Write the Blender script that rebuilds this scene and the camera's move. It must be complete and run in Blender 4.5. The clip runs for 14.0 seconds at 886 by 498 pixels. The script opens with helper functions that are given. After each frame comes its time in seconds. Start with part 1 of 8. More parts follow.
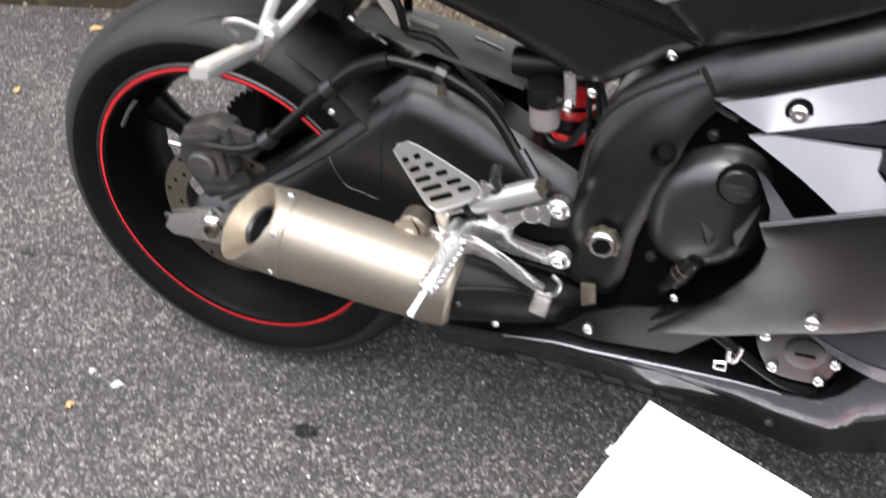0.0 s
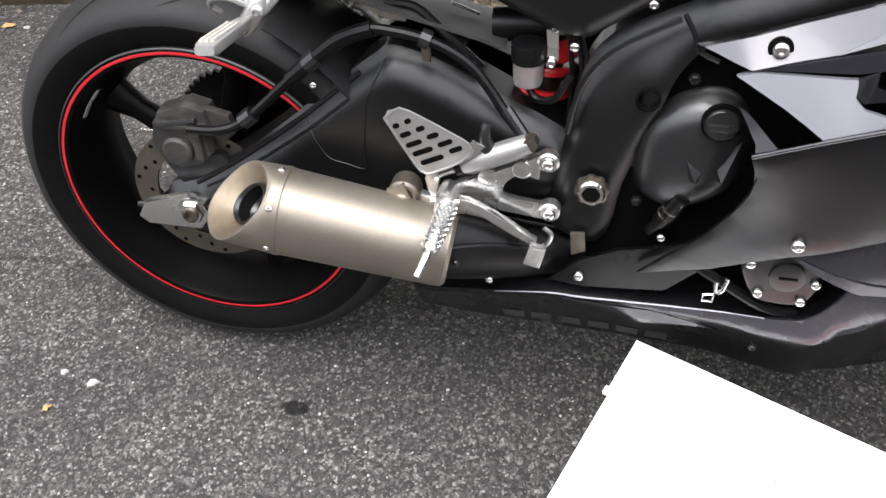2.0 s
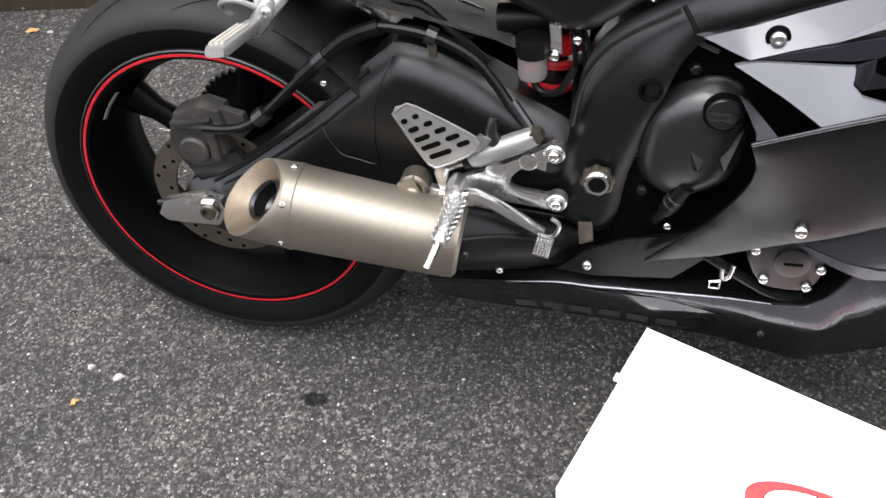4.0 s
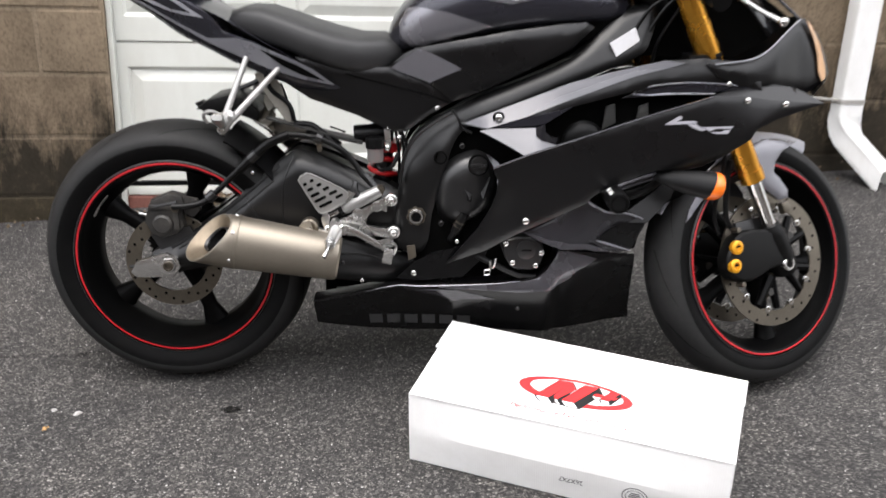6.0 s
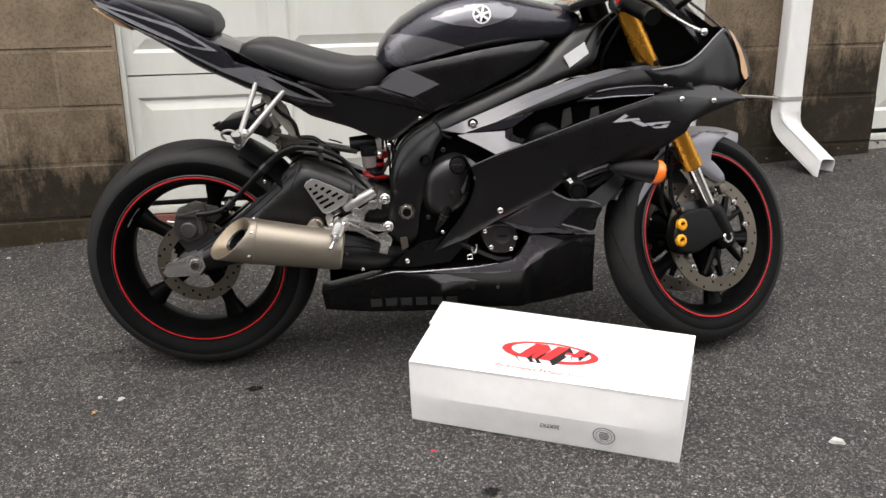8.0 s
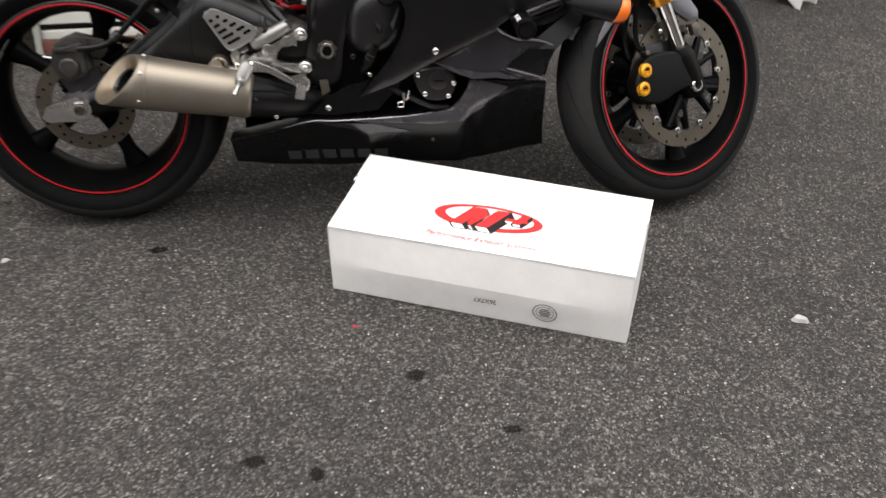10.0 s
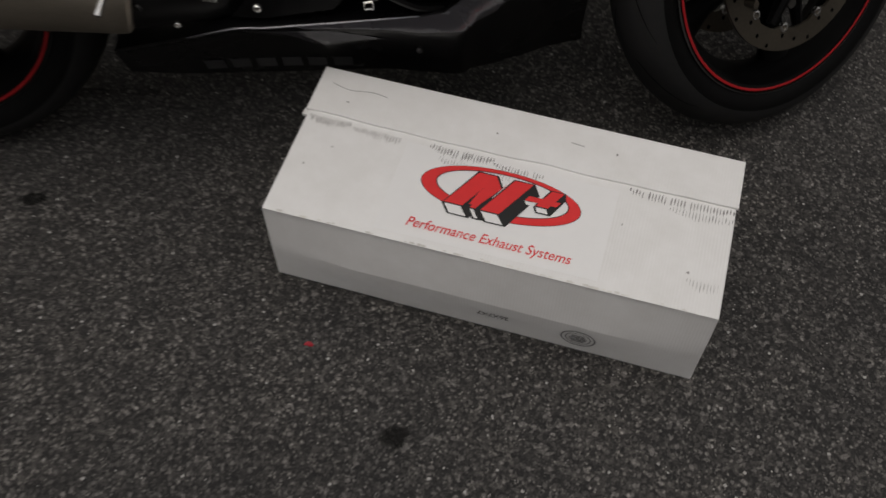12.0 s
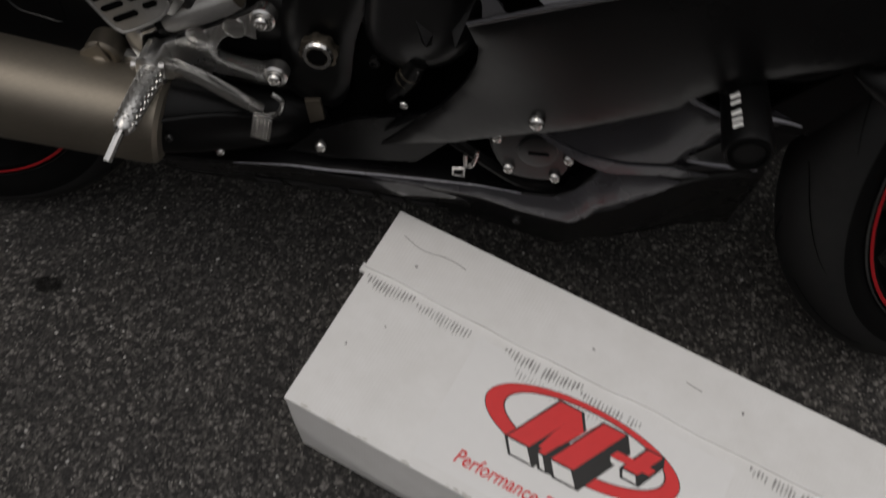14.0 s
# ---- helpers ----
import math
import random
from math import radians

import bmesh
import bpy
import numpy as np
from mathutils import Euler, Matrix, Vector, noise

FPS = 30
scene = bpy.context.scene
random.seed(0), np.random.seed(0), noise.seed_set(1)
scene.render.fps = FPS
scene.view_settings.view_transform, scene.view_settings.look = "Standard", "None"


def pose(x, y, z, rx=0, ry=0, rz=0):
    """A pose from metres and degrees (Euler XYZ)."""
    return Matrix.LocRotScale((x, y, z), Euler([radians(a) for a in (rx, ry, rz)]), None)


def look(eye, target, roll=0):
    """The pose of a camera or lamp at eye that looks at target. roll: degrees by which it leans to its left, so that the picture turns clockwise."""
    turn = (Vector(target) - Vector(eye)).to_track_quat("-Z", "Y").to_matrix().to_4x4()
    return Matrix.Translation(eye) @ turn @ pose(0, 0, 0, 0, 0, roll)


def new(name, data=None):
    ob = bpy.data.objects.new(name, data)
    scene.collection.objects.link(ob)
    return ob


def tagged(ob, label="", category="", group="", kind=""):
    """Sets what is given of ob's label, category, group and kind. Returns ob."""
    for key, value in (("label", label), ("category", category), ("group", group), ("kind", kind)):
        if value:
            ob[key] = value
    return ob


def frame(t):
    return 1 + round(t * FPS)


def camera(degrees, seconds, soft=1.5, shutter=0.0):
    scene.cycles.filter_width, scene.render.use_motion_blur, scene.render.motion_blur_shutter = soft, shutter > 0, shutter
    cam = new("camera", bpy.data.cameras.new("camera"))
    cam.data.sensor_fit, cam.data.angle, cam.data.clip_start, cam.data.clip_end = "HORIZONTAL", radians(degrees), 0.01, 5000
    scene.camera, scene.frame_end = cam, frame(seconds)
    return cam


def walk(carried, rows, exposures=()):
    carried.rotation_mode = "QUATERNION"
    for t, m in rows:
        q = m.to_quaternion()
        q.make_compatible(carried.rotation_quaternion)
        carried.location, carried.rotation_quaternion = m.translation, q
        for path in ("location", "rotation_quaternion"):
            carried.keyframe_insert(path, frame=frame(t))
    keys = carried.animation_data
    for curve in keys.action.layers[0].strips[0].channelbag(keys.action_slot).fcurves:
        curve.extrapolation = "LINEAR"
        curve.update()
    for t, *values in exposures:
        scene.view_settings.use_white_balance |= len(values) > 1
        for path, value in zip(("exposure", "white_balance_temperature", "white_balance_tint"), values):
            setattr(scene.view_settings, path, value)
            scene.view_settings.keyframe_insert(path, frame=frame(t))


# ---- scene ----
cam = camera(51.7, 14.0, soft=1.5, shutter=0.5)
# The drive slopes: SLOPE turns the drive's own flat frame (x along the motorcycle, y to the garage) into the level world.
SLOPE = Matrix(((0.99921, -0.00218, -0.03973, 0), (-0.00218, 0.99401, -0.10925, 0), (0.03973, 0.10925, 0.99322, 0), (0, 0, 0, 1)))
PATH = [
    (0, (0.592, -0.859, 1.156), (0.126, 0.584, -0.148), -0.6),
    (0.5, (0.483, -0.887, 1.171), (0.076, 0.645, -0.048), -1.6),
    (1, (0.406, -0.918, 1.153), (0.148, 0.631, -0.085), -0.3),
    (1.5, (0.435, -0.925, 1.156), (0.216, 0.579, -0.144), 1.2),
    (2, (0.486, -0.927, 1.156), (0.24, 0.544, -0.176), -0.0),
    (2.2, (0.49, -0.927, 1.156), (0.222, 0.539, -0.179), -0.3),
    (4.3, (0.511, -0.953, 1.172), (0.21, 0.499, -0.17), -2.5),
    (4.4, (0.492, -1.007, 1.15), (0.222, 0.471, -0.17), -0.8),
    (4.5, (0.522, -1.06, 1.116), (0.241, 0.488, -0.118), -1.9),
    (5, (0.442, -1.336, 1.095), (0.413, 0.357, 0.03), 0.9),
    (5.2, (0.416, -1.446, 1.123), (0.496, 0.316, 0.181), 2.8),
    (5.5, (0.464, -1.624, 1.127), (0.502, 0.201, 0.31), 1.8),
    (6, (0.449, -1.943, 1.084), (0.579, -0.067, 0.402), 2.1),
    (6.3, (0.375, -2.053, 1.13), (0.56, -0.158, 0.516), 1.9),
    (6.5, (0.296, -2.098, 1.143), (0.58, -0.257, 0.505), 2.1),
    (6.9, (0.31, -2.243, 1.11), (0.561, -0.366, 0.465), 2.2),
    (7, (0.341, -2.263, 1.086), (0.584, -0.379, 0.462), 2.3),
    (7.2, (0.349, -2.274, 1.122), (0.594, -0.393, 0.487), 1.0),
    (9.3, (0.55, -2.287, 1.124), (0.659, -0.395, 0.482), -0.2),
    (9.5, (0.544, -2.245, 1.111), (0.67, -0.41, 0.324), -0.3),
    (10, (0.53, -1.994, 1.088), (0.753, -0.274, 0.091), 1.2),
    (10.5, (0.537, -1.78, 1.091), (0.81, -0.167, -0.06), 1.2),
    (11, (0.568, -1.52, 1.1), (0.819, -0.021, -0.2), 0.8),
    (11.1, (0.575, -1.475, 1.124), (0.798, -0.005, -0.214), 0.3),
    (11.5, (0.637, -1.395, 1.13), (0.739, 0.046, -0.254), -1.5),
    (12, (0.634, -1.202, 1.113), (0.823, 0.099, -0.394), 2.0),
    (12.5, (0.654, -1.002, 1.108), (0.956, 0.114, -0.524), 3.3),
    (13, (0.743, -0.888, 1.102), (0.887, 0.202, -0.568), 2.6),
    (13.5, (0.731, -0.85, 1.13), (0.676, 0.326, -0.486), 1.7),
    (14, (0.684, -0.742, 1.124), (0.656, 0.432, -0.495), 4.9),
]
EXPOSURES = [(0, 2.25, 6500, 12), (0.5, 2.6, 6500, 12), (1.0, 2.56, 6500, 12), (1.5, 2.05, 6500, 12), (2.0, 1.98, 6500, 12), (4.5, 1.73, 6500, 12), (5.5, 1.62, 6600, 12), (6.2, 1.45, 6680, 12), (7.2, 1.14, 6850, 12), (9.5, 1.28, 6950, 12), (10.0, 1.0, 6950, 12), (10.5, 0.38, 6950, 12), (11.0, -0.08, 7050, 12), (11.5, -0.55, 7050, 12), (12.5, -1.02, 7050, 12), (13.0, -1.28, 7050, 12), (13.5, -1.05, 7000, 12), (14, -0.92, 6950, 12)]
walk(cam, [(t, look(eye, target, roll)) for t, eye, target, roll in PATH], EXPOSURES)

# ---- light: an overcast day ----
world = bpy.data.worlds.new("world")
scene.world = world
world.use_nodes = True
wn, wl = world.node_tree.nodes, world.node_tree.links
sky = wn.new("ShaderNodeTexSky")
sky.sky_type, sky.sun_disc = "NISHITA", False
sky.sun_elevation, sky.sun_rotation = radians(70), radians(214)
cloud = wn.new("ShaderNodeMixRGB")
cloud.inputs["Fac"].default_value = 0.82
cloud.inputs["Color2"].default_value = (8.6, 8.7, 8.9, 1)
wl.new(sky.outputs["Color"], cloud.inputs["Color1"])
# an overcast sky is brightest overhead; a ramp dims the horizon for unseen surroundings
coord, axis, shade = wn.new("ShaderNodeTexCoord"), wn.new("ShaderNodeSeparateXYZ"), wn.new("ShaderNodeMixRGB")
wl.new(coord.outputs["Generated"], axis.inputs["Vector"])
lift = wn.new("ShaderNodeValToRGB")
for stop, (where, grey) in zip((lift.color_ramp.elements[0], lift.color_ramp.elements[1], lift.color_ramp.elements.new(0.3), lift.color_ramp.elements.new(0.55)), ((0.0, 0.28), (1.0, 1.0), (0.3, 0.5), (0.55, 0.78))):
    stop.position, stop.color = where, (grey, grey, grey, 1)
wl.new(axis.outputs["Z"], lift.inputs["Fac"])
shade.blend_type = "MULTIPLY"
shade.inputs["Fac"].default_value = 1.0
wl.new(cloud.outputs["Color"], shade.inputs["Color1"])
wl.new(lift.outputs["Color"], shade.inputs["Color2"])
wl.new(shade.outputs["Color"], wn["Background"].inputs["Color"])
wn["Background"].inputs["Strength"].default_value = 0.19
sun = new("sun", bpy.data.lights.new("sun", "SUN"))
sun.data.energy, sun.data.angle, sun.data.color = 0.9, radians(40), (1.0, 0.97, 0.93)
sun.matrix_world = look((-2.0, -3.0, 10.0), (0, 0, 0))


# ---- materials ----
def ramp(nt, source, stops):
    r = nt.nodes.new("ShaderNodeValToRGB")
    el = r.color_ramp.elements
    while len(el) < len(stops):
        el.new(0.5)
    for e, (p, c) in zip(el, stops):
        e.position, e.color = p, (*c, 1) if len(c) == 3 else c
    nt.links.new(source, r.inputs["Fac"])
    return r.outputs["Color"]


def mixed(nt, fac, a, b, kind="MIX"):
    m = nt.nodes.new("ShaderNodeMixRGB")
    m.blend_type = kind
    for key, v in (("Fac", fac), ("Color1", a), ("Color2", b)):
        if isinstance(v, (int, float)):
            m.inputs[key].default_value = v
        elif isinstance(v, tuple):
            m.inputs[key].default_value = (*v, 1)
        else:
            nt.links.new(v, m.inputs[key])
    return m.outputs["Color"]


def sum_of(nt, op, a, b=0.0):
    m = nt.nodes.new("ShaderNodeMath")
    m.operation = op
    for n, v in enumerate((a, b)):
        if isinstance(v, (int, float)):
            m.inputs[n].default_value = v
        else:
            nt.links.new(v, m.inputs[n])
    return m.outputs[0]


def grain(nt, coords, scale, detail=4.0, rough=0.55, stretch=None):
    n = nt.nodes.new("ShaderNodeTexNoise")
    n.inputs["Scale"].default_value, n.inputs["Detail"].default_value, n.inputs["Roughness"].default_value = scale, detail, rough
    if stretch:
        mp = nt.nodes.new("ShaderNodeMapping")
        mp.inputs["Scale"].default_value = stretch
        nt.links.new(coords, mp.inputs["Vector"])
        coords = mp.outputs["Vector"]
    nt.links.new(coords, n.inputs["Vector"])
    return n.outputs["Fac"]


def bumped(nt, bsdf, height, strength, distance=0.002):
    b = nt.nodes.new("ShaderNodeBump")
    b.inputs["Strength"].default_value, b.inputs["Distance"].default_value = strength, distance
    nt.links.new(height, b.inputs["Height"])
    nt.links.new(b.outputs["Normal"], bsdf.inputs["Normal"])


def blank(name):
    m = bpy.data.materials.new(name)
    m.use_nodes = True
    nt = m.node_tree
    bsdf = nt.nodes["Principled BSDF"]
    tc = nt.nodes.new("ShaderNodeTexCoord")
    return m, nt, bsdf, tc.outputs["Object"]


def surface(name, color, rough=0.5, metal=0.0, wear=0.12, fine=180.0, bump=0.1, coat=0.0, stretch=None, dust=0.0, spec=0.5):
    """A plain surface with grain at two scales in colour, gloss and relief."""
    m, nt, bsdf, co = blank(name)
    big, small = grain(nt, co, 9.0, 5.0), grain(nt, co, fine, 3.0, 0.6, stretch)
    low, high = tuple(c * (1 - wear) for c in color), tuple(min(1, c * (1 + wear)) for c in color)
    col = mixed(nt, 0.35, ramp(nt, big, [(0.3, low), (0.7, high)]), ramp(nt, small, [(0.3, low), (0.7, high)]))
    if dust:
        mask = sum_of(nt, "MULTIPLY", ramp(nt, grain(nt, co, 23.0, 8.0, 0.7), [(0.45, (0, 0, 0)), (0.75, (1, 1, 1))]), dust)
        col = mixed(nt, mask, col, (0.16, 0.145, 0.125))
    nt.links.new(col, bsdf.inputs["Base Color"])
    nt.links.new(sum_of(nt, "ADD", sum_of(nt, "MULTIPLY", sum_of(nt, "SUBTRACT", big, 0.5), 0.25), rough), bsdf.inputs["Roughness"])
    bsdf.inputs["Metallic"].default_value = metal
    bsdf.inputs["Coat Weight"].default_value = coat
    bsdf.inputs["Coat Roughness"].default_value = 0.12
    bsdf.inputs["Specular IOR Level"].default_value = spec
    if bump:
        bumped(nt, bsdf, small, bump, 0.0006)
    return m


def asphalt_material():
    m, nt, bsdf, co = blank("asphalt")
    v = nt.nodes.new("ShaderNodeTexVoronoi")
    v.inputs["Scale"].default_value = 165.0
    nt.links.new(co, v.inputs["Vector"])
    v2 = nt.nodes.new("ShaderNodeTexVoronoi")
    v2.inputs["Scale"].default_value = 290.0
    nt.links.new(co, v2.inputs["Vector"])
    hue = nt.nodes.new("ShaderNodeSeparateColor")
    nt.links.new(v.outputs["Color"], hue.inputs["Color"])
    hue2 = nt.nodes.new("ShaderNodeSeparateColor")
    nt.links.new(v2.outputs["Color"], hue2.inputs["Color"])
    stones = ramp(nt, hue.outputs[0], [(0.0, (0.010, 0.0098, 0.0098)), (0.45, (0.040, 0.0385, 0.0375)), (0.78, (0.125, 0.118, 0.11)), (0.93, (0.22, 0.21, 0.2)), (0.99, (0.42, 0.4, 0.38))])
    grit = ramp(nt, hue2.outputs[1], [(0.0, (0.012, 0.0115, 0.0115)), (0.6, (0.038, 0.0365, 0.0355)), (0.9, (0.165, 0.157, 0.146)), (0.975, (0.48, 0.46, 0.43))])
    col = mixed(nt, 0.5, stones, grit)
    edge = ramp(nt, v.outputs["Distance"], [(0.15, (1, 1, 1)), (0.6, (0.74, 0.74, 0.74))])
    col = mixed(nt, 1.0, col, edge, "MULTIPLY")
    specks = ramp(nt, grain(nt, co, 330.0, 4.0, 0.75), [(0.30, (0.45, 0.45, 0.45)), (0.5, (0.95, 0.95, 0.95)), (0.60, (1.25, 1.24, 1.22)), (0.71, (2.4, 2.36, 2.3))])
    col = mixed(nt, 1.0, col, specks, "MULTIPLY")
    patch = ramp(nt, grain(nt, co, 1.3, 6.0, 0.6), [(0.32, (0.66, 0.65, 0.65)), (0.5, (0.97, 0.965, 0.96)), (0.7, (1.25, 1.23, 1.2))])
    col = mixed(nt, 1.0, col, patch, "MULTIPLY")
    blot = ramp(nt, grain(nt, co, 7.0, 6.0, 0.65), [(0.28, (0.55, 0.55, 0.56)), (0.42, (0.88, 0.88, 0.88)), (0.65, (1.12, 1.11, 1.09))])
    col = mixed(nt, 1.0, col, blot, "MULTIPLY")
    col = mixed(nt, 0.10, col, (0.080, 0.077, 0.074))
    col = mixed(nt, 1.0, col, (0.69, 0.69, 0.70), "MULTIPLY")
    nt.links.new(col, bsdf.inputs["Base Color"])
    bsdf.inputs["Roughness"].default_value = 0.82
    bsdf.inputs["Specular IOR Level"].default_value = 0.35
    tops = sum_of(nt, "SUBTRACT", hue.outputs[1], sum_of(nt, "MULTIPLY", v.outputs["Distance"], 0.6))
    bumped(nt, bsdf, sum_of(nt, "ADD", tops, sum_of(nt, "MULTIPLY", grain(nt, co, 420.0), 0.7)), 0.45, 0.003)
    return m


def block_material(name, low, mid, high):
    m, nt, bsdf, co = blank(name)
    geo = nt.nodes.new("ShaderNodeNewGeometry")
    info = nt.nodes.new("ShaderNodeObjectInfo")
    pos = geo.outputs["Position"]
    base = ramp(nt, info.outputs["Random"], [(0.0, low), (0.5, mid), (1.0, high)])
    pores = ramp(nt, grain(nt, pos, 95.0, 5.0, 0.7), [(0.32, (0.62, 0.6, 0.58)), (0.55, (1.05, 1.04, 1.02))])
    col = mixed(nt, 1.0, base, pores, "MULTIPLY")
    col = mixed(nt, 1.0, col, ramp(nt, grain(nt, pos, 6.0, 6.0, 0.6), [(0.3, (0.7, 0.68, 0.64)), (0.7, (1.2, 1.17, 1.12))]), "MULTIPLY")
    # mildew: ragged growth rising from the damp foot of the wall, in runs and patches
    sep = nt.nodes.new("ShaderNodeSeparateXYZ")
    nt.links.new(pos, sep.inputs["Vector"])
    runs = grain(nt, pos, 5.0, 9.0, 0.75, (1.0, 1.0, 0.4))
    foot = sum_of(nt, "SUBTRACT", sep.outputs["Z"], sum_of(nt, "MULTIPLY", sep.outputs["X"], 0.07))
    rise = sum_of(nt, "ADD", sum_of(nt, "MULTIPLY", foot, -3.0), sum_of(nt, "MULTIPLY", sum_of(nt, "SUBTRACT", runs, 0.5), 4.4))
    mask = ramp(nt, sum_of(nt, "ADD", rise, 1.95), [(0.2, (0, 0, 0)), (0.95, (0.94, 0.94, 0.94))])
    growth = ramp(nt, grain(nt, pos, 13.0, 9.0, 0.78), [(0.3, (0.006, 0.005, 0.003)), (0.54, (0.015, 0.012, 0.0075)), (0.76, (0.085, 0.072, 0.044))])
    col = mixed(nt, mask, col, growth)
    nt.links.new(col, bsdf.inputs["Base Color"])
    bsdf.inputs["Roughness"].default_value = 0.9
    bsdf.inputs["Specular IOR Level"].default_value = 0.25
    bumped(nt, bsdf, grain(nt, pos, 130.0, 6.0, 0.7), 0.6, 0.003)
    return m


def painted_material(name, color, rough, grime):
    m, nt, bsdf, co = blank(name)
    geo = nt.nodes.new("ShaderNodeNewGeometry")
    pos = geo.outputs["Position"]
    dirt = ramp(nt, grain(nt, pos, 5.0, 8.0, 0.7, (1, 1, 0.4)), [(0.42, (0, 0, 0)), (0.85, (grime, grime, grime))])
    col = mixed(nt, dirt, color, (0.42, 0.39, 0.33))
    nt.links.new(col, bsdf.inputs["Base Color"])
    bsdf.inputs["Roughness"].default_value = rough
    bumped(nt, bsdf, grain(nt, pos, 60.0, 3.0, 0.5, (1.0, 1.0, 0.12)), 0.12, 0.0008)
    return m


def card_material():
    m, nt, bsdf, co = blank("white_cardboard")
    flutes = nt.nodes.new("ShaderNodeTexWave")
    flutes.bands_direction = "X"
    flutes.inputs["Scale"].default_value, flutes.inputs["Distortion"].default_value = 55.0, 0.6
    nt.links.new(co, flutes.inputs["Vector"])
    scuff = grain(nt, co, 14.0, 8.0, 0.72)
    col = ramp(nt, scuff, [(0.3, (0.76, 0.755, 0.74)), (0.62, (0.82, 0.818, 0.81)), (0.8, (0.84, 0.84, 0.835))])
    rub = ramp(nt, grain(nt, co, 5.0, 4.0, 0.6), [(0.46, (0, 0, 0)), (0.66, (0.28, 0.28, 0.28))])
    line = nt.nodes.new("ShaderNodeTexWave")
    line.bands_direction = "X"
    line.inputs["Scale"].default_value, line.inputs["Distortion"].default_value = 70.0, 1.5
    nt.links.new(co, line.inputs["Vector"])
    col = mixed(nt, sum_of(nt, "MULTIPLY", rub, line.outputs["Fac"]), col, (0.66, 0.65, 0.63))
    specks = ramp(nt, grain(nt, co, 70.0, 6.0, 0.8), [(0.7, (0, 0, 0)), (0.8, (0.35, 0.35, 0.35))])
    col = mixed(nt, specks, col, (0.45, 0.43, 0.4))
    nt.links.new(col, bsdf.inputs["Base Color"])
    bsdf.inputs["Roughness"].default_value = 0.62
    bsdf.inputs["Specular IOR Level"].default_value = 0.3
    bumped(nt, bsdf, sum_of(nt, "ADD", sum_of(nt, "MULTIPLY", flutes.outputs["Fac"], 0.2), scuff), 0.14, 0.0015)
    return m


def titanium_material():
    m, nt, bsdf, co = blank("brushed_titanium")
    brushed = grain(nt, co, 60.0, 4.0, 0.6, (1.0, 14.0, 14.0))
    smear = grain(nt, co, 7.0, 5.0, 0.6)
    col = mixed(nt, 0.5, ramp(nt, brushed, [(0.3, (0.235, 0.208, 0.17)), (0.7, (0.32, 0.288, 0.24))]), ramp(nt, smear, [(0.3, (0.235, 0.207, 0.168)), (0.7, (0.33, 0.297, 0.25))]))
    nt.links.new(col, bsdf.inputs["Base Color"])
    bsdf.inputs["Metallic"].default_value = 1.0
    nt.links.new(sum_of(nt, "ADD", sum_of(nt, "MULTIPLY", smear, 0.25), 0.43), bsdf.inputs["Roughness"])
    bumped(nt, bsdf, brushed, 0.08, 0.0004)
    return m


def soaked_material(name, most, spot):
    """Dark film that thins out raggedly, towards its rim when it is a spot."""
    m, nt, bsdf, co = blank(name)
    bsdf.inputs["Base Color"].default_value = (0.014, 0.0135, 0.013, 1)
    bsdf.inputs["Roughness"].default_value = 0.9
    bsdf.inputs["Specular IOR Level"].default_value = 0.1
    rag = grain(nt, co, 55.0 if spot else 28.0, 7.0, 0.75)
    if spot:
        tc = nt.nodes.new("ShaderNodeTexCoord")
        mp = nt.nodes.new("ShaderNodeMapping")
        mp.inputs["Location"].default_value = (-1.0, -1.0, 0.0)
        mp.inputs["Scale"].default_value = (2.0, 2.0, 0.0)
        nt.links.new(tc.outputs["Generated"], mp.inputs["Vector"])
        far = nt.nodes.new("ShaderNodeVectorMath")
        far.operation = "LENGTH"
        nt.links.new(mp.outputs["Vector"], far.inputs[0])
        level = sum_of(nt, "SUBTRACT", sum_of(nt, "ADD", rag, 0.45), sum_of(nt, "MULTIPLY", far.outputs["Value"], 0.85))
    else:
        level = sum_of(nt, "SUBTRACT", rag, 0.22)
    nt.links.new(ramp(nt, level, [(0.2, (0, 0, 0)), (0.5, (most, most, most))]), bsdf.inputs["Alpha"])
    return m


def clear_material(name, color, rough, weight):
    m, nt, bsdf, co = blank(name)
    bsdf.inputs["Base Color"].default_value = (*color, 1)
    bsdf.inputs["Roughness"].default_value = rough
    bsdf.inputs["Transmission Weight"].default_value = weight
    bsdf.inputs["IOR"].default_value = 1.45
    bumped(nt, bsdf, grain(nt, co, 40.0), 0.03, 0.0005)
    return m


ASPHALT = asphalt_material()
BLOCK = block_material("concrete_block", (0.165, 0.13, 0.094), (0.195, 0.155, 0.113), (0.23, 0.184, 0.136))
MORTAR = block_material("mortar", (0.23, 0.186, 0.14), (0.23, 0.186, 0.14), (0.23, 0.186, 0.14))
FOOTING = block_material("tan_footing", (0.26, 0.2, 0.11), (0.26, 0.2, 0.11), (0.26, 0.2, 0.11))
FAR_DARK = surface("far_wall_dark", (0.09, 0.07, 0.06), 0.9, wear=0.3, fine=40, bump=0.4)
CONCRETE = surface("worn_concrete", (0.3, 0.29, 0.27), 0.88, wear=0.35, fine=120, bump=0.6)
DOOR_WHITE = painted_material("door_white", (0.66, 0.67, 0.625), 0.45, 0.4)
PIPE_WHITE = painted_material("pipe_white", (0.8, 0.8, 0.79), 0.35, 0.45)
SILL_RED = surface("red_sill", (0.16, 0.06, 0.045), 0.85, wear=0.4, fine=90, bump=0.6)
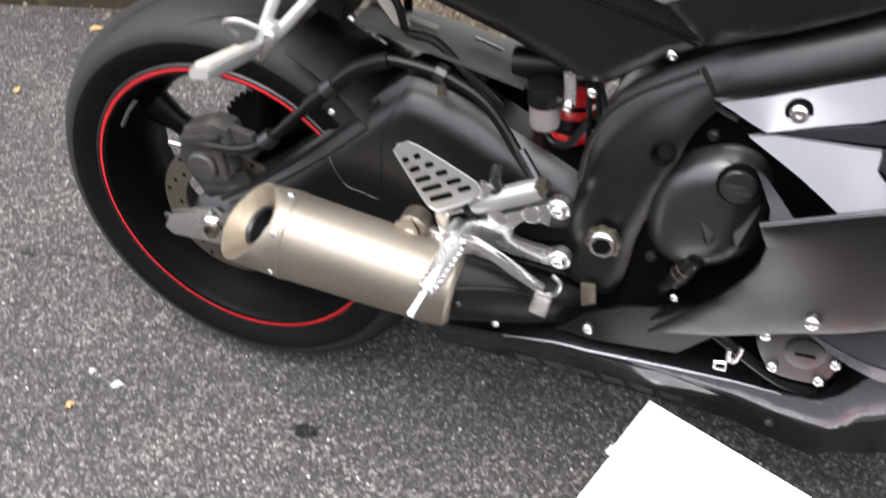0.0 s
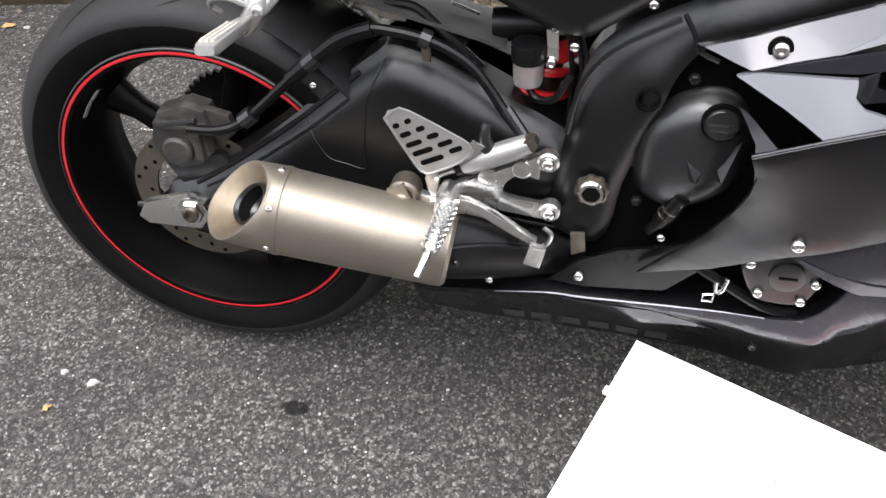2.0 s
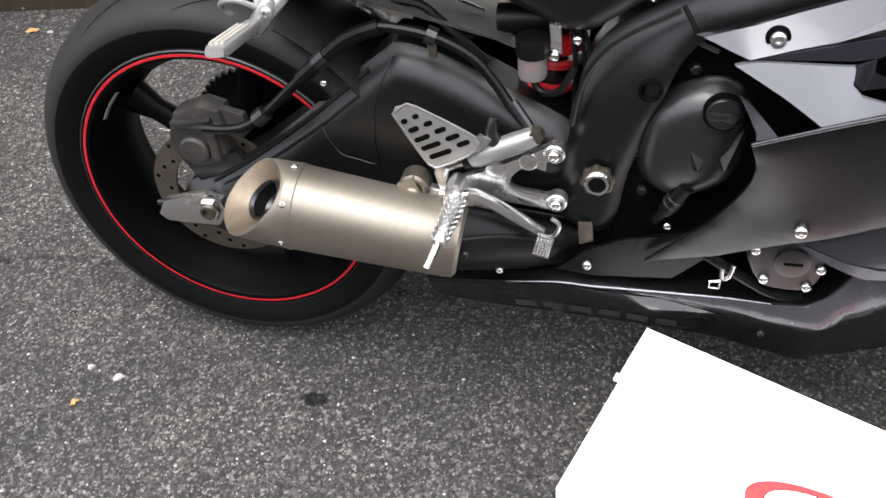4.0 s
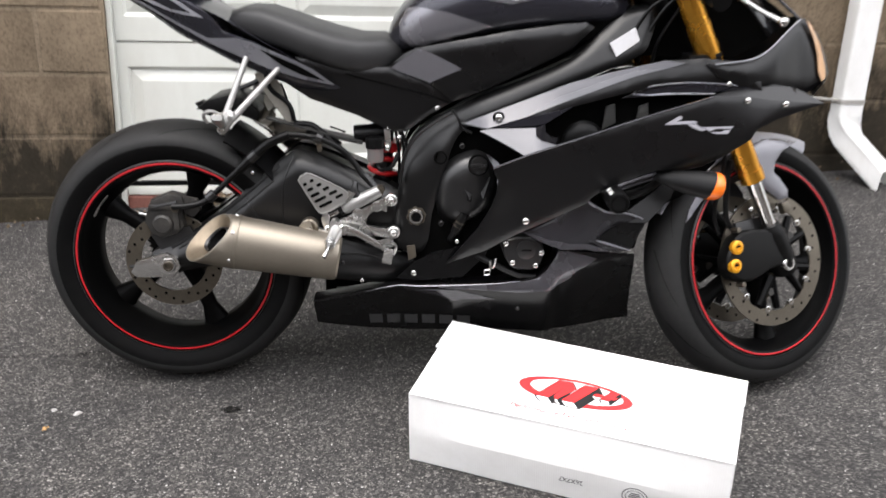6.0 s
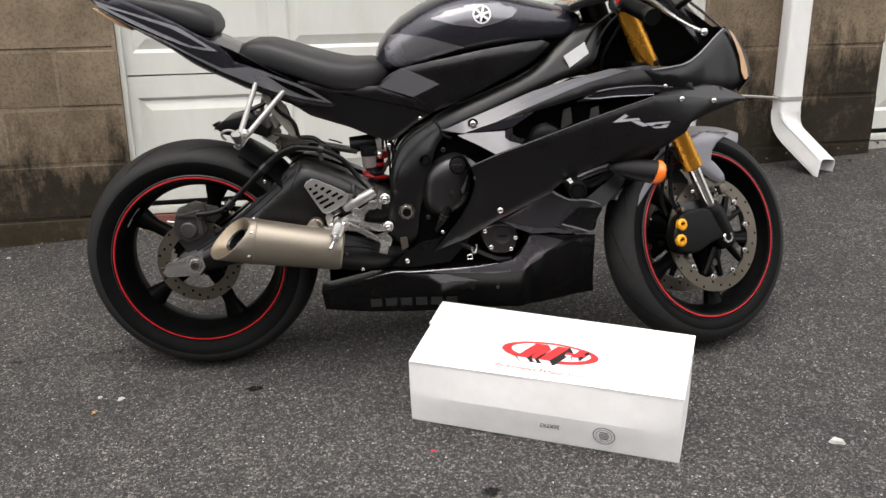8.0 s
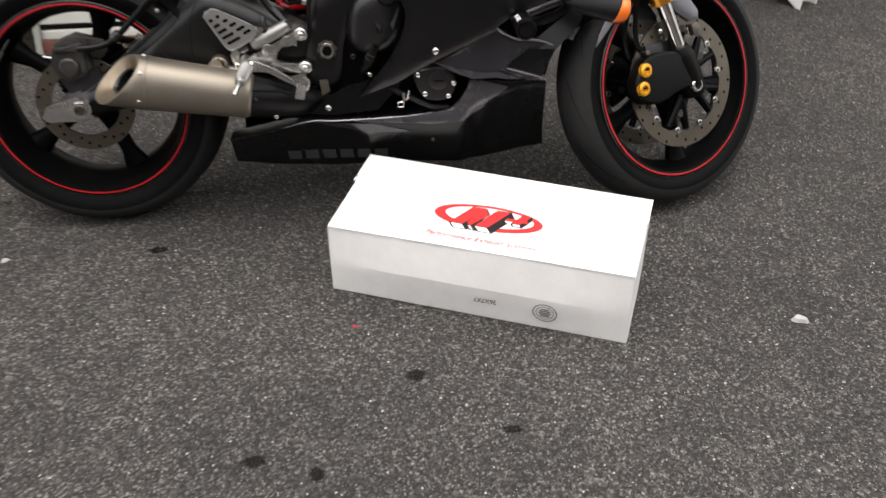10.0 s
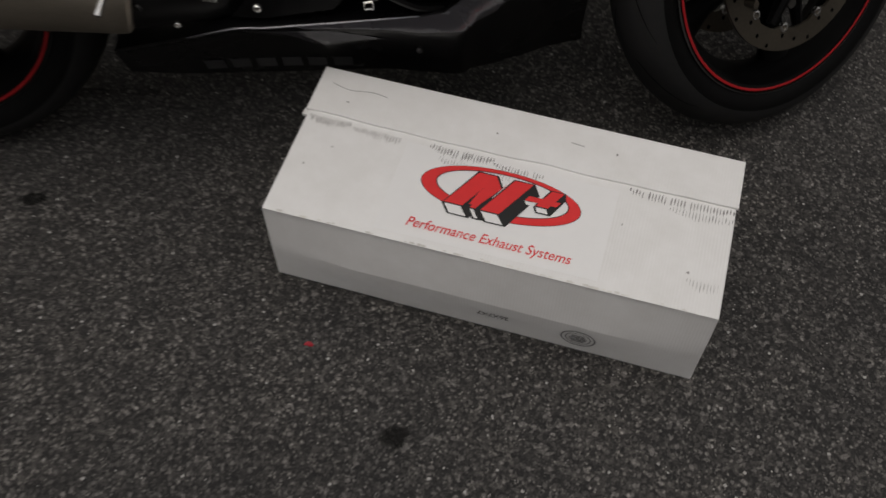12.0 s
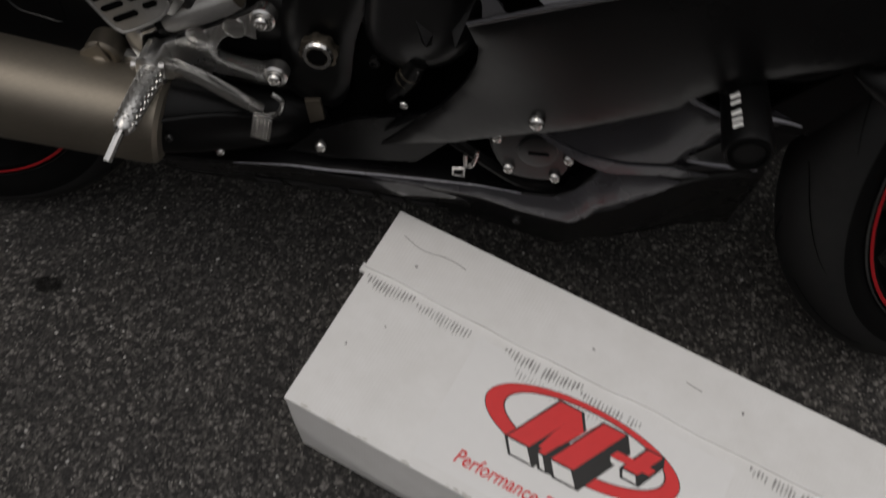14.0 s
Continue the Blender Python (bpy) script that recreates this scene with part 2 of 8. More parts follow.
CARD = card_material()
RED_INK = surface("red_ink", (0.74, 0.03, 0.032), 0.5, wear=0.08, fine=90, bump=0.05)
BLACK_INK = surface("black_ink", (0.012, 0.012, 0.012), 0.5, wear=0.2, fine=90, bump=0.05)
WHITE_INK = surface("white_ink", (0.8, 0.8, 0.79), 0.5, wear=0.03, fine=90, bump=0.05)
GREY_INK = surface("grey_ink", (0.2, 0.2, 0.2), 0.6, wear=0.25, fine=90, bump=0.05)
PRINT_WHITE = surface("print_white", (0.815, 0.815, 0.81), 0.5, wear=0.02, fine=90, bump=0.05)
SCUFF = surface("dirt_scuff", (0.33, 0.325, 0.315), 0.8, wear=0.5, fine=60, bump=0.1)
EDGE_FRAY = surface("frayed_paper", (0.68, 0.665, 0.63), 0.8, wear=0.3, fine=60, bump=0.1)
RUBBER = surface("tyre_rubber", (0.0095, 0.0095, 0.0097), 0.66, wear=0.2, fine=240, bump=0.25, dust=0.03, spec=0.32)
SIDEWALL = surface("tyre_sidewall", (0.0022, 0.0022, 0.0023), 0.62, wear=0.2, fine=200, bump=0.15, dust=0.012, spec=0.1)
RIM_BLACK = surface("rim_black", (0.0012, 0.0012, 0.0013), 0.45, wear=0.2, fine=300, bump=0.05, dust=0.006, spec=0.1)
RED_TAPE = surface("red_tape", (0.38, 0.011, 0.016), 0.35, wear=0.1, fine=200, bump=0.03)
TANK_GREY = surface("tank_grey", (0.16, 0.158, 0.175), 0.24, metal=0.5, wear=0.08, fine=500, bump=0.02, coat=0.6)
GREY_TAPE = surface("grey_edge", (0.03, 0.03, 0.029), 0.4, wear=0.2, fine=200, bump=0.05)
NAME_GREY = surface("name_grey", (0.046, 0.046, 0.048), 0.4, wear=0.15, fine=200, bump=0.03)
PALE_METAL = surface("pale_dusty_metal", (0.34, 0.32, 0.28), 0.6, wear=0.2, fine=80, bump=0.15, dust=0.3)
CARRIER = surface("disc_carrier_black", (0.0025, 0.0025, 0.0025), 0.45, wear=0.2, fine=200, bump=0.15, dust=0.015, spec=0.16)
CALIPER = surface("caliper_grey", (0.02, 0.019, 0.018), 0.45, wear=0.35, fine=120, bump=0.4, dust=0.3, spec=0.4)
SATIN = surface("satin_black_fairing", (0.0026, 0.0025, 0.0029), 0.3, wear=0.12, fine=320, bump=0.03, spec=0.42)
FRAME_BLACK = surface("frame_black", (0.003, 0.003, 0.0032), 0.34, wear=0.12, fine=420, bump=0.1, spec=0.4)
GLOSS = surface("gloss_dark_paint", (0.026, 0.026, 0.034), 0.26, metal=0.5, wear=0.08, fine=250, bump=0.01, coat=0.4, spec=0.45)
# silver graphics and mudguard; also glints painted along dark edges
SILVER_PAINT = surface("silver_graphic_and_glint", (0.24, 0.24, 0.265), 0.3, metal=0.35, wear=0.08, fine=500, bump=0.03, coat=0.4)
PALE_PAINT = surface("pale_graphic", (0.42, 0.42, 0.46), 0.3, metal=0.25, wear=0.06, fine=500, bump=0.03, coat=0.4)
STRIPE_PAINT = surface("stripe_silver", (0.070, 0.069, 0.078), 0.32, metal=0.3, wear=0.08, fine=500, bump=0.03, coat=0.25)
WEDGE_PAINT = surface("wedge_silver", (0.090, 0.090, 0.100), 0.36, metal=0.2, wear=0.07, fine=500, bump=0.03, coat=0.15)
# grey graphics, and painted sheen on the belly pan and fairing lip
GREY_PAINT = surface("grey_graphic_and_sheen", (0.026, 0.0255, 0.030), 0.26, metal=0.35, wear=0.1, fine=500, bump=0.03, coat=0.5)
# painted sheen of belly pan and scoop edge; also the fairing return's grey
SHEEN_RETURN_GREY = surface("sheen_return_grey", (0.052, 0.051, 0.058), 0.28, metal=0.35, wear=0.1, fine=500, bump=0.03, coat=0.5)
# darker, duller copy of the satin fairing paint for panels in shade
SATIN_SHADED = surface("satin_black_shaded", (0.0016, 0.0016, 0.0019), 0.26, wear=0.12, fine=320, bump=0.03, spec=0.3)
PLASTIC = surface("black_plastic", (0.0018, 0.0018, 0.002), 0.4, wear=0.2, fine=260, bump=0.18, dust=0.008, spec=0.22)
HUGGER = surface("dull_black_plastic", (0.03, 0.03, 0.029), 0.5, wear=0.2, fine=200, bump=0.15, dust=0.1, spec=0.45)
SEAT_VINYL = surface("seat_vinyl", (0.018, 0.018, 0.0187), 0.52, wear=0.15, fine=600, bump=0.35, spec=0.4)
CAST = surface("dark_cast_metal", (0.01, 0.01, 0.0105), 0.31, metal=0.1, wear=0.2, fine=350, bump=0.25, dust=0.015, spec=0.6)
# near-black for inner parts and backings; shade of the gaps put into it
ENGINE_GAP_DARK = surface("engine_gap_dark", (0.001, 0.001, 0.001), 0.8, wear=0.3, fine=120, bump=0.3, dust=0.008, spec=0.04)
ALLOY = surface("bare_alloy", (0.58, 0.575, 0.56), 0.27, metal=0.96, wear=0.15, fine=300, bump=0.12, dust=0.04)
GUARD_ALLOY = surface("matte_alloy", (0.37, 0.366, 0.355), 0.4, metal=0.75, wear=0.15, fine=300, bump=0.12, dust=0.06)
CHROME = surface("bright_steel", (0.68, 0.67, 0.65), 0.18, metal=1.0, wear=0.08, fine=200, bump=0.03)
STEEL = surface("disc_steel", (0.145, 0.127, 0.102), 0.36, metal=0.85, wear=0.25, fine=160, bump=0.15, dust=0.15)
GOLD = surface("gold_anodised", (0.62, 0.29, 0.035), 0.27, metal=0.8, wear=0.1, fine=250, bump=0.03)
GOLD_CAP = surface("gold_caps", (0.8, 0.37, 0.02), 0.35, metal=0.4, wear=0.1, fine=200, bump=0.03)
COPPER = surface("copper_bolt", (0.55, 0.3, 0.16), 0.35, metal=0.8, wear=0.15, fine=200, bump=0.05)
TITANIUM = titanium_material()
TIP_HEATED = surface("heated_titanium", (0.34, 0.275, 0.2), 0.42, metal=0.85, wear=0.3, fine=60, bump=0.1)
# soot of the exhaust bore; elsewhere the painted shade of holes and grooves
SOOT_SHADE_BLACK = surface("soot_and_shade_black", (0.0012, 0.0012, 0.0012), 0.9, wear=0.4, fine=200, bump=0.2, spec=0.08)
SPRING_RED = surface("red_spring", (0.5, 0.015, 0.018), 0.3, wear=0.12, fine=200, bump=0.03, coat=0.3)
AMBER = clear_material("amber_lens", (0.95, 0.2, 0.02), 0.2, 0.25)
LAMP_LENS = surface("tan_lamp_lens", (0.52, 0.33, 0.2), 0.22, wear=0.1, fine=60, bump=0.05, coat=0.6)
SMOKE = clear_material("smoked_screen", (0.05, 0.05, 0.055), 0.06, 0.85)
RESERVOIR = clear_material("cloudy_reservoir", (0.5, 0.5, 0.49), 0.3, 0.75)
STICKER = surface("white_sticker", (0.74, 0.74, 0.76), 0.5, wear=0.06, fine=100, bump=0.05)
LEAF_TAN = surface("dry_leaf", (0.4, 0.24, 0.09), 0.7, wear=0.3, fine=90, bump=0.3)
STONE_PALE = surface("pale_chip", (0.36, 0.35, 0.335), 0.8, wear=0.25, fine=90, bump=0.3)
STAIN = soaked_material("oil_stain", 0.85, True)
CRACK_DIRT = soaked_material("crack_dirt", 0.8, False)
LITTER, _nt, _bs, _co = blank("leaf_litter")
_geo = _nt.nodes.new("ShaderNodeNewGeometry")
_nt.links.new(ramp(_nt, _geo.outputs["Random Per Island"], [(0.0, (0.025, 0.017, 0.01)), (0.4, (0.075, 0.05, 0.028)), (0.8, (0.12, 0.085, 0.05)), (1.0, (0.2, 0.16, 0.11))]), _bs.inputs["Base Color"])
_bs.inputs["Roughness"].default_value = 0.85
SOIL = surface("packed_soil", (0.042, 0.034, 0.024), 0.9, wear=0.5, fine=160, bump=0.6)
BLUE_SCRAP = surface("blue_plastic", (0.02, 0.09, 0.5), 0.45, wear=0.1, fine=90, bump=0.1)
RED_CHIP = surface("red_scrap", (0.33, 0.012, 0.025), 0.5, wear=0.15, fine=90)


# ---- mesh helpers ----
def link(name, bm, material, parent=None, smooth=32, label="", matrix=None):
    me = bpy.data.meshes.new(name)
    bmesh.ops.recalc_face_normals(bm, faces=bm.faces[:])
    bm.to_mesh(me)
    bm.free()
    for mt in material if isinstance(material, (list, tuple)) else (material,):
        me.materials.append(mt)
    if smooth:
        me.shade_smooth()
        me.set_sharp_from_angle(angle=radians(smooth))
    ob = new(name, me)
    if parent:
        ob.parent = parent
    if matrix:
        ob.matrix_basis = matrix
    if label:
        ob["label"] = label
    return ob


def part(name, bm, material, parent, label="", smooth=32):
    return link(name, bm, material, parent, smooth, label)


def join(*many):
    """One bmesh out of several."""
    out = bmesh.new()
    for b in many:
        me = bpy.data.meshes.new("tmp")
        b.to_mesh(me)
        b.free()
        out.from_mesh(me)
        bpy.data.meshes.remove(me)
    return out


def moved(bm, m):
    bmesh.ops.transform(bm, matrix=m, verts=bm.verts[:])
    return bm


def mirrored(bm):
    """The same form on the other side of the motorcycle."""
    out = bm.copy()
    for v in out.verts:
        v.co.y = -v.co.y
    return out


def slab(sx, sy, sz, bevel=0.0, seg=2, at=(0, 0, 0)):
    """A box that stands on z = 0 with its corner at the origin."""
    bm = bmesh.new()
    bmesh.ops.create_cube(bm, size=1.0, matrix=Matrix.Translation((sx / 2 + at[0], sy / 2 + at[1], sz / 2 + at[2])) @ Matrix.Diagonal((sx, sy, sz, 1)))
    if bevel:
        bmesh.ops.bevel(bm, geom=bm.edges[:], offset=bevel, segments=seg, affect="EDGES", profile=0.6)
    return bm


def curve(points, n, closed=False):
    """A smooth line through the points."""
    pts = [Vector(p) for p in points]
    out = []
    m = len(pts)
    spans = m if closed else m - 1
    for i in range(spans):
        if closed:
            a, b, c, d = (pts[(i + k) % m] for k in (-1, 0, 1, 2))
        else:
            a, b, c, d = pts[max(i - 1, 0)], pts[i], pts[i + 1], pts[min(i + 2, m - 1)]
        for k in range(n):
            t = k / n
            out.append(0.5 * ((2 * b) + (c - a) * t + (2 * a - 5 * b + 4 * c - d) * t * t + (3 * b - a - 3 * c + d) * t ** 3))
    if not closed:
        out.append(pts[-1])
    return out


def loft(rings, caps=True, closed=True):
    bm = bmesh.new()
    rows = [[bm.verts.new(p) for p in r] for r in rings]
    for a, b in zip(rows, rows[1:]):
        n = len(a)
        for i in range(n if closed else n - 1):
            j = (i + 1) % n
            bm.faces.new((a[i], a[j], b[j], b[i]))
    if caps:
        bm.faces.new(rows[0])
        bm.faces.new(rows[-1][::-1])
    return bm


def tube(points, radius, n=10, steps=4):
    """A round bar along a smooth line; radius: one, or one for each point."""
    pts = curve(points, steps) if steps > 1 else [Vector(p) for p in points]
    count = len(points)
    rings, side = [], None
    for i, p in enumerate(pts):
        ahead = (pts[min(i + 1, len(pts) - 1)] - pts[max(i - 1, 0)]).normalized()
        if side is None:
            side = ahead.orthogonal().normalized()
        side = (side - ahead * side.dot(ahead)).normalized()
        up = ahead.cross(side)
        if isinstance(radius, (int, float)):
            r = radius
        else:
            f = i / (len(pts) - 1) * (count - 1)
            k = min(int(f), count - 2)
            r = radius[k] + (radius[k + 1] - radius[k]) * (f - k)
        rings.append([p + r * (math.cos(q) * side + math.sin(q) * up) for q in (2 * math.pi * j / n for j in range(n))])
    return loft(rings)


def lathe(profile, n=32, closed=False):
    """Turns (radius, y) about the Y axis; closed joins the profile's ends."""
    bm = bmesh.new()
    rows = []
    for k in range(n):
        a = 2 * math.pi * k / n
        rows.append([bm.verts.new((r * math.cos(a), y, r * math.sin(a))) for r, y in profile])
    m = len(profile)
    for k in range(n):
        a, b = rows[k], rows[(k + 1) % n]
        for i in range(m if closed else m - 1):
            j = (i + 1) % m
            bm.faces.new((a[i], a[j], b[j], b[i]))
    if not closed:
        bmesh.ops.remove_doubles(bm, verts=bm.verts[:], dist=1e-6)
    return bm


def prism(outline, y0, y1, bevel=0.002, round_n=0, seg=2):
    """A plate: an outline in X and Z, between y0 and y1, with softened edges."""
    pts = [Vector((x, 0, z)) for x, z in outline]
    if round_n:
        pts = curve(pts, round_n, True)
    bm = bmesh.new()
    f = bm.faces.new([bm.verts.new((p.x, y0, p.z)) for p in pts])
    out = bmesh.ops.extrude_face_region(bm, geom=[f])
    bmesh.ops.translate(bm, vec=(0, y1 - y0, 0), verts=[v for v in out["geom"] if isinstance(v, bmesh.types.BMVert)])
    if bevel:
        rim = [e for e in bm.edges if abs(e.verts[0].co.y - e.verts[1].co.y) < 1e-7]
        bmesh.ops.bevel(bm, geom=rim, offset=bevel, segments=seg, affect="EDGES", profile=0.6)
    return bm


def spread(controls, stiff=2e-4):
    """A smooth sideways form through a few (x, z, y): a stiff thin plate."""
    pts = np.array(controls, float)
    n = len(pts)

    def kernel(d2):
        return d2 * np.log(d2 + 1e-12)
    gap = ((pts[:, None, :2] - pts[None, :, :2]) ** 2).sum(2)
    m = np.zeros((n + 3, n + 3))
    m[:n, :n] = kernel(gap) + stiff * np.eye(n)
    m[:n, n], m[:n, n + 1:] = 1, pts[:, :2]
    m[n:, :n] = m[:n, n:].T
    sol = np.linalg.solve(m, np.append(pts[:, 2], (0, 0, 0)))

    def at(x, z):
        d2 = (pts[:, 0] - x) ** 2 + (pts[:, 1] - z) ** 2
        return float(kernel(d2) @ sol[:n] + sol[n] + sol[n + 1] * x + sol[n + 2] * z)
    return at


def rolled(outline, form, reach=0.03, depth=0.01):
    """The form with its edges rolled in towards the middle of the motorcycle."""
    pts = np.array(outline, float)
    nxt = np.roll(pts, -1, axis=0)
    way = nxt - pts
    size = (way ** 2).sum(1)

    def at(x, z):
        p = np.array((x, z))
        f = np.clip(((p - pts) * way).sum(1) / size, 0, 1)
        gap = math.sqrt((((pts + way * f[:, None]) - p) ** 2).sum(1).min())
        return form(x, z) + depth * max(0.0, 1 - gap / reach) ** 2
    return at


def panel(outline, form, thick=0.004, step=0.022, round_n=0, inset=0.0):
    """A formed panel of bodywork: an outline in X and Z, whose Y follows form(x, z)."""
    pts = [Vector((x, 0, z)) for x, z in outline]
    if round_n:
        pts = curve(pts, round_n, True)
    bm = bmesh.new()
    vs = [bm.verts.new(p) for p in pts]
    es = [bm.edges.new((a, b)) for a, b in zip(vs, vs[1:] + vs[:1])]
    bmesh.ops.triangle_fill(bm, use_beauty=True, use_dissolve=False, edges=es)
    for axis in (0, 2):
        low, high = min(p[axis] for p in pts), max(p[axis] for p in pts)
        k = low + step * 0.5
        while k < high:
            co, no = [0, 0, 0], [0, 0, 0]
            co[axis], no[axis] = k, 1
            bmesh.ops.bisect_plane(bm, geom=bm.verts[:] + bm.edges[:] + bm.faces[:], plane_co=co, plane_no=no)
            k += step
    for v in bm.verts:
        v.co.y = form(v.co.x, v.co.z) - inset
    front = bm.faces[:]
    out = bmesh.ops.extrude_face_region(bm, geom=front)
    for v in out["geom"]:
        if isinstance(v, bmesh.types.BMVert):
            v.co.y += thick
    return bm


TWINS = {}


def both(name, bm, material, parent, label="", smooth=32):
    """A part on the right of the motorcycle and its twin on the left."""
    twin = mirrored(bm)
    a = part(name, bm, material, parent, label, smooth)
    TWINS[a] = part(name, twin, material, TWINS.get(parent, parent), label, smooth)
    return a


def bolt_mesh(r=0.006, h=0.004):
    """A domed screw head with a socket, facing -Y."""
    return lathe([(r, 0), (r * 0.97, -h * 0.45), (r * 0.84, -h * 0.8), (r * 0.6, -h * 1.05), (r * 0.4, -h * 1.1), (r * 0.34, -h * 0.6), (0, -h * 0.6)], 14)


def screw(x, y, z, parent, r=0.006, material=None, name="screw"):
    return link(name, moved(bolt_mesh(r, r * 0.8), Matrix.Translation((x, y, z))), material or CHROME, parent, 40)


# ---- ground ----
def clamp(v, low, high):
    return min(max(v, low), high)


def ground_height(x, y):
    """The drive rises to the garage and levels out away from it."""
    return 0.04 * clamp(x, -6, 6) + 0.11 * clamp(y, -7, 1.3)


def ground():
    cuts = [-300, -60, -20, -7, -4, -2, -1, 0, 0.6, 1.3, 2.5, 6, 20, 60, 300]
    wide = [-300, -60, -20, -6, -3, -1, 0, 1, 2, 3, 6, 20, 60, 300]
    bm = bmesh.new()
    rows = [[bm.verts.new((x, y, ground_height(x, y))) for x in wide] for y in cuts]
    for a, b in zip(rows, rows[1:]):
        for i in range(len(wide) - 1):
            bm.faces.new((a[i], a[i + 1], b[i + 1], b[i]))
    tagged(link("ground", bm, ASPHALT, smooth=0), "worn grey asphalt drive with pale stone chips", "drive", kind="structure")


ground()

# ---- garage front ----
WALL = Matrix(((0.9948, -0.1018, 0, -0.0024), (0.1018, 0.9948, 0, 1.1133), (0, 0, 1, 0.1224), (0, 0, 0, 1)))


def wall_block_mesh(length, seed):
    rnd = random.Random(seed)
    bm = slab(length - 0.010, 0.06, 0.193, 0.004, 1)
    for v in bm.verts:
        v.co += Vector((rnd.uniform(-1, 1) * 0.0015, rnd.uniform(-1, 1) * 0.001, rnd.uniform(-1, 1) * 0.0015))
    me = bpy.data.meshes.new("block")
    bmesh.ops.recalc_face_normals(bm, faces=bm.faces[:])
    bm.to_mesh(me)
    bm.free()
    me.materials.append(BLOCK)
    return me


COURSE = 0.203
FULL = [wall_block_mesh(0.4, s) for s in range(4)]
HALF = [wall_block_mesh(0.2, s + 9) for s in range(2)]


def block_wall(name, s0, s1, low, high, shift, label):
    """A wall of blocks in running bond between s0 and s1 along the garage front."""
    core = link(name, slab(s1 - s0, 0.16, high - low, 0.0, at=(s0, 0.0028, low)), MORTAR, matrix=WALL, smooth=0)
    tagged(core, label, "wall", kind="structure")
    rnd = random.Random(int(s0 * 10) + 50)
    row, z = 0, low
    while z < high - 0.1:
        s = s0 - (0.2 if (row + shift) % 2 else 0.0)
        while s < s1 - 0.05:
            a, b = max(s, s0), min(s + 0.4, s1)
            b = s1 if s1 - b < 0.12 else b
            if b - a > 0.06:
                exact = abs(b - a - 0.4) < 0.01
                me = rnd.choice(FULL) if exact else rnd.choice(HALF)
                ob = new("block", me)
                ob.parent = core
                ob.matrix_basis = Matrix.Translation((a + 0.005, rnd.uniform(-0.0015, 0.0015), z + 0.005)) @ Matrix.Diagonal((1 if exact else (b - a - 0.01) / 0.19, 1, 1, 1))
            s = b if b > s + 0.4 else s + 0.4
        z += COURSE
        row += 1
    return core


def garage_door(name, s0, s1, bottom, sections, label):
    """A sectional door with formed panels, set back in its opening."""
    root = new(name)
    root.matrix_basis = WALL
    tagged(root, label, "garage door", kind="structure")
    cols = 4
    wide = (s1 - s0) / cols
    for k in range(sections):
        # the lowest section is a shorter one
        h = 0.533 if k else 0.470
        z0 = bottom + (0.470 + (k - 1) * 0.533 if k else 0)
        bm = bmesh.new()
        y0 = 0.055
        # each section: a sheet with a sloped frame round four raised fields
        def quad(pts):
            bm.faces.new([bm.verts.new(p) for p in pts])
        for c in range(cols):
            a, b = s0 + c * wide, s0 + (c + 1) * wide
            o = [(a, y0, z0 + 0.003), (b, y0, z0 + 0.003), (b, y0, z0 + h - 0.003), (a, y0, z0 + h - 0.003)]
            def ring(dx, dz, y):
                return [(a + dx, y, z0 + dz), (b - dx, y, z0 + dz), (b - dx, y, z0 + h - dz), (a + dx, y, z0 + h - dz)]
            rings = [o, ring(0.030, 0.080, y0), ring(0.040, 0.092, y0 + 0.012), ring(0.075, 0.128, y0 + 0.001)]
            for r0, r1 in zip(rings, rings[1:]):
                for i in range(4):
                    j = (i + 1) % 4
                    quad((r0[i], r0[j], r1[j], r1[i]))
            quad(rings[-1])
        bmesh.ops.remove_doubles(bm, verts=bm.verts[:], dist=1e-5)
        edge = [e for e in bm.edges if e.is_boundary]
        ex = bmesh.ops.extrude_edge_only(bm, edges=edge)
        bmesh.ops.translate(bm, vec=(0, 0.03, 0), verts=[v for v in ex["geom"] if isinstance(v, bmesh.types.BMVert)])
        part("door_section", bm, DOOR_WHITE, root, smooth=0)
    if s0 < 0:
        part("door_lock", moved(lathe([(0.016, 0.02), (0.016, -0.006), (0.013, -0.012), (0, -0.012)], 24), Matrix.Translation((0.698, 0.052, 0.808))), PLASTIC, root, "round black lock knob")
    top = bottom + 0.470 + (sections - 1) * 0.533
    part("jamb", slab(0.016, 0.09, top - bottom + 0.1, 0.002, at=(s0 - 0.017, 0.018, bottom - 0.1)), DOOR_WHITE, root)
    part("jamb", slab(0.011, 0.09, top - bottom + 0.1, 0.002, at=(s1 + 0.001, 0.018, bottom - 0.1)), DOOR_WHITE, root)
    part("weather_strip", slab(s1 - s0, 0.03, 0.016, 0.004, at=(s0, 0.058, bottom - 0.017)), PLASTIC, root, "black rubber strip")
    part("bottom_rail", slab(s1 - s0, 0.034, 0.03, 0.003, at=(s0, 0.056, bottom - 0.049)), DOOR_WHITE, root)
    return root


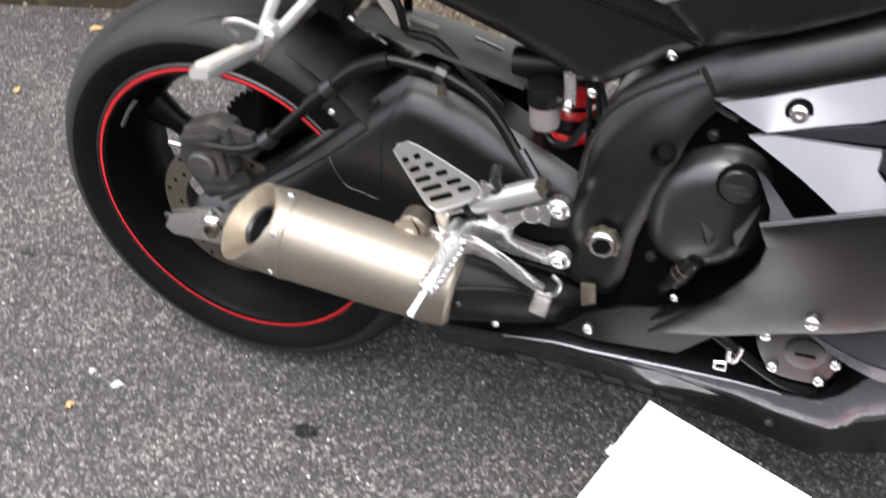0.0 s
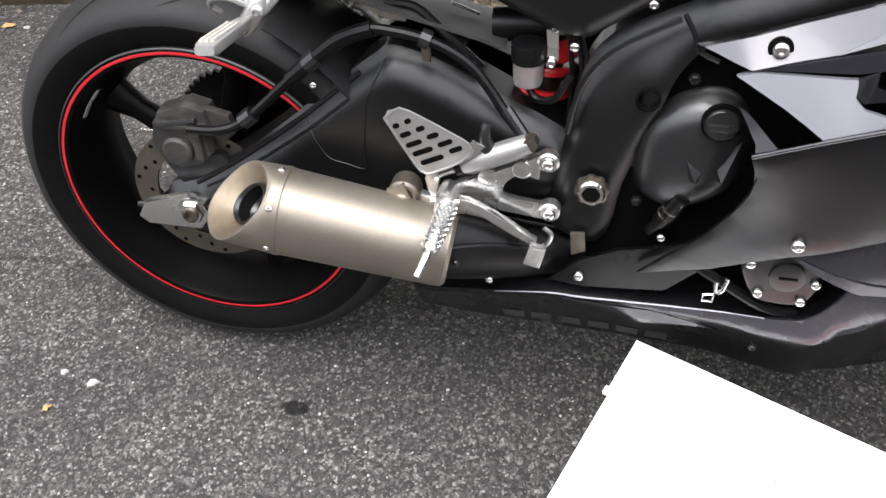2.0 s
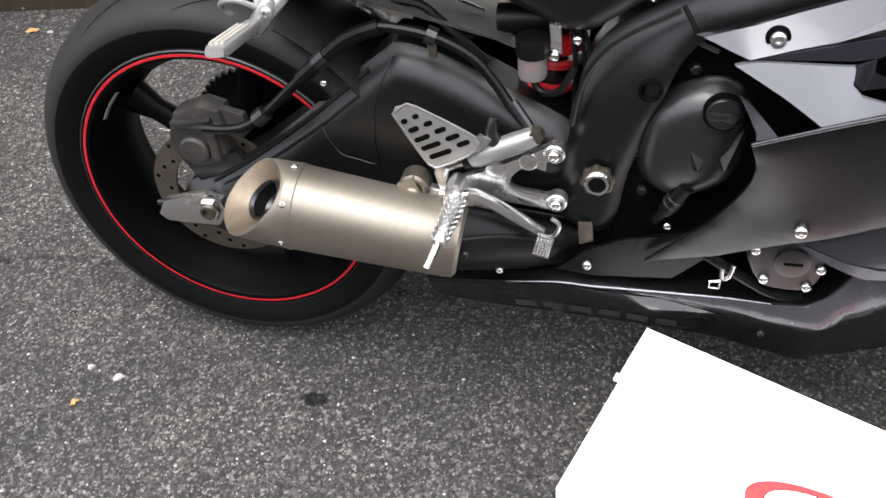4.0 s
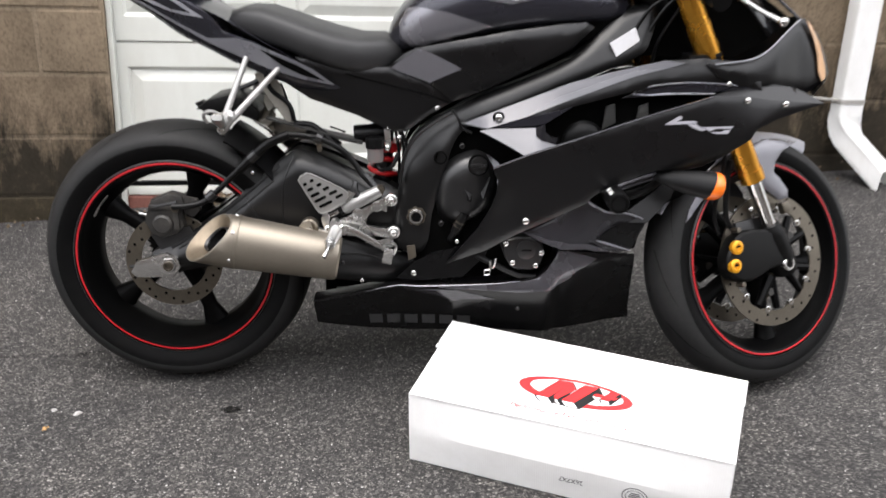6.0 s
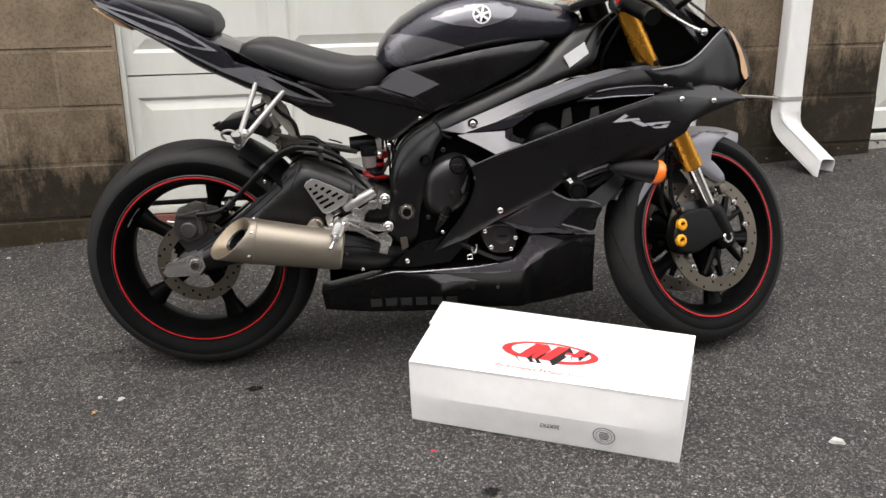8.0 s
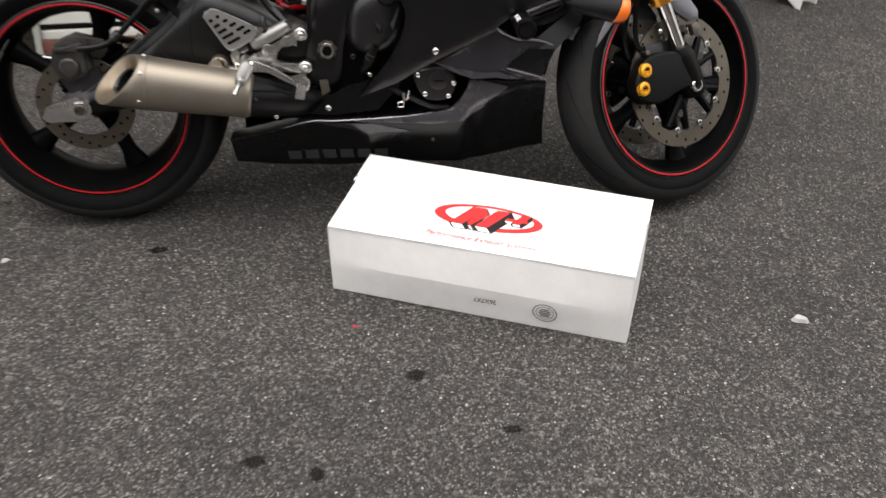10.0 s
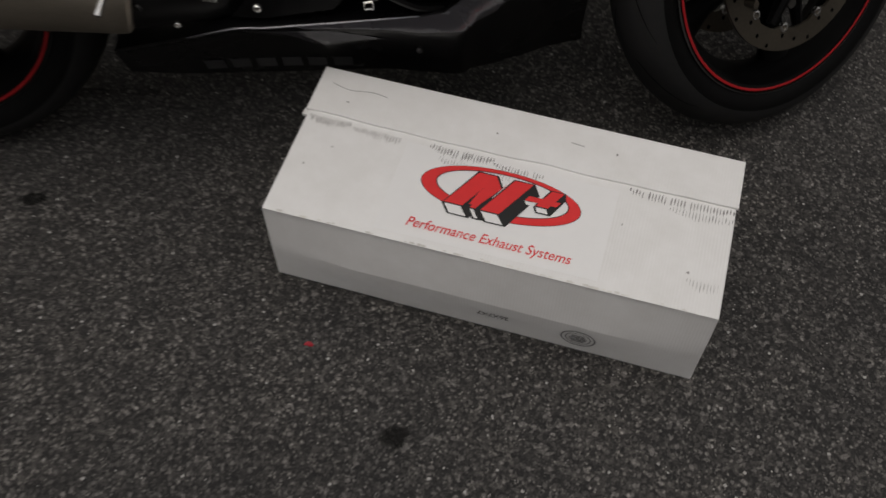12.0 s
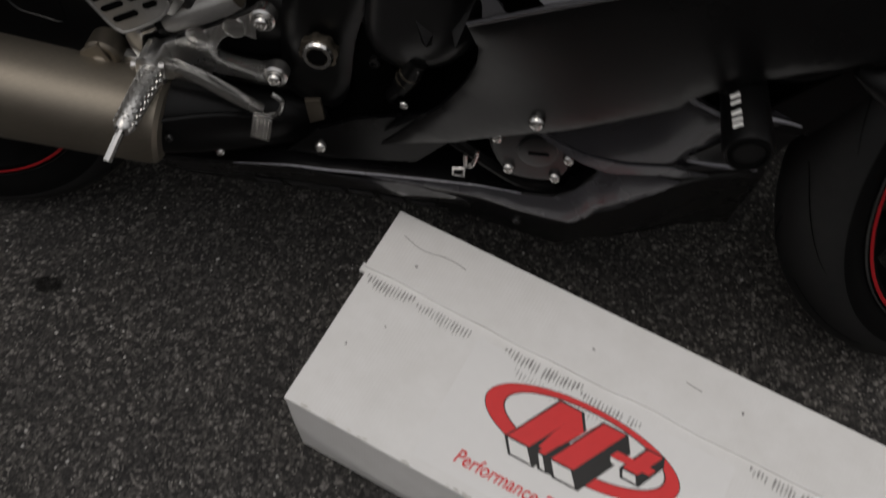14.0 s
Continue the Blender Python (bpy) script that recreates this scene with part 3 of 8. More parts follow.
def garage():
    high = 2.46
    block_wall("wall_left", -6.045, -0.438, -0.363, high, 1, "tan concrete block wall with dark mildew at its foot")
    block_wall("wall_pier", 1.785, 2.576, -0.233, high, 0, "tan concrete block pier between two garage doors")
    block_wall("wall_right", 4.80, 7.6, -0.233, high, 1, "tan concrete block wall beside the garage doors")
    garage_door("door_1", -0.42, 1.772, 0.077, 4, "white panelled garage door, closed, slightly grimy")
    garage_door("door_2", 2.588, 4.78, 0.213, 4, "white panelled garage door, closed, beside the pier")
    lintel = link("wall_lintel", slab(2.22, 0.16, 0.6, at=(-0.437, 0.0, 2.148)), MORTAR, matrix=WALL, smooth=0)
    tagged(lintel, "plain tan lintel over the garage door", "wall", kind="structure")
    lintel = link("wall_lintel", slab(2.222, 0.16, 0.45, at=(2.577, 0.0, 2.284)), MORTAR, matrix=WALL, smooth=0)
    tagged(lintel, "plain tan lintel over the garage door", "wall", kind="structure")
    sill = link("sill", slab(2.215, 0.12, 0.4, 0.006, at=(-0.434, 0.045, -0.376)), SILL_RED, matrix=WALL)
    tagged(sill, "dark red painted sill under the garage door", "sill", kind="structure")
    sill = link("sill", slab(2.215, 0.12, 0.36, 0.006, at=(2.58, 0.06, -0.2)), CONCRETE, matrix=WALL)
    tagged(sill, "grey concrete sill under the garage door", "sill", kind="structure")
    foot = link("wall_footing", slab(5.6, 0.1, 0.35, 0.008, at=(-6.06, -0.012, -0.31)), FOOTING, matrix=WALL)
    tagged(foot, "weathered tan concrete footing of the block wall", "footing", kind="structure")
    # roof slab and the rest of the shell
    roof = link("roof", slab(14.2, 5.0, 0.2, 0.01, at=(-6.3, -0.25, 2.8)), PLASTIC, matrix=WALL)
    tagged(roof, "dark flat garage roof", "roof", kind="structure")
    back = link("wall_back", slab(13.6, 0.16, 3.1, at=(-6.0, 4.4, -0.3)), MORTAR, matrix=WALL, smooth=0)
    tagged(back, "plain rear wall of the garage", "wall", kind="structure")
    for s in (-6.0, 7.44):
        side = link("wall_side", slab(0.16, 4.2, 3.1, at=(s, 0.18, -0.3)), MORTAR, matrix=WALL, smooth=0)
        tagged(side, "plain side wall of the garage", "wall", kind="structure")
    # added wall behind the viewer, unseen, that dims low sky and reflections
    far = link("added_far_wall", slab(40.0, 0.3, 6.5, at=(-20.0, -11.0, -1.6)), FAR_DARK, matrix=WALL, smooth=0)
    tagged(far, "added plain dark wall, unseen, to dim reflections", "wall", kind="structure")


garage()


def downspout():
    root = new("downspout")
    root.matrix_basis = WALL
    tagged(root, "white metal downspout with an elbow outlet on the ground", "downspout")
    w, d = 0.092, 0.076

    def section(c, across, out, sx=1.0, flute=0.0):
        """An oblong of the pipe about c, with shallow flutes where it is crimped."""
        pts = []
        for k in range(48):
            a = 2 * math.pi * (k + 0.5) / 48
            x, y = math.copysign(abs(math.cos(a)) ** 0.26, math.cos(a)), math.copysign(abs(math.sin(a)) ** 0.26, math.sin(a))
            f = sx * (1 + flute * (k % 4 < 2))
            pts.append(Vector(c) + Vector(across) * (x * w / 2 * f) + Vector(out) * (y * d / 2 * f))
        return pts

    c0 = Vector((2.138, -0.05, 0))
    part("pipe", loft([section(c0 + Vector((0, 0, z)), (1, 0, 0), (0, 1, 0)) for z in (2.75, 1.6, 0.8, 0.33)]), PIPE_WHITE, root)
    way = Vector((0.50, -0.62, -0.66)).normalized()
    across = Vector((0.80, 0.60, 0)).normalized()
    rings = []
    start = c0 + Vector((0, 0, 0.335))
    for k in range(6):
        f = k / 5
        dirn = (Vector((0, 0, -1)) * (1 - f) + way * f).normalized()
        ac = (Vector((1, 0, 0)) * (1 - f) + across * f).normalized()
        rings.append(section(start, ac, -dirn.cross(ac).normalized(), 1.04, 0.0 if k == 0 else -0.045))
        start = start + dirn * 0.022
    out = -way.cross(across).normalized()
    for f in (0.01, 0.06, 0.11):
        rings.append(section(start + way * f, across, out, 1.04, -0.045))
    mouth = start + way * 0.172
    cut = Vector((0.40, -0.90, -0.12)).normalized()

    def trimmed(ring):
        """The ring slid along the pipe into the upright plane of the mouth."""
        return [p + way * ((mouth - p).dot(cut) / way.dot(cut)) for p in ring]
    rings += [section(start + way * 0.125, across, out, 1.04), trimmed(section(mouth, across, out, 1.05)), trimmed(section(mouth, across, out, 0.98)), section(mouth - way * 0.11, across, out, 0.95)]
    part("elbow", loft(rings, caps=False), PIPE_WHITE, root, "", 25)
    part("strap", loft([section(c0 + Vector((0, 0, z)), (1, 0, 0), (0, 1, 0), 1.06) for z in (0.378, 0.394)]), CONCRETE, root, "dull grey metal strap")
    part("strap_tail", tube([(1.96, -0.006, 0.392), (2.02, -0.02, 0.389), (2.09, -0.055, 0.387)], 0.006, 6), CONCRETE, root, "dull grey metal strap")
    return root


downspout()


# ---- the cardboard box ----
def carton():
    length, depth, height = 0.65, 0.272, 0.169
    root = new("cardboard_box")
    turn = Matrix.Translation((0.51, -0.258, 0.0)) @ Matrix.Rotation(radians(-23.6), 4, "Z")
    root.matrix_basis = SLOPE @ turn
    tagged(root, "long white cardboard shipping box with a red logo", "box")
    rnd = random.Random(4)
    bm = slab(length, depth, height, 0.003, 2)
    bmesh.ops.subdivide_edges(bm, edges=[e for e in bm.edges if e.calc_length() > 0.15], cuts=9, use_grid_fill=True)
    for v in bm.verts:
        x, y, z = v.co
        if y < 0.01:
            # the long side is creased inward along a line below its middle
            v.co.y += min(1.0, 7 * x / length, 7 * (1 - x / length)) * float(np.interp(z, (0.0, 0.08, height), (0.0, -0.012, 0.0)))
        sag = 0.004 * math.sin(math.pi * x / length) * math.sin(math.pi * y / depth)
        v.co.z += (-sag if z > height / 2 else 0) + (noise.noise(v.co * 9) * 0.0015 if z > 0.01 else 0) + (0.004 * x / length + (0.016 - 0.013 * x / length) * y / depth if z > height / 2 else 0)
        v.co.y += noise.noise(v.co * 7 + Vector((3, 1, 0))) * 0.002
        v.co.x += noise.noise(v.co * 8 + Vector((0, 7, 2))) * 0.0015
    part("carton", bm, CARD, root, smooth=7)
    # the far flap lies over the top
    seam = 0.186
    def rise(x, y):
        return 0.004 * x / length + (0.016 - 0.013 * x / length) * y / depth
    def top(x, y):
        return height - 0.004 * math.sin(math.pi * x / length) * math.sin(math.pi * min(y, depth) / depth) + rise(x, y)
    def lid(x0, x1, y0, y1, up, thick, nx=24, ny=6, wob=0.0):
        bm = bmesh.new()
        rows = []
        for j in range(ny + 1):
            row = []
            for i in range(nx + 1):
                x, y = x0 + (x1 - x0) * i / nx, y0 + (y1 - y0) * j / ny
                yy = y + (noise.noise(Vector((x * 12, 5, 0))) * wob if j == 0 else 0)
                row.append(bm.verts.new((x, yy, top(x, yy) + up)))
            rows.append(row)
        for a, b in zip(rows, rows[1:]):
            for i in range(nx):
                bm.faces.new((a[i], a[i + 1], b[i + 1], b[i]))
        ex = bmesh.ops.extrude_face_region(bm, geom=bm.faces[:])
        for v in ex["geom"]:
            if isinstance(v, bmesh.types.BMVert):
                v.co.z -= thick
        return bm
    part("rear_flap", lid(-0.002, length + 0.002, seam, depth + 0.001, 0.0058, 0.0045, wob=0.004), CARD, root, "flap folded over the lid", 25)
    lid_part = part("front_flap", lid(0.002, length - 0.002, -0.001, seam + 0.01, 0.0022, 0.0035), CARD, root, "flap under the folded one", 25)
    tab = slab(0.018, 0.012, 0.006, 0.001, at=(-0.009, seam - 0.004, height + 0.001))
    part("torn_tab", tab, CARD, root, "torn corner of the flap")

    def inked(name, points, material, lift, label=""):
        """A flat print on the lid."""
        bm = bmesh.new()
        bm.faces.new([bm.verts.new((x, y, top(x, y) + 0.0022 + lift)) for x, y in points])
        bmesh.ops.triangulate(bm, faces=bm.faces[:])
        return part(name, bm, material, lid_part, label, 0)

    def oval(cx, cy, rx, ry, n=48):
        return [(cx + rx * math.cos(2 * math.pi * k / n), cy + ry * math.sin(2 * math.pi * k / n)) for k in range(n)]

    def ring_print(name, cx, cy, outer, inner, shift, material, lift):
        bm = bmesh.new()
        n = 64
        a = [bm.verts.new((x, y, top(x, y) + 0.0022 + lift)) for x, y in oval(cx, cy, *outer, n)]
        b = [bm.verts.new((x, y, top(x, y) + 0.0022 + lift)) for x, y in oval(cx + shift[0], cy + shift[1], *inner, n)]
        for i in range(n):
            bm.faces.new((a[i], a[(i + 1) % n], b[(i + 1) % n], b[i]))
        return part(name, bm, material, lid_part, "", 0)

    cx, cy = 0.3225, 0.116
    ring_print("logo_outline", cx, cy, (0.1185, 0.0445), (0.112, 0.040), (0, 0), BLACK_INK, 0.0004)
    ring_print("logo_ring", cx, cy, (0.1175, 0.0437), (0.098, 0.0345), (0.002, 0.003), RED_INK, 0.0007)
    ring_print("logo_outline", cx + 0.002, cy + 0.003, (0.0985, 0.0349), (0.0968, 0.0337), (0, 0), BLACK_INK, 0.0009)
    # slanted blocks of the mark: red faces over black and white sides
    s = 0.55
    def slant(x0, x1, y0, y1):
        return [(x0 + s * (y0 - cy), y0), (x1 + s * (y0 - cy), y0), (x1 + s * (y1 - cy), y1), (x0 + s * (y1 - cy), y1)]
    def block(x0, x1, y0, y1, dx, dy):
        inked("mark_shadow", [slant(x0 - 0.002, x1, y0 - 0.002, y1)[0], (slant(x0, x1, y0, y1)[0][0] + dx - 0.002, y0 + dy - 0.002), (slant(x0, x1, y0, y1)[1][0] + dx + 0.002, y0 + dy - 0.002), (slant(x0, x1, y0, y1)[2][0] + dx + 0.001, y1 + dy), (slant(x0, x1, y0, y1)[2][0] + 0.002, y1 + 0.002), (slant(x0, x1, y0, y1)[3][0] - 0.002, y1 + 0.002)], BLACK_INK, 0.0011)
        inked("mark_side", [(slant(x0, x1, y0, y1)[0][0] + 0.001, y0 - 0.002), (slant(x0, x1, y0, y1)[0][0] + dx, y0 + dy), (slant(x0, x1, y0, y1)[1][0] + dx - 0.002, y0 + dy), (slant(x0, x1, y0, y1)[1][0] - 0.002, y0 - 0.002)], WHITE_INK, 0.0014)
        inked("mark_face", slant(x0, x1, y0, y1), RED_INK, 0.0017)
    inked("mark_shadow", [(0.295, 0.083), (0.305, 0.066), (0.313, 0.066), (0.335, 0.10), (0.33, 0.125)], BLACK_INK, 0.0010)
    block(0.2665, 0.2935, 0.083, 0.147, 0.012, -0.017)
    block(0.3045, 0.3125, 0.083, 0.110, 0.010, -0.016)
    block(0.3205, 0.3475, 0.083, 0.147, 0.012, -0.017)
    inked("mark_face", [(0.3095, 0.147), (0.3215, 0.127), (0.336, 0.147), (0.2965, 0.088), (0.284, 0.088), (0.293, 0.114)], RED_INK, 0.002)
    block(0.378, 0.396, 0.112, 0.143, 0.004, -0.010)
    inked("mark_face", slant(0.358, 0.404, 0.117, 0.126), RED_INK, 0.0021)
    inked("mark_side", [(0.359, 0.1165), (0.362, 0.1105), (0.374, 0.1105), (0.3745, 0.1165)], WHITE_INK, 0.0015)
    part("print_panel", lid(0.165, 0.485, 0.012, 0.172, 0.0024, 0.0002, 16, 8), PRINT_WHITE, root, "smooth whiter patch round the logo", 25)

    def words(text, size, material, m, name, shear=0.0):
        cu = bpy.data.curves.new("tmp", "FONT")
        cu.body, cu.size, cu.shear, cu.align_x, cu.offset = text, size, shear, "LEFT", 0.0001
        ob = bpy.data.objects.new("tmp", cu)
        scene.collection.objects.link(ob)
        dg = bpy.context.evaluated_depsgraph_get()
        me = bpy.data.meshes.new_from_object(ob.evaluated_get(dg))
        bpy.data.objects.remove(ob)
        me.materials.clear()
        me.materials.append(material)
        xs = [v.co.x for v in me.vertices]
        t = new(name, me)
        t.parent = root
        t.matrix_basis = m
        return t, max(xs) - min(xs)

    t, wide = words("Performance Exhaust Systems", 0.0235, RED_INK, Matrix.Identity(4), "printed_line", 0.22)
    t.matrix_basis = Matrix.Translation((0.207, 0.028, top(0.32, 0.03) + 0.0034)) @ Matrix.Diagonal((0.236 / wide, 1, 1, 1))
    low_side = Matrix.Translation((0, -0.0062, 0.055)) @ Matrix.Rotation(radians(8.5), 4, "X") @ Matrix.Translation((0, 0, -0.055))
    t, wide = words("26X7X7", 0.018, BLACK_INK, Matrix.Identity(4), "printed_size")
    t.matrix_basis = low_side @ Matrix.Translation((0.375, -0.0038, 0.060)) @ Matrix.Rotation(radians(90), 4, "X") @ Matrix.Rotation(radians(180), 4, "Z") @ Matrix.Diagonal((0.048 / wide, 1, 1, 1))
    # round stamp on the long side
    for r0, r1 in ((0.026, 0.0235), (0.019, 0.0175)):
        bm = lathe([(r0, 0), (r1, 0)], 40)
        part("stamp", moved(bm, low_side @ Matrix.Translation((0.478, -0.0038, 0.050))), GREY_INK, root, smooth=0)
    for k in range(5):
        bm = slab(0.026 - abs(k - 2) * 0.004, 0.0006, 0.0028, at=(0.465 + abs(k - 2) * 0.002, -0.0044, 0.039 + k * 0.005))
        part("stamp", moved(bm, low_side), GREY_INK, root, smooth=0)
    # crush marks of the flutes along the flap's edge: fine even scuffs, fading at the ends of each run
    for x0, x1, strong, off in ((0.008, 0.075, 1.0, 0.0), (0.08, 0.165, 0.6, 0.004), (0.20, 0.30, 1.0, 0.003), (0.30, 0.375, 0.8, 0.010), (0.22, 0.36, 0.35, 0.022), (0.50, 0.648, 0.9, 0.0), (0.56, 0.648, 0.5, 0.016), (0.60, 0.645, 0.35, 0.13)):
        bm = bmesh.new()
        x = x0
        while x < x1:
            f = math.sin(math.pi * (x - x0) / (x1 - x0)) ** 0.5
            if rnd.random() < 0.95:
                ln = 0.007 + 0.013 * f * rnd.uniform(0.6, 1.0)
                y1 = seam - 0.003 - off - rnd.random() * 0.003
                wd = (0.0007 + 0.0009 * rnd.random()) * strong
                q = [(x, y1 - ln), (x + wd, y1 - ln * 0.5), (x + wd * 0.6, y1), (x - wd * 0.6, y1 - ln * 0.2), (x - wd, y1 - ln * 0.6)]
                bm.faces.new([bm.verts.new((a, b, top(a, b) + 0.0027)) for a, b in q])
            x += 0.0043 + 0.0006 * rnd.random()
        tagged(part("crush_mark", bm, SCUFF, root, "grey scuffs across the flutes", 0), "grey scuffs across the flutes", kind="stuff")
    # frayed paper along the front edge and the corners
    bm = bmesh.new()
    for _ in range(40):
        x = length * rnd.random()
        r = 0.0012 + 0.003 * rnd.random() ** 2
        y = 0.0004 + 0.002 * rnd.random() ** 2
        ring = [(x + 2.2 * r * math.cos(k * 1.257) * rnd.uniform(0.5, 1.2), y + 0.6 * r * math.sin(k * 1.257)) for k in range(5)]
        bm.faces.new([bm.verts.new((a, b, top(a, b) + 0.0029)) for a, b in ring])
    tagged(part("edge_wear", bm, EDGE_FRAY, root, "frayed grey paper along the edge", 0), "frayed grey paper along the edge", kind="stuff")
    # faint creases, dents and specks on the flap
    for pts in (((0.02, 0.245), (0.05, 0.238), (0.085, 0.243), (0.11, 0.240)), ((0.40, 0.236), (0.42, 0.234))):
        bm = tube([(x, y, top(x, y) + 0.0056) for x, y in pts], 0.0007, 5, 4)
        part("crease", bm, SCUFF, root, smooth=0)
    for x, y, r in ((0.055, 0.215, 0.0028), (0.29, 0.222, 0.0022), (0.47, 0.232, 0.0024), (0.03, 0.09, 0.002), (0.06, 0.13, 0.0018), (0.60, 0.06, 0.003), (0.50, 0.115, 0.0018)):
        bm = bmesh.new()
        bm.faces.new([bm.verts.new((x + r * rnd.uniform(0.4, 1.2) * math.cos(k * 1.05), y + r * rnd.uniform(0.4, 1.2) * math.sin(k * 1.05), top(x, y) + (0.0062 if y > seam else 0.0027))) for k in range(6)])
        part("speck", bm, SCUFF, root, smooth=0)


carton()


# ---- the motorcycle ----
BIKE = SLOPE @ Matrix.Translation((-0.0239, 0.128, -0.0045)) @ Matrix.Rotation(-0.0384, 4, "Z") @ Matrix.Rotation(-0.1485, 4, "X") @ Matrix.Rotation(-0.0035, 4, "Y")
bike = new("motorcycle")
bike.matrix_basis = BIKE
tagged(bike, "satin black sports motorcycle with red rim stripes, leaning, parked", "motorcycle")
# the front wheel is turned to the left with the bars
FRONT = BIKE.inverted() @ SLOPE @ Matrix.Translation((1.334, 0.084, 0.284)) @ Matrix.Rotation(0.427, 4, "Z") @ Matrix.Rotation(-0.415, 4, "X")
AXLE = (FRONT.to_3x3() @ Vector((0, 1, 0))).normalized()


def tyre_profile(rim, outer, half, half_rim):
    """From the right bead over the crown to the left bead."""
    right = [(rim, -half_rim), (rim + 0.006, -half_rim - 0.004), (rim + 0.022, -half_rim - 0.010)]
    shoulder = rim + (outer - rim) * 0.46
    right += [(shoulder, -half), ]
    n = 9
    crown = []
    for k in range(1, n):
        a = math.pi * k / n
        crown.append((shoulder + (outer - shoulder) * math.sin(a) ** 0.98, -half * math.cos(a)))
    left = [(r, -y) for r, y in reversed(right)]
    return right + crown + left


def wheel(kind, at, rim_r, outer, half, half_rim, spokes, spin, discs):
    """A wheel about the Y axis: tyre, rim with spokes, red stripe, brake discs."""
    root = new(kind)
    root.parent = bike
    root.matrix_basis = at
    prof = tyre_profile(rim_r, outer, half, half_rim)
    bm = lathe(prof, 96)
    for f in bm.faces:
        c = f.calc_center_median()
        f.material_index = 1 if math.hypot(c.x, c.z) < rim_r + (outer - rim_r) * 0.47 else 0
    link("tyre", bm, [RUBBER, SIDEWALL], root, 50)
    # tread grooves: thin dark sickles laid on the crown
    for side in (-1, 1):
        for k in range(11):
            groove = bmesh.new()
            base = 2 * math.pi * k / 11 + (0.28 if side > 0 else 0)
            rows = []
            for i in range(9):
                f = i / 8
                yy = side * half * (0.16 + 0.72 * f)
                s = math.sqrt(max(0, 1 - (yy / half) ** 2))
                shoulder = rim_r + (outer - rim_r) * 0.46
                r = shoulder + (outer - shoulder) * s ** 0.98 + 0.0006
                ang = base + 0.42 * f ** 1.4 + 0.05 * f
                wd = 0.0095 * math.sin(math.pi * (0.12 + 0.8 * f))
                rows.append([groove.verts.new((r * math.cos(ang + q), yy, r * math.sin(ang + q))) for q in (-wd, wd)])
            for a, b in zip(rows, rows[1:]):
                groove.faces.new((a[0], a[1], b[1], b[0]))
            link("tread_groove", groove, SOOT_SHADE_BLACK, root, 60)
    hr = half_rim
    rim = lathe([(rim_r + 0.003, -hr - 0.002), (rim_r - 0.004, -hr - 0.006), (rim_r - 0.012, -hr - 0.004), (rim_r - 0.016, -hr + 0.006), (rim_r - 0.022, -hr * 0.55),
                 (rim_r - 0.036, -hr * 0.25), (rim_r - 0.038, hr * 0.25), (rim_r - 0.022, hr * 0.55), (rim_r - 0.016, hr - 0.006), (rim_r - 0.012, hr + 0.004), (rim_r - 0.004, hr + 0.006), (rim_r + 0.003, hr + 0.002)], 80)
    link("rim", rim, RIM_BLACK, root, 40)
    for side in (-1, 1):
        link("rim_stripe", lathe([(rim_r - 0.0030, side * (hr + 0.0068)), (rim_r - 0.0052, side * (hr + 0.0076)), (rim_r - 0.0074, side * (hr + 0.0070))], 96), RED_TAPE, root, 60, "glossy red stripe")
        link("rim_edge", lathe([(rim_r + 0.0025, side * (hr + 0.0055)), (rim_r + 0.0012, side * (hr + 0.0072)), (rim_r + 0.0002, side * (hr + 0.0072))], 96), GREY_TAPE, root, 60)
    for k in range(spokes):
        a = 2 * math.pi * k / spokes + spin
        rings = []
        for f, w, t in ((0.0, 0.028, 0.024), (0.3, 0.021, 0.018), (0.7, 0.019, 0.016), (1.0, 0.034, 0.021)):
            r = 0.042 + (rim_r - 0.032 - 0.042) * f
            ring = []
            for q in range(10):
                b = 2 * math.pi * q / 10
                ring.append(Vector((r, t * math.sin(b), w * math.cos(b))))
            rings.append(ring)
        link("spoke", moved(loft(rings), Matrix.Rotation(-a, 4, "Y")), RIM_BLACK, root, 50)
    link("hub", lathe([(0, -0.062), (0.03, -0.062), (0.036, -0.05), (0.046, -0.03), (0.046, 0.03), (0.036, 0.05), (0.03, 0.062), (0, 0.062)], 36), RIM_BLACK, root, 40)
    for y, outer_r, inner_r, wave in discs:
        n = 120
        bm = bmesh.new()
        ins, outs = [], []
        for k in range(n):
            a = 2 * math.pi * k / n
            bump = 0.003 * max(0, math.cos(a * 10)) if wave else 0
            ins.append([bm.verts.new(((inner_r - 2 * bump) * math.cos(a), y + d, (inner_r - 2 * bump) * math.sin(a))) for d in (-0.0025, 0.0025)])
            outs.append([bm.verts.new((outer_r * math.cos(a), y + d, outer_r * math.sin(a))) for d in (-0.0025, 0.0025)])
        for k in range(n):
            j = (k + 1) % n
            for A, B in (((ins[k][0], ins[j][0]), (outs[j][0], outs[k][0])), ((outs[k][1], outs[j][1]), (ins[j][1], ins[k][1])), ((outs[k][0], outs[j][0]), (outs[j][1], outs[k][1])), ((ins[k][1], ins[j][1]), (ins[j][0], ins[k][0]))):
                bm.faces.new((*A, *B))
        link("brake_disc", bm, STEEL, root, 40, "drilled steel brake disc")
        # drilled holes are dark discs laid on, their shade put into the colour
        hole = lathe([(0.0036, -0.0029), (0.003, -0.0031), (0, -0.0031)], 8)
        hole_mesh = bpy.data.meshes.new("hole")
        hole.to_mesh(hole_mesh)
        hole.free()
        hole_mesh.materials.append(SOOT_SHADE_BLACK)
        width = outer_r - inner_r
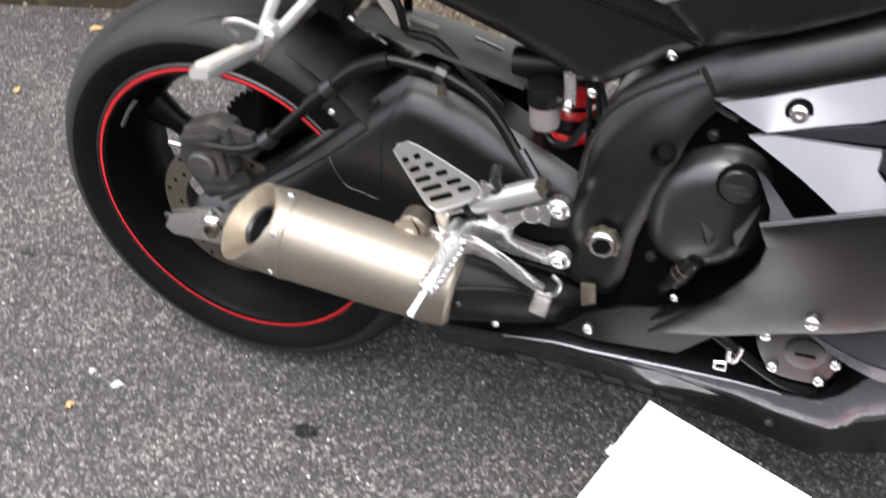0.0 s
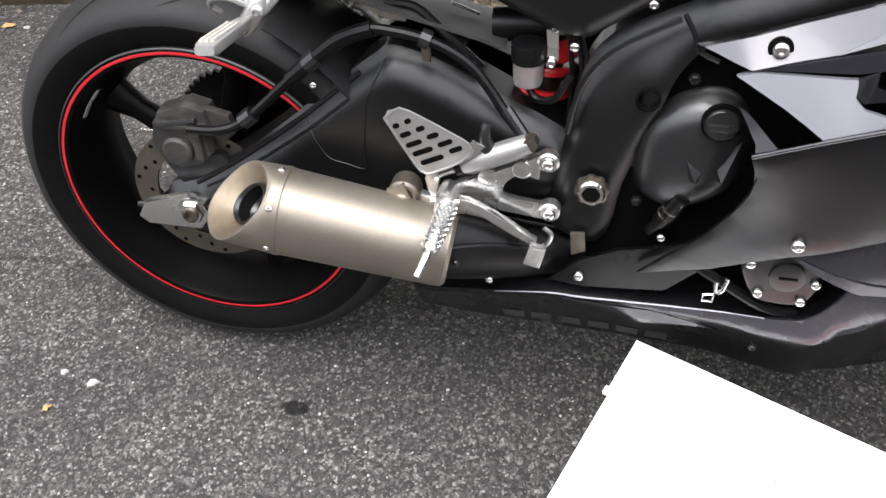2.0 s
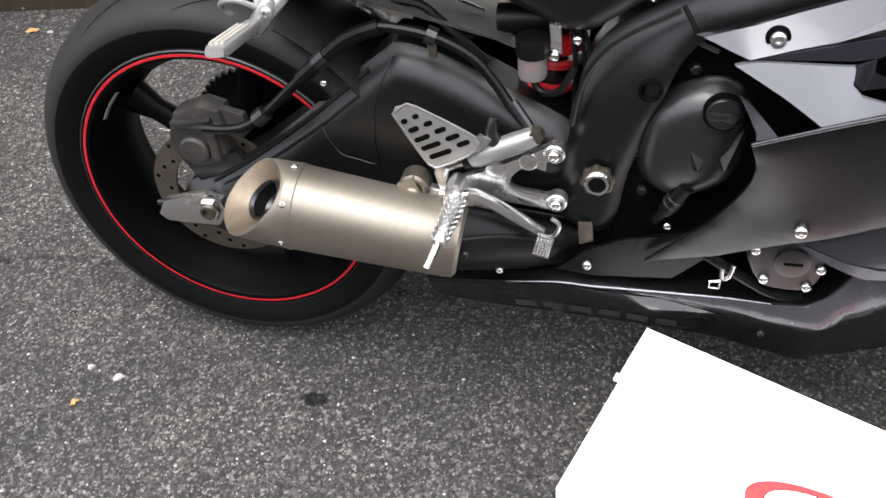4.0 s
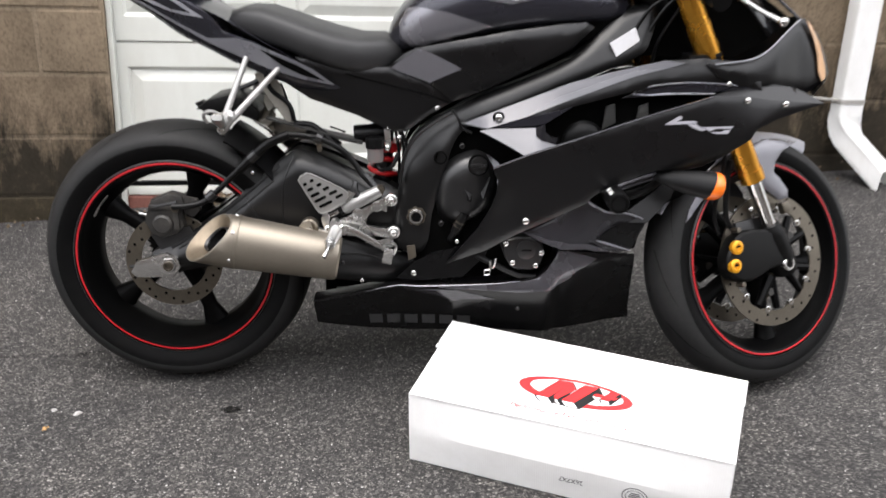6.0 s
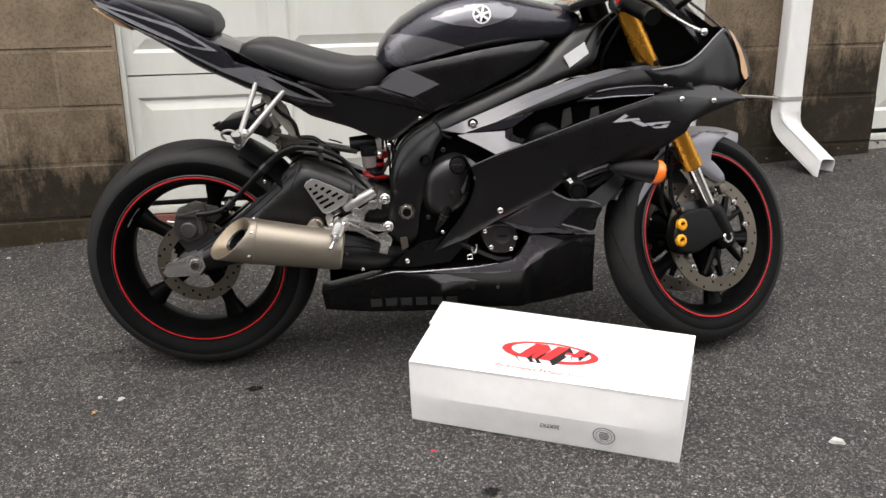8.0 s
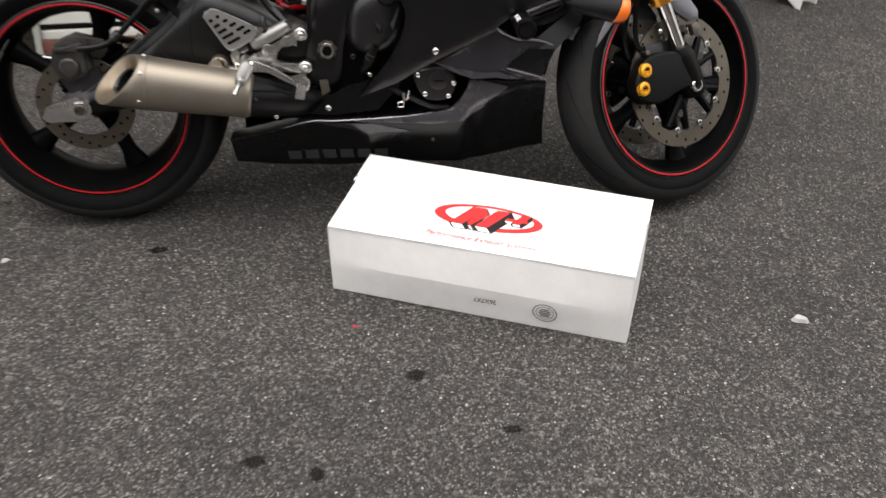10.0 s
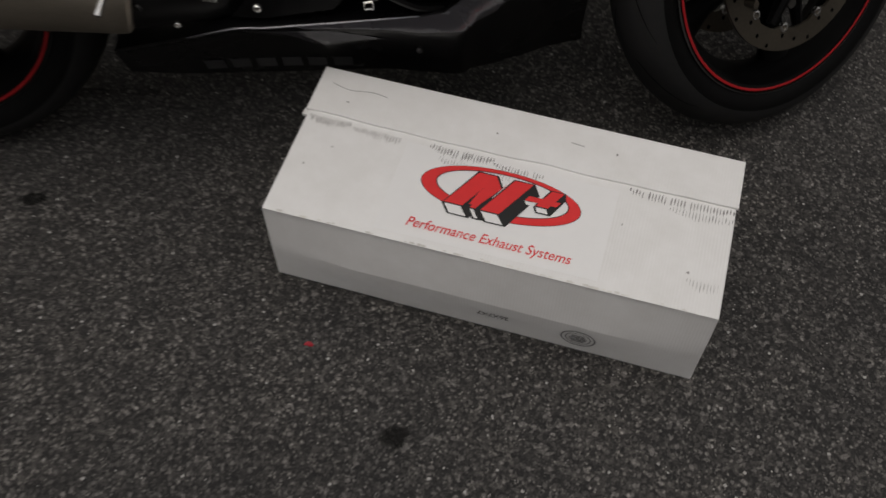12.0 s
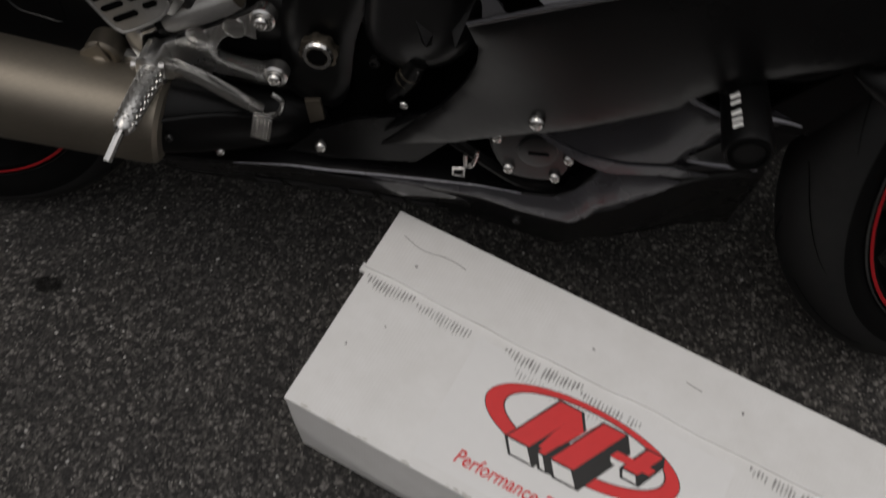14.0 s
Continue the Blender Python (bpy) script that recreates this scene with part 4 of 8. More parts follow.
        for k in range(30):
            a = 2 * math.pi * k / 30
            r = inner_r + width * (0.28, 0.55, 0.8)[k % 3]
            ho = new("hole", hole_mesh)
            ho.parent = root
            ho.matrix_basis = Matrix.Translation((r * math.cos(a), y, r * math.sin(a)))
        if wave:
            for k in range(10):
                a = 2 * math.pi * k / 10
                bm = lathe([(0.0075, 0.002), (0.0075, -0.0042), (0.005, -0.0048), (0.0042, -0.002), (0.0042, 0.002)], 14)
                link("disc_button", moved(bm, Matrix.Translation(((inner_r - 0.004) * math.cos(a), y, (inner_r - 0.004) * math.sin(a)))), ALLOY, root, 40)
            for k in range(5):
                a = 2 * math.pi * (k + 0.5) / 5
                for da in (-0.26, 0.26):
                    link("carrier_arm", tube([(0.04 * math.cos(a), y, 0.04 * math.sin(a)), ((inner_r - 0.006) * math.cos(a + da), y, (inner_r - 0.006) * math.sin(a + da))], (0.013, 0.008), 8, 1), RIM_BLACK, root, 40)
                link("carrier_window", moved(lathe([(0.0105, 0.0), (0.0095, -0.0042), (0, -0.0044)], 12), Matrix.Translation((0.075 * math.cos(a), y - 0.004, 0.075 * math.sin(a)))), CALIPER, root, 40)
    return root


rear_wheel = wheel("rear_wheel", Matrix.Translation((0.009, 0, 0.311)), 0.2292, 0.3105, 0.088, 0.073, 5, radians(146), [(-0.083, 0.11, 0.075, False)])
front_wheel = wheel("front_wheel", FRONT, 0.226, 0.2935, 0.056, 0.048, 5, radians(56), [(-0.066, 0.153, 0.119, True), (0.066, 0.153, 0.119, True)])


for a0 in (radians(134),):
    bm = bmesh.new()
    rows = []
    for k in range(9):
        a = a0 + 0.30 * k / 8
        rows.append([Vector((r * math.cos(a), y, r * math.sin(a))) for r, y in ((0.2065, -0.0625), (0.2050, -0.0625), (0.2035, -0.056), (0.2050, -0.056))])
    link("rim_weight", loft(rows), ALLOY, rear_wheel, 40, "bare metal balance weight strip")


# -- rear end --
def rear_end():
    # swingarm: a deep braced arm each side
    arm = [(0.02, 0.288), (0.10, 0.30), (0.24, 0.325), (0.40, 0.345), (0.52, 0.365), (0.56, 0.41), (0.55, 0.455), (0.512, 0.482), (0.45, 0.508), (0.385, 0.538), (0.34, 0.555), (0.300, 0.563), (0.28, 0.551), (0.249, 0.528), (0.217, 0.502), (0.171, 0.464), (0.12, 0.424), (0.073, 0.391), (0.02, 0.360), (-0.03, 0.337), (-0.045, 0.315), (-0.03, 0.292)]
    side = spread([(0.0, 0.32, -0.122), (0.1, 0.36, -0.118), (0.3, 0.56, -0.092), (0.3, 0.45, -0.108), (0.4, 0.53, -0.096), (0.42, 0.42, -0.112), (0.54, 0.43, -0.118), (0.5, 0.37, -0.116), (0.25, 0.34, -0.114)])
    face = rolled([(p.x, p.z) for p in curve([(x, 0, z) for x, z in arm], 3, True)], side, 0.042, 0.026)
    arm_part = both("swingarm", panel(arm, face, 0.05, 0.010, 3), FRAME_BLACK, bike, "satin black swingarm")
    # raised ridge and stepped field on the arm
    for line, r in (([(0.012, 0.346), (0.073, 0.383), (0.171, 0.454), (0.235, 0.506), (0.262, 0.528)], 0.0042), ([(0.03, 0.346), (0.09, 0.380), (0.185, 0.446), (0.225, 0.478), (0.25, 0.498)], 0.0026)):
        both("swingarm_rib", tube([(x, face(x, z) + 0.001, z) for x, z in line], r, 8), FRAME_BLACK, arm_part)
    edge = [(0.187, 0.460), (0.196, 0.445), (0.205, 0.430), (0.218, 0.413), (0.24, 0.407), (0.267, 0.403), (0.268, 0.44), (0.272, 0.490), (0.282, 0.520), (0.296, 0.550)]
    both("swingarm_fold", tube([(x, face(x, z) + 0.0004, z) for x, z in edge], 0.0018, 6), FRAME_BLACK, arm_part)
    part("cross_tube", tube([(0.40, -0.1, 0.42), (0.40, 0.1, 0.42)], 0.05, 16, 1), FRAME_BLACK, bike)
    both("axle_plate", prism([(-0.082, 0.302), (-0.068, 0.327), (0.0, 0.346), (0.024, 0.334), (0.03, 0.312), (0.012, 0.289), (-0.07, 0.29)], -0.134, -0.118, 0.003), ALLOY, bike, "bare alloy axle plate")
    nut = moved(lathe([(0.0185, 0.012), (0.0185, -0.001), (0.0165, -0.004), (0.012, -0.0045), (0.0115, 0.004), (0.0, 0.004)], 6), Matrix.Translation((0.006, -0.137, 0.320)))
    part("axle_nut", nut, CHROME, bike, "hex axle nut", 25)
    part("axle_end", moved(lathe([(0.0115, 0.0), (0.0115, -0.009), (0.0085, -0.010), (0.008, -0.003), (0, -0.003)], 20), Matrix.Translation((0.006, -0.137, 0.320))), STEEL, bike)
    part("washer", moved(lathe([(0.023, 0.008), (0.023, 0.002), (0.0, 0.002)], 28), Matrix.Translation((0.006, -0.137, 0.320))), CHROME, bike)
    part("rear_axle", tube([(0.006, -0.13, 0.318), (0.006, 0.14, 0.318)], 0.012, 12, 1), STEEL, bike)
    # chain adjuster and bolt
    part("adjuster_bolt", tube([(-0.088, -0.118, 0.311), (-0.07, -0.118, 0.312)], 0.004, 8, 1), CAST, bike)
    # brake caliper above the axle
    cal = part("rear_caliper", prism([(-0.040, 0.440), (-0.030, 0.462), (0.012, 0.478), (0.040, 0.470), (0.046, 0.448), (0.036, 0.43), (0.040, 0.402), (0.022, 0.384), (-0.012, 0.374), (-0.034, 0.384), (-0.048, 0.412)], -0.108, -0.070, 0.006, 1, 2), CALIPER, bike, "dusty dark cast brake caliper")
    link("casting_rib", slab(0.075, 0.012, 0.010, 0.003, at=(-0.034, -0.116, 0.443)), CALIPER, cal)
    link("casting_rib", slab(0.014, 0.014, 0.05, 0.004, at=(0.018, -0.115, 0.395)), CALIPER, cal)
    link("caliper_tab", prism([(0.04, 0.47), (0.072, 0.462), (0.078, 0.436), (0.06, 0.42), (0.04, 0.43)], -0.10, -0.086, 0.003), CALIPER, cal, 32, "dull caliper carrier tab")
    link("piston_cap", moved(lathe([(0.022, 0.01), (0.022, -0.006), (0.018, -0.009), (0.0, -0.009)], 24), Matrix.Translation((-0.006, -0.110, 0.408))), CALIPER, cal)
    link("pin", tube([(-0.02, -0.113, 0.449), (0.03, -0.113, 0.459)], 0.004, 8, 1), CAST, cal)
    link("banjo", moved(lathe([(0.01, 0.012), (0.01, -0.006), (0.0, -0.007)], 6), Matrix.Translation((0.026, -0.114, 0.446))), STEEL, cal)
    link("bleed_screw", tube([(-0.042, -0.105, 0.43), (-0.058, -0.108, 0.434)], 0.004, 8, 1), CHROME, cal)
    part("caliper_bracket", prism([(-0.04, 0.38), (0.05, 0.40), (0.07, 0.36), (0.03, 0.33), (-0.02, 0.345)], -0.10, -0.088, 0.002), CAST, bike)
    # the axle sits low and forward in its slot
    for ob in bike.children:
        if ob.name.split(".")[0] in ("axle_plate", "axle_nut", "axle_end", "washer", "rear_axle", "adjuster_bolt", "rear_caliper", "caliper_bracket", "sprocket"):
            ob.matrix_basis = Matrix.Translation((0.005, 0, -0.004))
    # hoses over the arm
    hose = [(0.026, -0.12, 0.446), (0.074, -0.122, 0.450), (0.111, -0.115, 0.466), (0.177, -0.108, 0.526), (0.235, -0.107, 0.576), (0.262, -0.106, 0.592), (0.292, -0.106, 0.603), (0.356, -0.107, 0.594), (0.405, -0.109, 0.570), (0.432, -0.112, 0.540), (0.452, -0.118, 0.513), (0.482, -0.135, 0.486)]
    part("brake_hose", tube(hose, 0.0068, 10), PLASTIC, bike, "black rubber brake hose")
    part("hose_sleeve", tube([hose[3], hose[4], hose[5], hose[6]], 0.0105, 10), PLASTIC, bike)
    for p, q in (((0.106, -0.116, 0.463), (0.121, -0.114, 0.475)), ((0.203, -0.108, 0.549), (0.218, -0.1075, 0.562)), ((0.350, -0.107, 0.597), (0.362, -0.107, 0.592))):
        part("hose_clip", tube([p, q], 0.0118, 10, 1), CAST, bike, "dark metal hose clip")
    part("clip_stay", prism([(0.350, 0.588), (0.362, 0.586), (0.362, 0.566), (0.352, 0.566)], -0.110, -0.105, 0.001), STEEL, bike)
    part("hose_crimp", tube([(0.456, -0.12, 0.516), (0.474, -0.13, 0.496), (0.482, -0.135, 0.486)], 0.0075, 10, 2), CAST, bike)
    part("vent_hose", tube([(0.30, -0.07, 0.622), (0.337, -0.075, 0.62), (0.362, -0.08, 0.603), (0.384, -0.084, 0.584), (0.42, -0.085, 0.55)], 0.006, 8), PLASTIC, bike)
    screw(0.206, -0.103, 0.519, bike, 0.0055)
    # hugger over the tyre
    rings = []
    for k in range(13):
        a = radians(16 + 46 * k / 12)
        row = []
        for q in range(11):
            f = -1 + 2 * q / 10
            r = 0.340 - 0.030 * abs(f) ** 2.4
            row.append(Vector((r * math.cos(a), 0.098 * f, 0.315 + r * math.sin(a))))
        inner = [Vector((p.x - 0.004 * math.cos(a), p.y * 0.96, p.z - 0.004 * math.sin(a))) for p in reversed(row)]
        rings.append(row + inner)
    part("rear_hugger", loft(rings), PLASTIC, bike, "black plastic rear mudguard")
    part("hugger_end", prism([(0.085, 0.655), (0.112, 0.676), (0.16, 0.686), (0.2, 0.672), (0.225, 0.65), (0.22, 0.628), (0.15, 0.652)], -0.078, 0.078, 0.006, 1), PLASTIC, bike, "black mudguard end")
    rows = []
    for k in range(9):
        f = k / 8
        x = 0.24 + 0.21 * f
        rows.append([Vector((x - 0.012 * q, -0.088 + 0.165 * q, 0.638 - 0.056 * f - (0.045 - 0.01 * f) * q + 0.012 * math.sin(math.pi * q))) for q in (0, 0.2, 0.4, 0.6, 0.8, 1.0)])
    part("hugger_top", loft([r + [p - Vector((0, 0, 0.004)) for p in reversed(r)] for r in rows]), HUGGER, bike, "dull black mudguard top", 60)
    part("hugger_line", tube([(0.372, -0.03, 0.607), (0.39, -0.03, 0.601), (0.408, -0.03, 0.594)], 0.0022, 6), ALLOY, bike, "bright trim strip")
    part("hugger_trim", tube([(0.204, -0.042, 0.624), (0.23, -0.039, 0.606), (0.258, -0.036, 0.586)], 0.0028, 6), ALLOY, bike, "bright trim strip")
    upper_plate = loft([[Vector((x, y, z)), Vector((x + 0.003, y + 0.002, z + 0.0005)), Vector((x + dx + 0.003, y + 0.012, z + dz)), Vector((x + dx, y + 0.010, z + dz))] for x, y, z, dx, dz in ((0.238, -0.042, 0.645, 0.004, 0.004), (0.228, -0.036, 0.668, 0.026, 0.004), (0.236, -0.032, 0.692, 0.03, -0.008))])
    part("bracket_plate", upper_plate, PALE_METAL, bike, "pale dusty metal bracket")
    lower_plate = loft([[Vector(p), Vector(q), Vector(q) - Vector((0, 0, 0.003)), Vector(p) - Vector((0, 0, 0.003))] for p, q in (((0.232, 0.02, 0.603), (0.222, 0.05, 0.580)), ((0.262, 0.043, 0.584), (0.248, 0.075, 0.548)), ((0.298, 0.058, 0.562), (0.281, 0.096, 0.510)))])
    part("bracket_plate", lower_plate, PALE_METAL, bike, "pale dusty metal bracket")
    part("plate_hole", moved(lathe([(0.009, 0.001), (0.008, -0.002), (0, -0.002)], 16), Matrix.Translation((0.256, 0.036, 0.5895)) @ Matrix.Rotation(radians(-52), 4, "X")), SOOT_SHADE_BLACK, bike)
    # bare inner shield, bent round the mudguard
    rows = []
    for k in range(9):
        f = k / 8
        rows.append([Vector((0.196 + 0.055 * f, -0.050 + 0.022 * math.sin(math.pi * f) + 0.03 * q, 0.632 - 0.036 * f + 0.052 * q - 0.012 * q * q)) for q in (0, 0.25, 0.5, 0.75, 1.0)])
    part("inner_shield", loft([r + [p + Vector((0, 0.002, -0.002)) for p in reversed(r)] for r in rows]), STEEL, bike, "scuffed bare metal shield", 60)
    part("vent_hose", tube([(0.262, 0.03, 0.558), (0.293, 0.010, 0.572), (0.318, -0.02, 0.590), (0.36, -0.055, 0.592), (0.40, -0.075, 0.575)], 0.006, 8), PLASTIC, bike)
    part("vent_hose", tube([(0.262, -0.01, 0.70), (0.272, 0.005, 0.655), (0.268, 0.015, 0.612), (0.262, 0.024, 0.578)], 0.006, 8), PLASTIC, bike)
    # sprocket on the far side
    n = 45
    teeth = []
    for k in range(n * 2):
        a = math.pi * k / n
        r = 0.106 if k % 2 else 0.098
        teeth.append((r * math.cos(a), 0.318 + r * math.sin(a)))
    part("sprocket", prism(teeth, 0.09, 0.097, 0), PLASTIC, bike, smooth=0)
    for z in (0.42, 0.215):
        part("chain", tube([(0.0, 0.094, z), (0.25, 0.094, 0.39 if z > 0.3 else 0.31), (0.52, 0.094, 0.45 if z > 0.3 else 0.38)], 0.009, 6), CAST, bike)
    # shock, spring and reservoir
    part("shock_body", tube([(0.498, -0.035, 0.60), (0.488, -0.035, 0.40)], 0.02, 14, 1), CAST, bike)
    coil = [(0.494 + 0.03 * math.cos(a) - 0.010 * a / 30, -0.035 + 0.03 * math.sin(a), 0.565 - 0.16 * a / 30) for a in (k * 0.45 for k in range(67))]
    part("spring", tube(coil, 0.0065, 8, 1), SPRING_RED, bike, "bright red coil spring")
    part("spring_seat", tube([(0.498, -0.035, 0.575), (0.497, -0.035, 0.555)], 0.037, 18, 1), SPRING_RED, bike, "red spring collar")
    res = part("fluid_reservoir", moved(lathe([(0, 0.0), (0.0165, 0.0), (0.018, 0.004), (0.0185, 0.030), (0, 0.030)], 28), Matrix.Translation((0.478, -0.095, 0.540)) @ Matrix.Rotation(radians(90), 4, "X")), RESERVOIR, bike, "cloudy brake fluid reservoir")
    ridges = []
    for k in range(26):
        a = 2 * math.pi * k / 26
        ridges.append(((0.0212 if k % 2 else 0.0203) * math.cos(a), (0.0212 if k % 2 else 0.0203) * math.sin(a)))
    cap = prism(ridges, -0.0, 0.024, 0.0015)
    link("cap", moved(cap, Matrix.Translation((0.478, -0.095, 0.570)) @ Matrix.Rotation(radians(90), 4, "X")), PLASTIC, res, 30, "ribbed black cap")
    part("reservoir_stay", prism([(0.498, 0.612), (0.512, 0.61), (0.514, 0.575), (0.508, 0.562), (0.499, 0.565), (0.50, 0.59)], -0.098, -0.094, 0.001), ALLOY, bike)
    screw(0.505, -0.098, 0.571, bike, 0.0075)
    screw(0.509, -0.096, 0.613, bike, 0.0055)
    screw(0.532, -0.100, 0.594, bike, 0.0065)
    part("canister", tube([(0.43, -0.05, 0.592), (0.50, -0.05, 0.598)], 0.021, 16, 1), PLASTIC, bike)
    part("fluid_hose", tube([(0.478, -0.095, 0.535), (0.49, -0.1, 0.522), (0.513, -0.11, 0.53), (0.53, -0.105, 0.56)], 0.0048, 8), PLASTIC, bike)
    for dx in (0.0, 0.012, 0.02):
        part("cable", tube([(0.522 + dx * 0.5, -0.09, 0.62), (0.53 + dx, -0.095, 0.56), (0.53 + dx * 0.6, -0.095, 0.49)], 0.0035, 6), PLASTIC, bike)


rear_end()


# -- exhaust --
def exhaust():
    tail, head = Vector((0.112, -0.205, 0.402)), Vector((0.402, -0.190, 0.346))
    axis = (head - tail).normalized()
    side = Vector((0, -1, 0))
    side = (side - axis * side.dot(axis)).normalized()
    up = axis.cross(side)
    if up.z < 0:
        up = -up
    def ring(f, a=0.047, b=0.056, cut=None, n=40):
        c = tail.lerp(head, f)
        pts = []
        for k in range(n):
            q = 2 * math.pi * k / n
            cx, cy = math.cos(q), math.sin(q)
            r = side * (a * math.copysign(abs(cx) ** 0.85, cx)) + up * (b * math.copysign(abs(cy) ** 0.85, cy))
            p = c + r
            if cut:
                p = p + axis * (-(cut.dot(r)) / cut.dot(axis))
            pts.append(p)
        return pts
    sil = part("silencer", loft([ring(0.22, 0.049, 0.0560), ring(0.24, 0.0500, 0.0570), ring(0.6, 0.0500, 0.0525), ring(0.94, 0.0490, 0.0485), ring(0.975, 0.0475, 0.047), ring(0.99, 0.043, 0.042)]), TITANIUM, bike, "brushed titanium silencer")
    slash = axis - side * 0.5 - up * 0.7
    cap = loft([ring(0.245, 0.0508, 0.0578), ring(0.2, 0.0505, 0.0572), ring(0.034, 0.049, 0.0555, slash), ring(0.029, 0.0478, 0.0543, slash), ring(0.031, 0.0462, 0.0525, slash)], caps=False)
    part("end_cap", cap, TITANIUM, sil, "slash-cut titanium end cap")
    dish = loft([ring(0.031, 0.0462, 0.0525, slash), ring(0.045, 0.042, 0.046, slash), ring(0.075, 0.033, 0.036, slash), ring(0.11, 0.0255, 0.0275, slash)], caps=False)
    part("outlet_dish", dish, TIP_HEATED, sil, "heat-browned outlet", 60)
    part("outlet_rim", loft([ring(0.11, 0.0262, 0.0282, slash), ring(0.085, 0.0258, 0.0278, slash), ring(0.080, 0.0245, 0.0265, slash), ring(0.086, 0.0232, 0.0250, slash), ring(0.18, 0.0225, 0.0245, slash)], caps=False), CAST, sil, "", 60)
    bore = loft([ring(0.10, 0.0228, 0.0248, slash), ring(0.5, 0.0215, 0.0235)], caps=False)
    bm = join(bore, loft([ring(0.45, 0.0225, 0.0245), ring(0.46, 0.02, 0.02)]))
    part("bore", bm, SOOT_SHADE_BLACK, sil, "sooty bore")
    for q in (-0.5, 0.62, 1.75, 2.9):
        c = tail.lerp(head, 0.215)
        d = (side * math.cos(q) * 0.0506 + up * math.sin(q) * 0.0576)
        p = c + d
        rot = Vector((0, -1, 0)).rotation_difference(d.normalized()).to_matrix().to_4x4()
        part("rivet", moved(bolt_mesh(0.0052, 0.003), Matrix.Translation(p) @ rot), ALLOY, sil)
    part("seam_band", loft([ring(0.225, 0.0500, 0.0570), ring(0.23, 0.0511, 0.0581), ring(0.25, 0.0511, 0.0581), ring(0.255, 0.0500, 0.0570)], caps=False), TITANIUM, sil)
    # black link pipe and its cover
    def oval(c, a, b, n=24):
        return [Vector(c) + Vector((0, -math.cos(2 * math.pi * k / n) * a, math.sin(2 * math.pi * k / n) * b)) for k in range(n)]
    part("link_pipe_cover", loft([oval((0.386, -0.176, 0.343), 0.046, 0.047), oval((0.43, -0.158, 0.330), 0.041, 0.046), oval((0.48, -0.136, 0.314), 0.034, 0.042), oval((0.53, -0.116, 0.302), 0.028, 0.034), oval((0.58, -0.095, 0.295), 0.022, 0.028)]), PLASTIC, bike, "black exhaust link cover")
    part("cover_fold", tube([(0.40, -0.213, 0.366), (0.455, -0.180, 0.352), (0.515, -0.146, 0.324)], 0.003, 6), PLASTIC, bike)
    screw(0.445, -0.176, 0.290, bike, 0.0055)
    screw(0.408, -0.214, 0.344, bike, 0.005, CAST)
    # hanger on top of the silencer
    part("hanger_ring", moved(lathe([(0.020, 0.012), (0.020, -0.012), (0.0165, -0.015), (0.0125, -0.015), (0.0115, -0.009), (0, -0.009)], 28), Matrix.Translation((0.333, -0.155, 0.408))), STEEL, bike, "dull metal silencer clamp")
    part("hanger_bolt", moved(lathe([(0.009, 0.0), (0.009, -0.009), (0.0045, -0.010), (0.004, -0.004), (0, -0.004)], 6), Matrix.Translation((0.332, -0.164, 0.403))), CHROME, bike, smooth=20)
    part("hanger_tongue", prism([(0.310, 0.395), (0.312, 0.415), (0.335, 0.428), (0.345, 0.40), (0.362, 0.388), (0.36, 0.372)], -0.172, -0.166, 0.0015), TITANIUM, bike)
    part("hanger_arm", prism([(0.335, 0.40), (0.35, 0.405), (0.372, 0.398), (0.392, 0.405), (0.39, 0.388), (0.368, 0.380), (0.345, 0.385)], -0.158, -0.145, 0.002), ALLOY, bike)


exhaust()


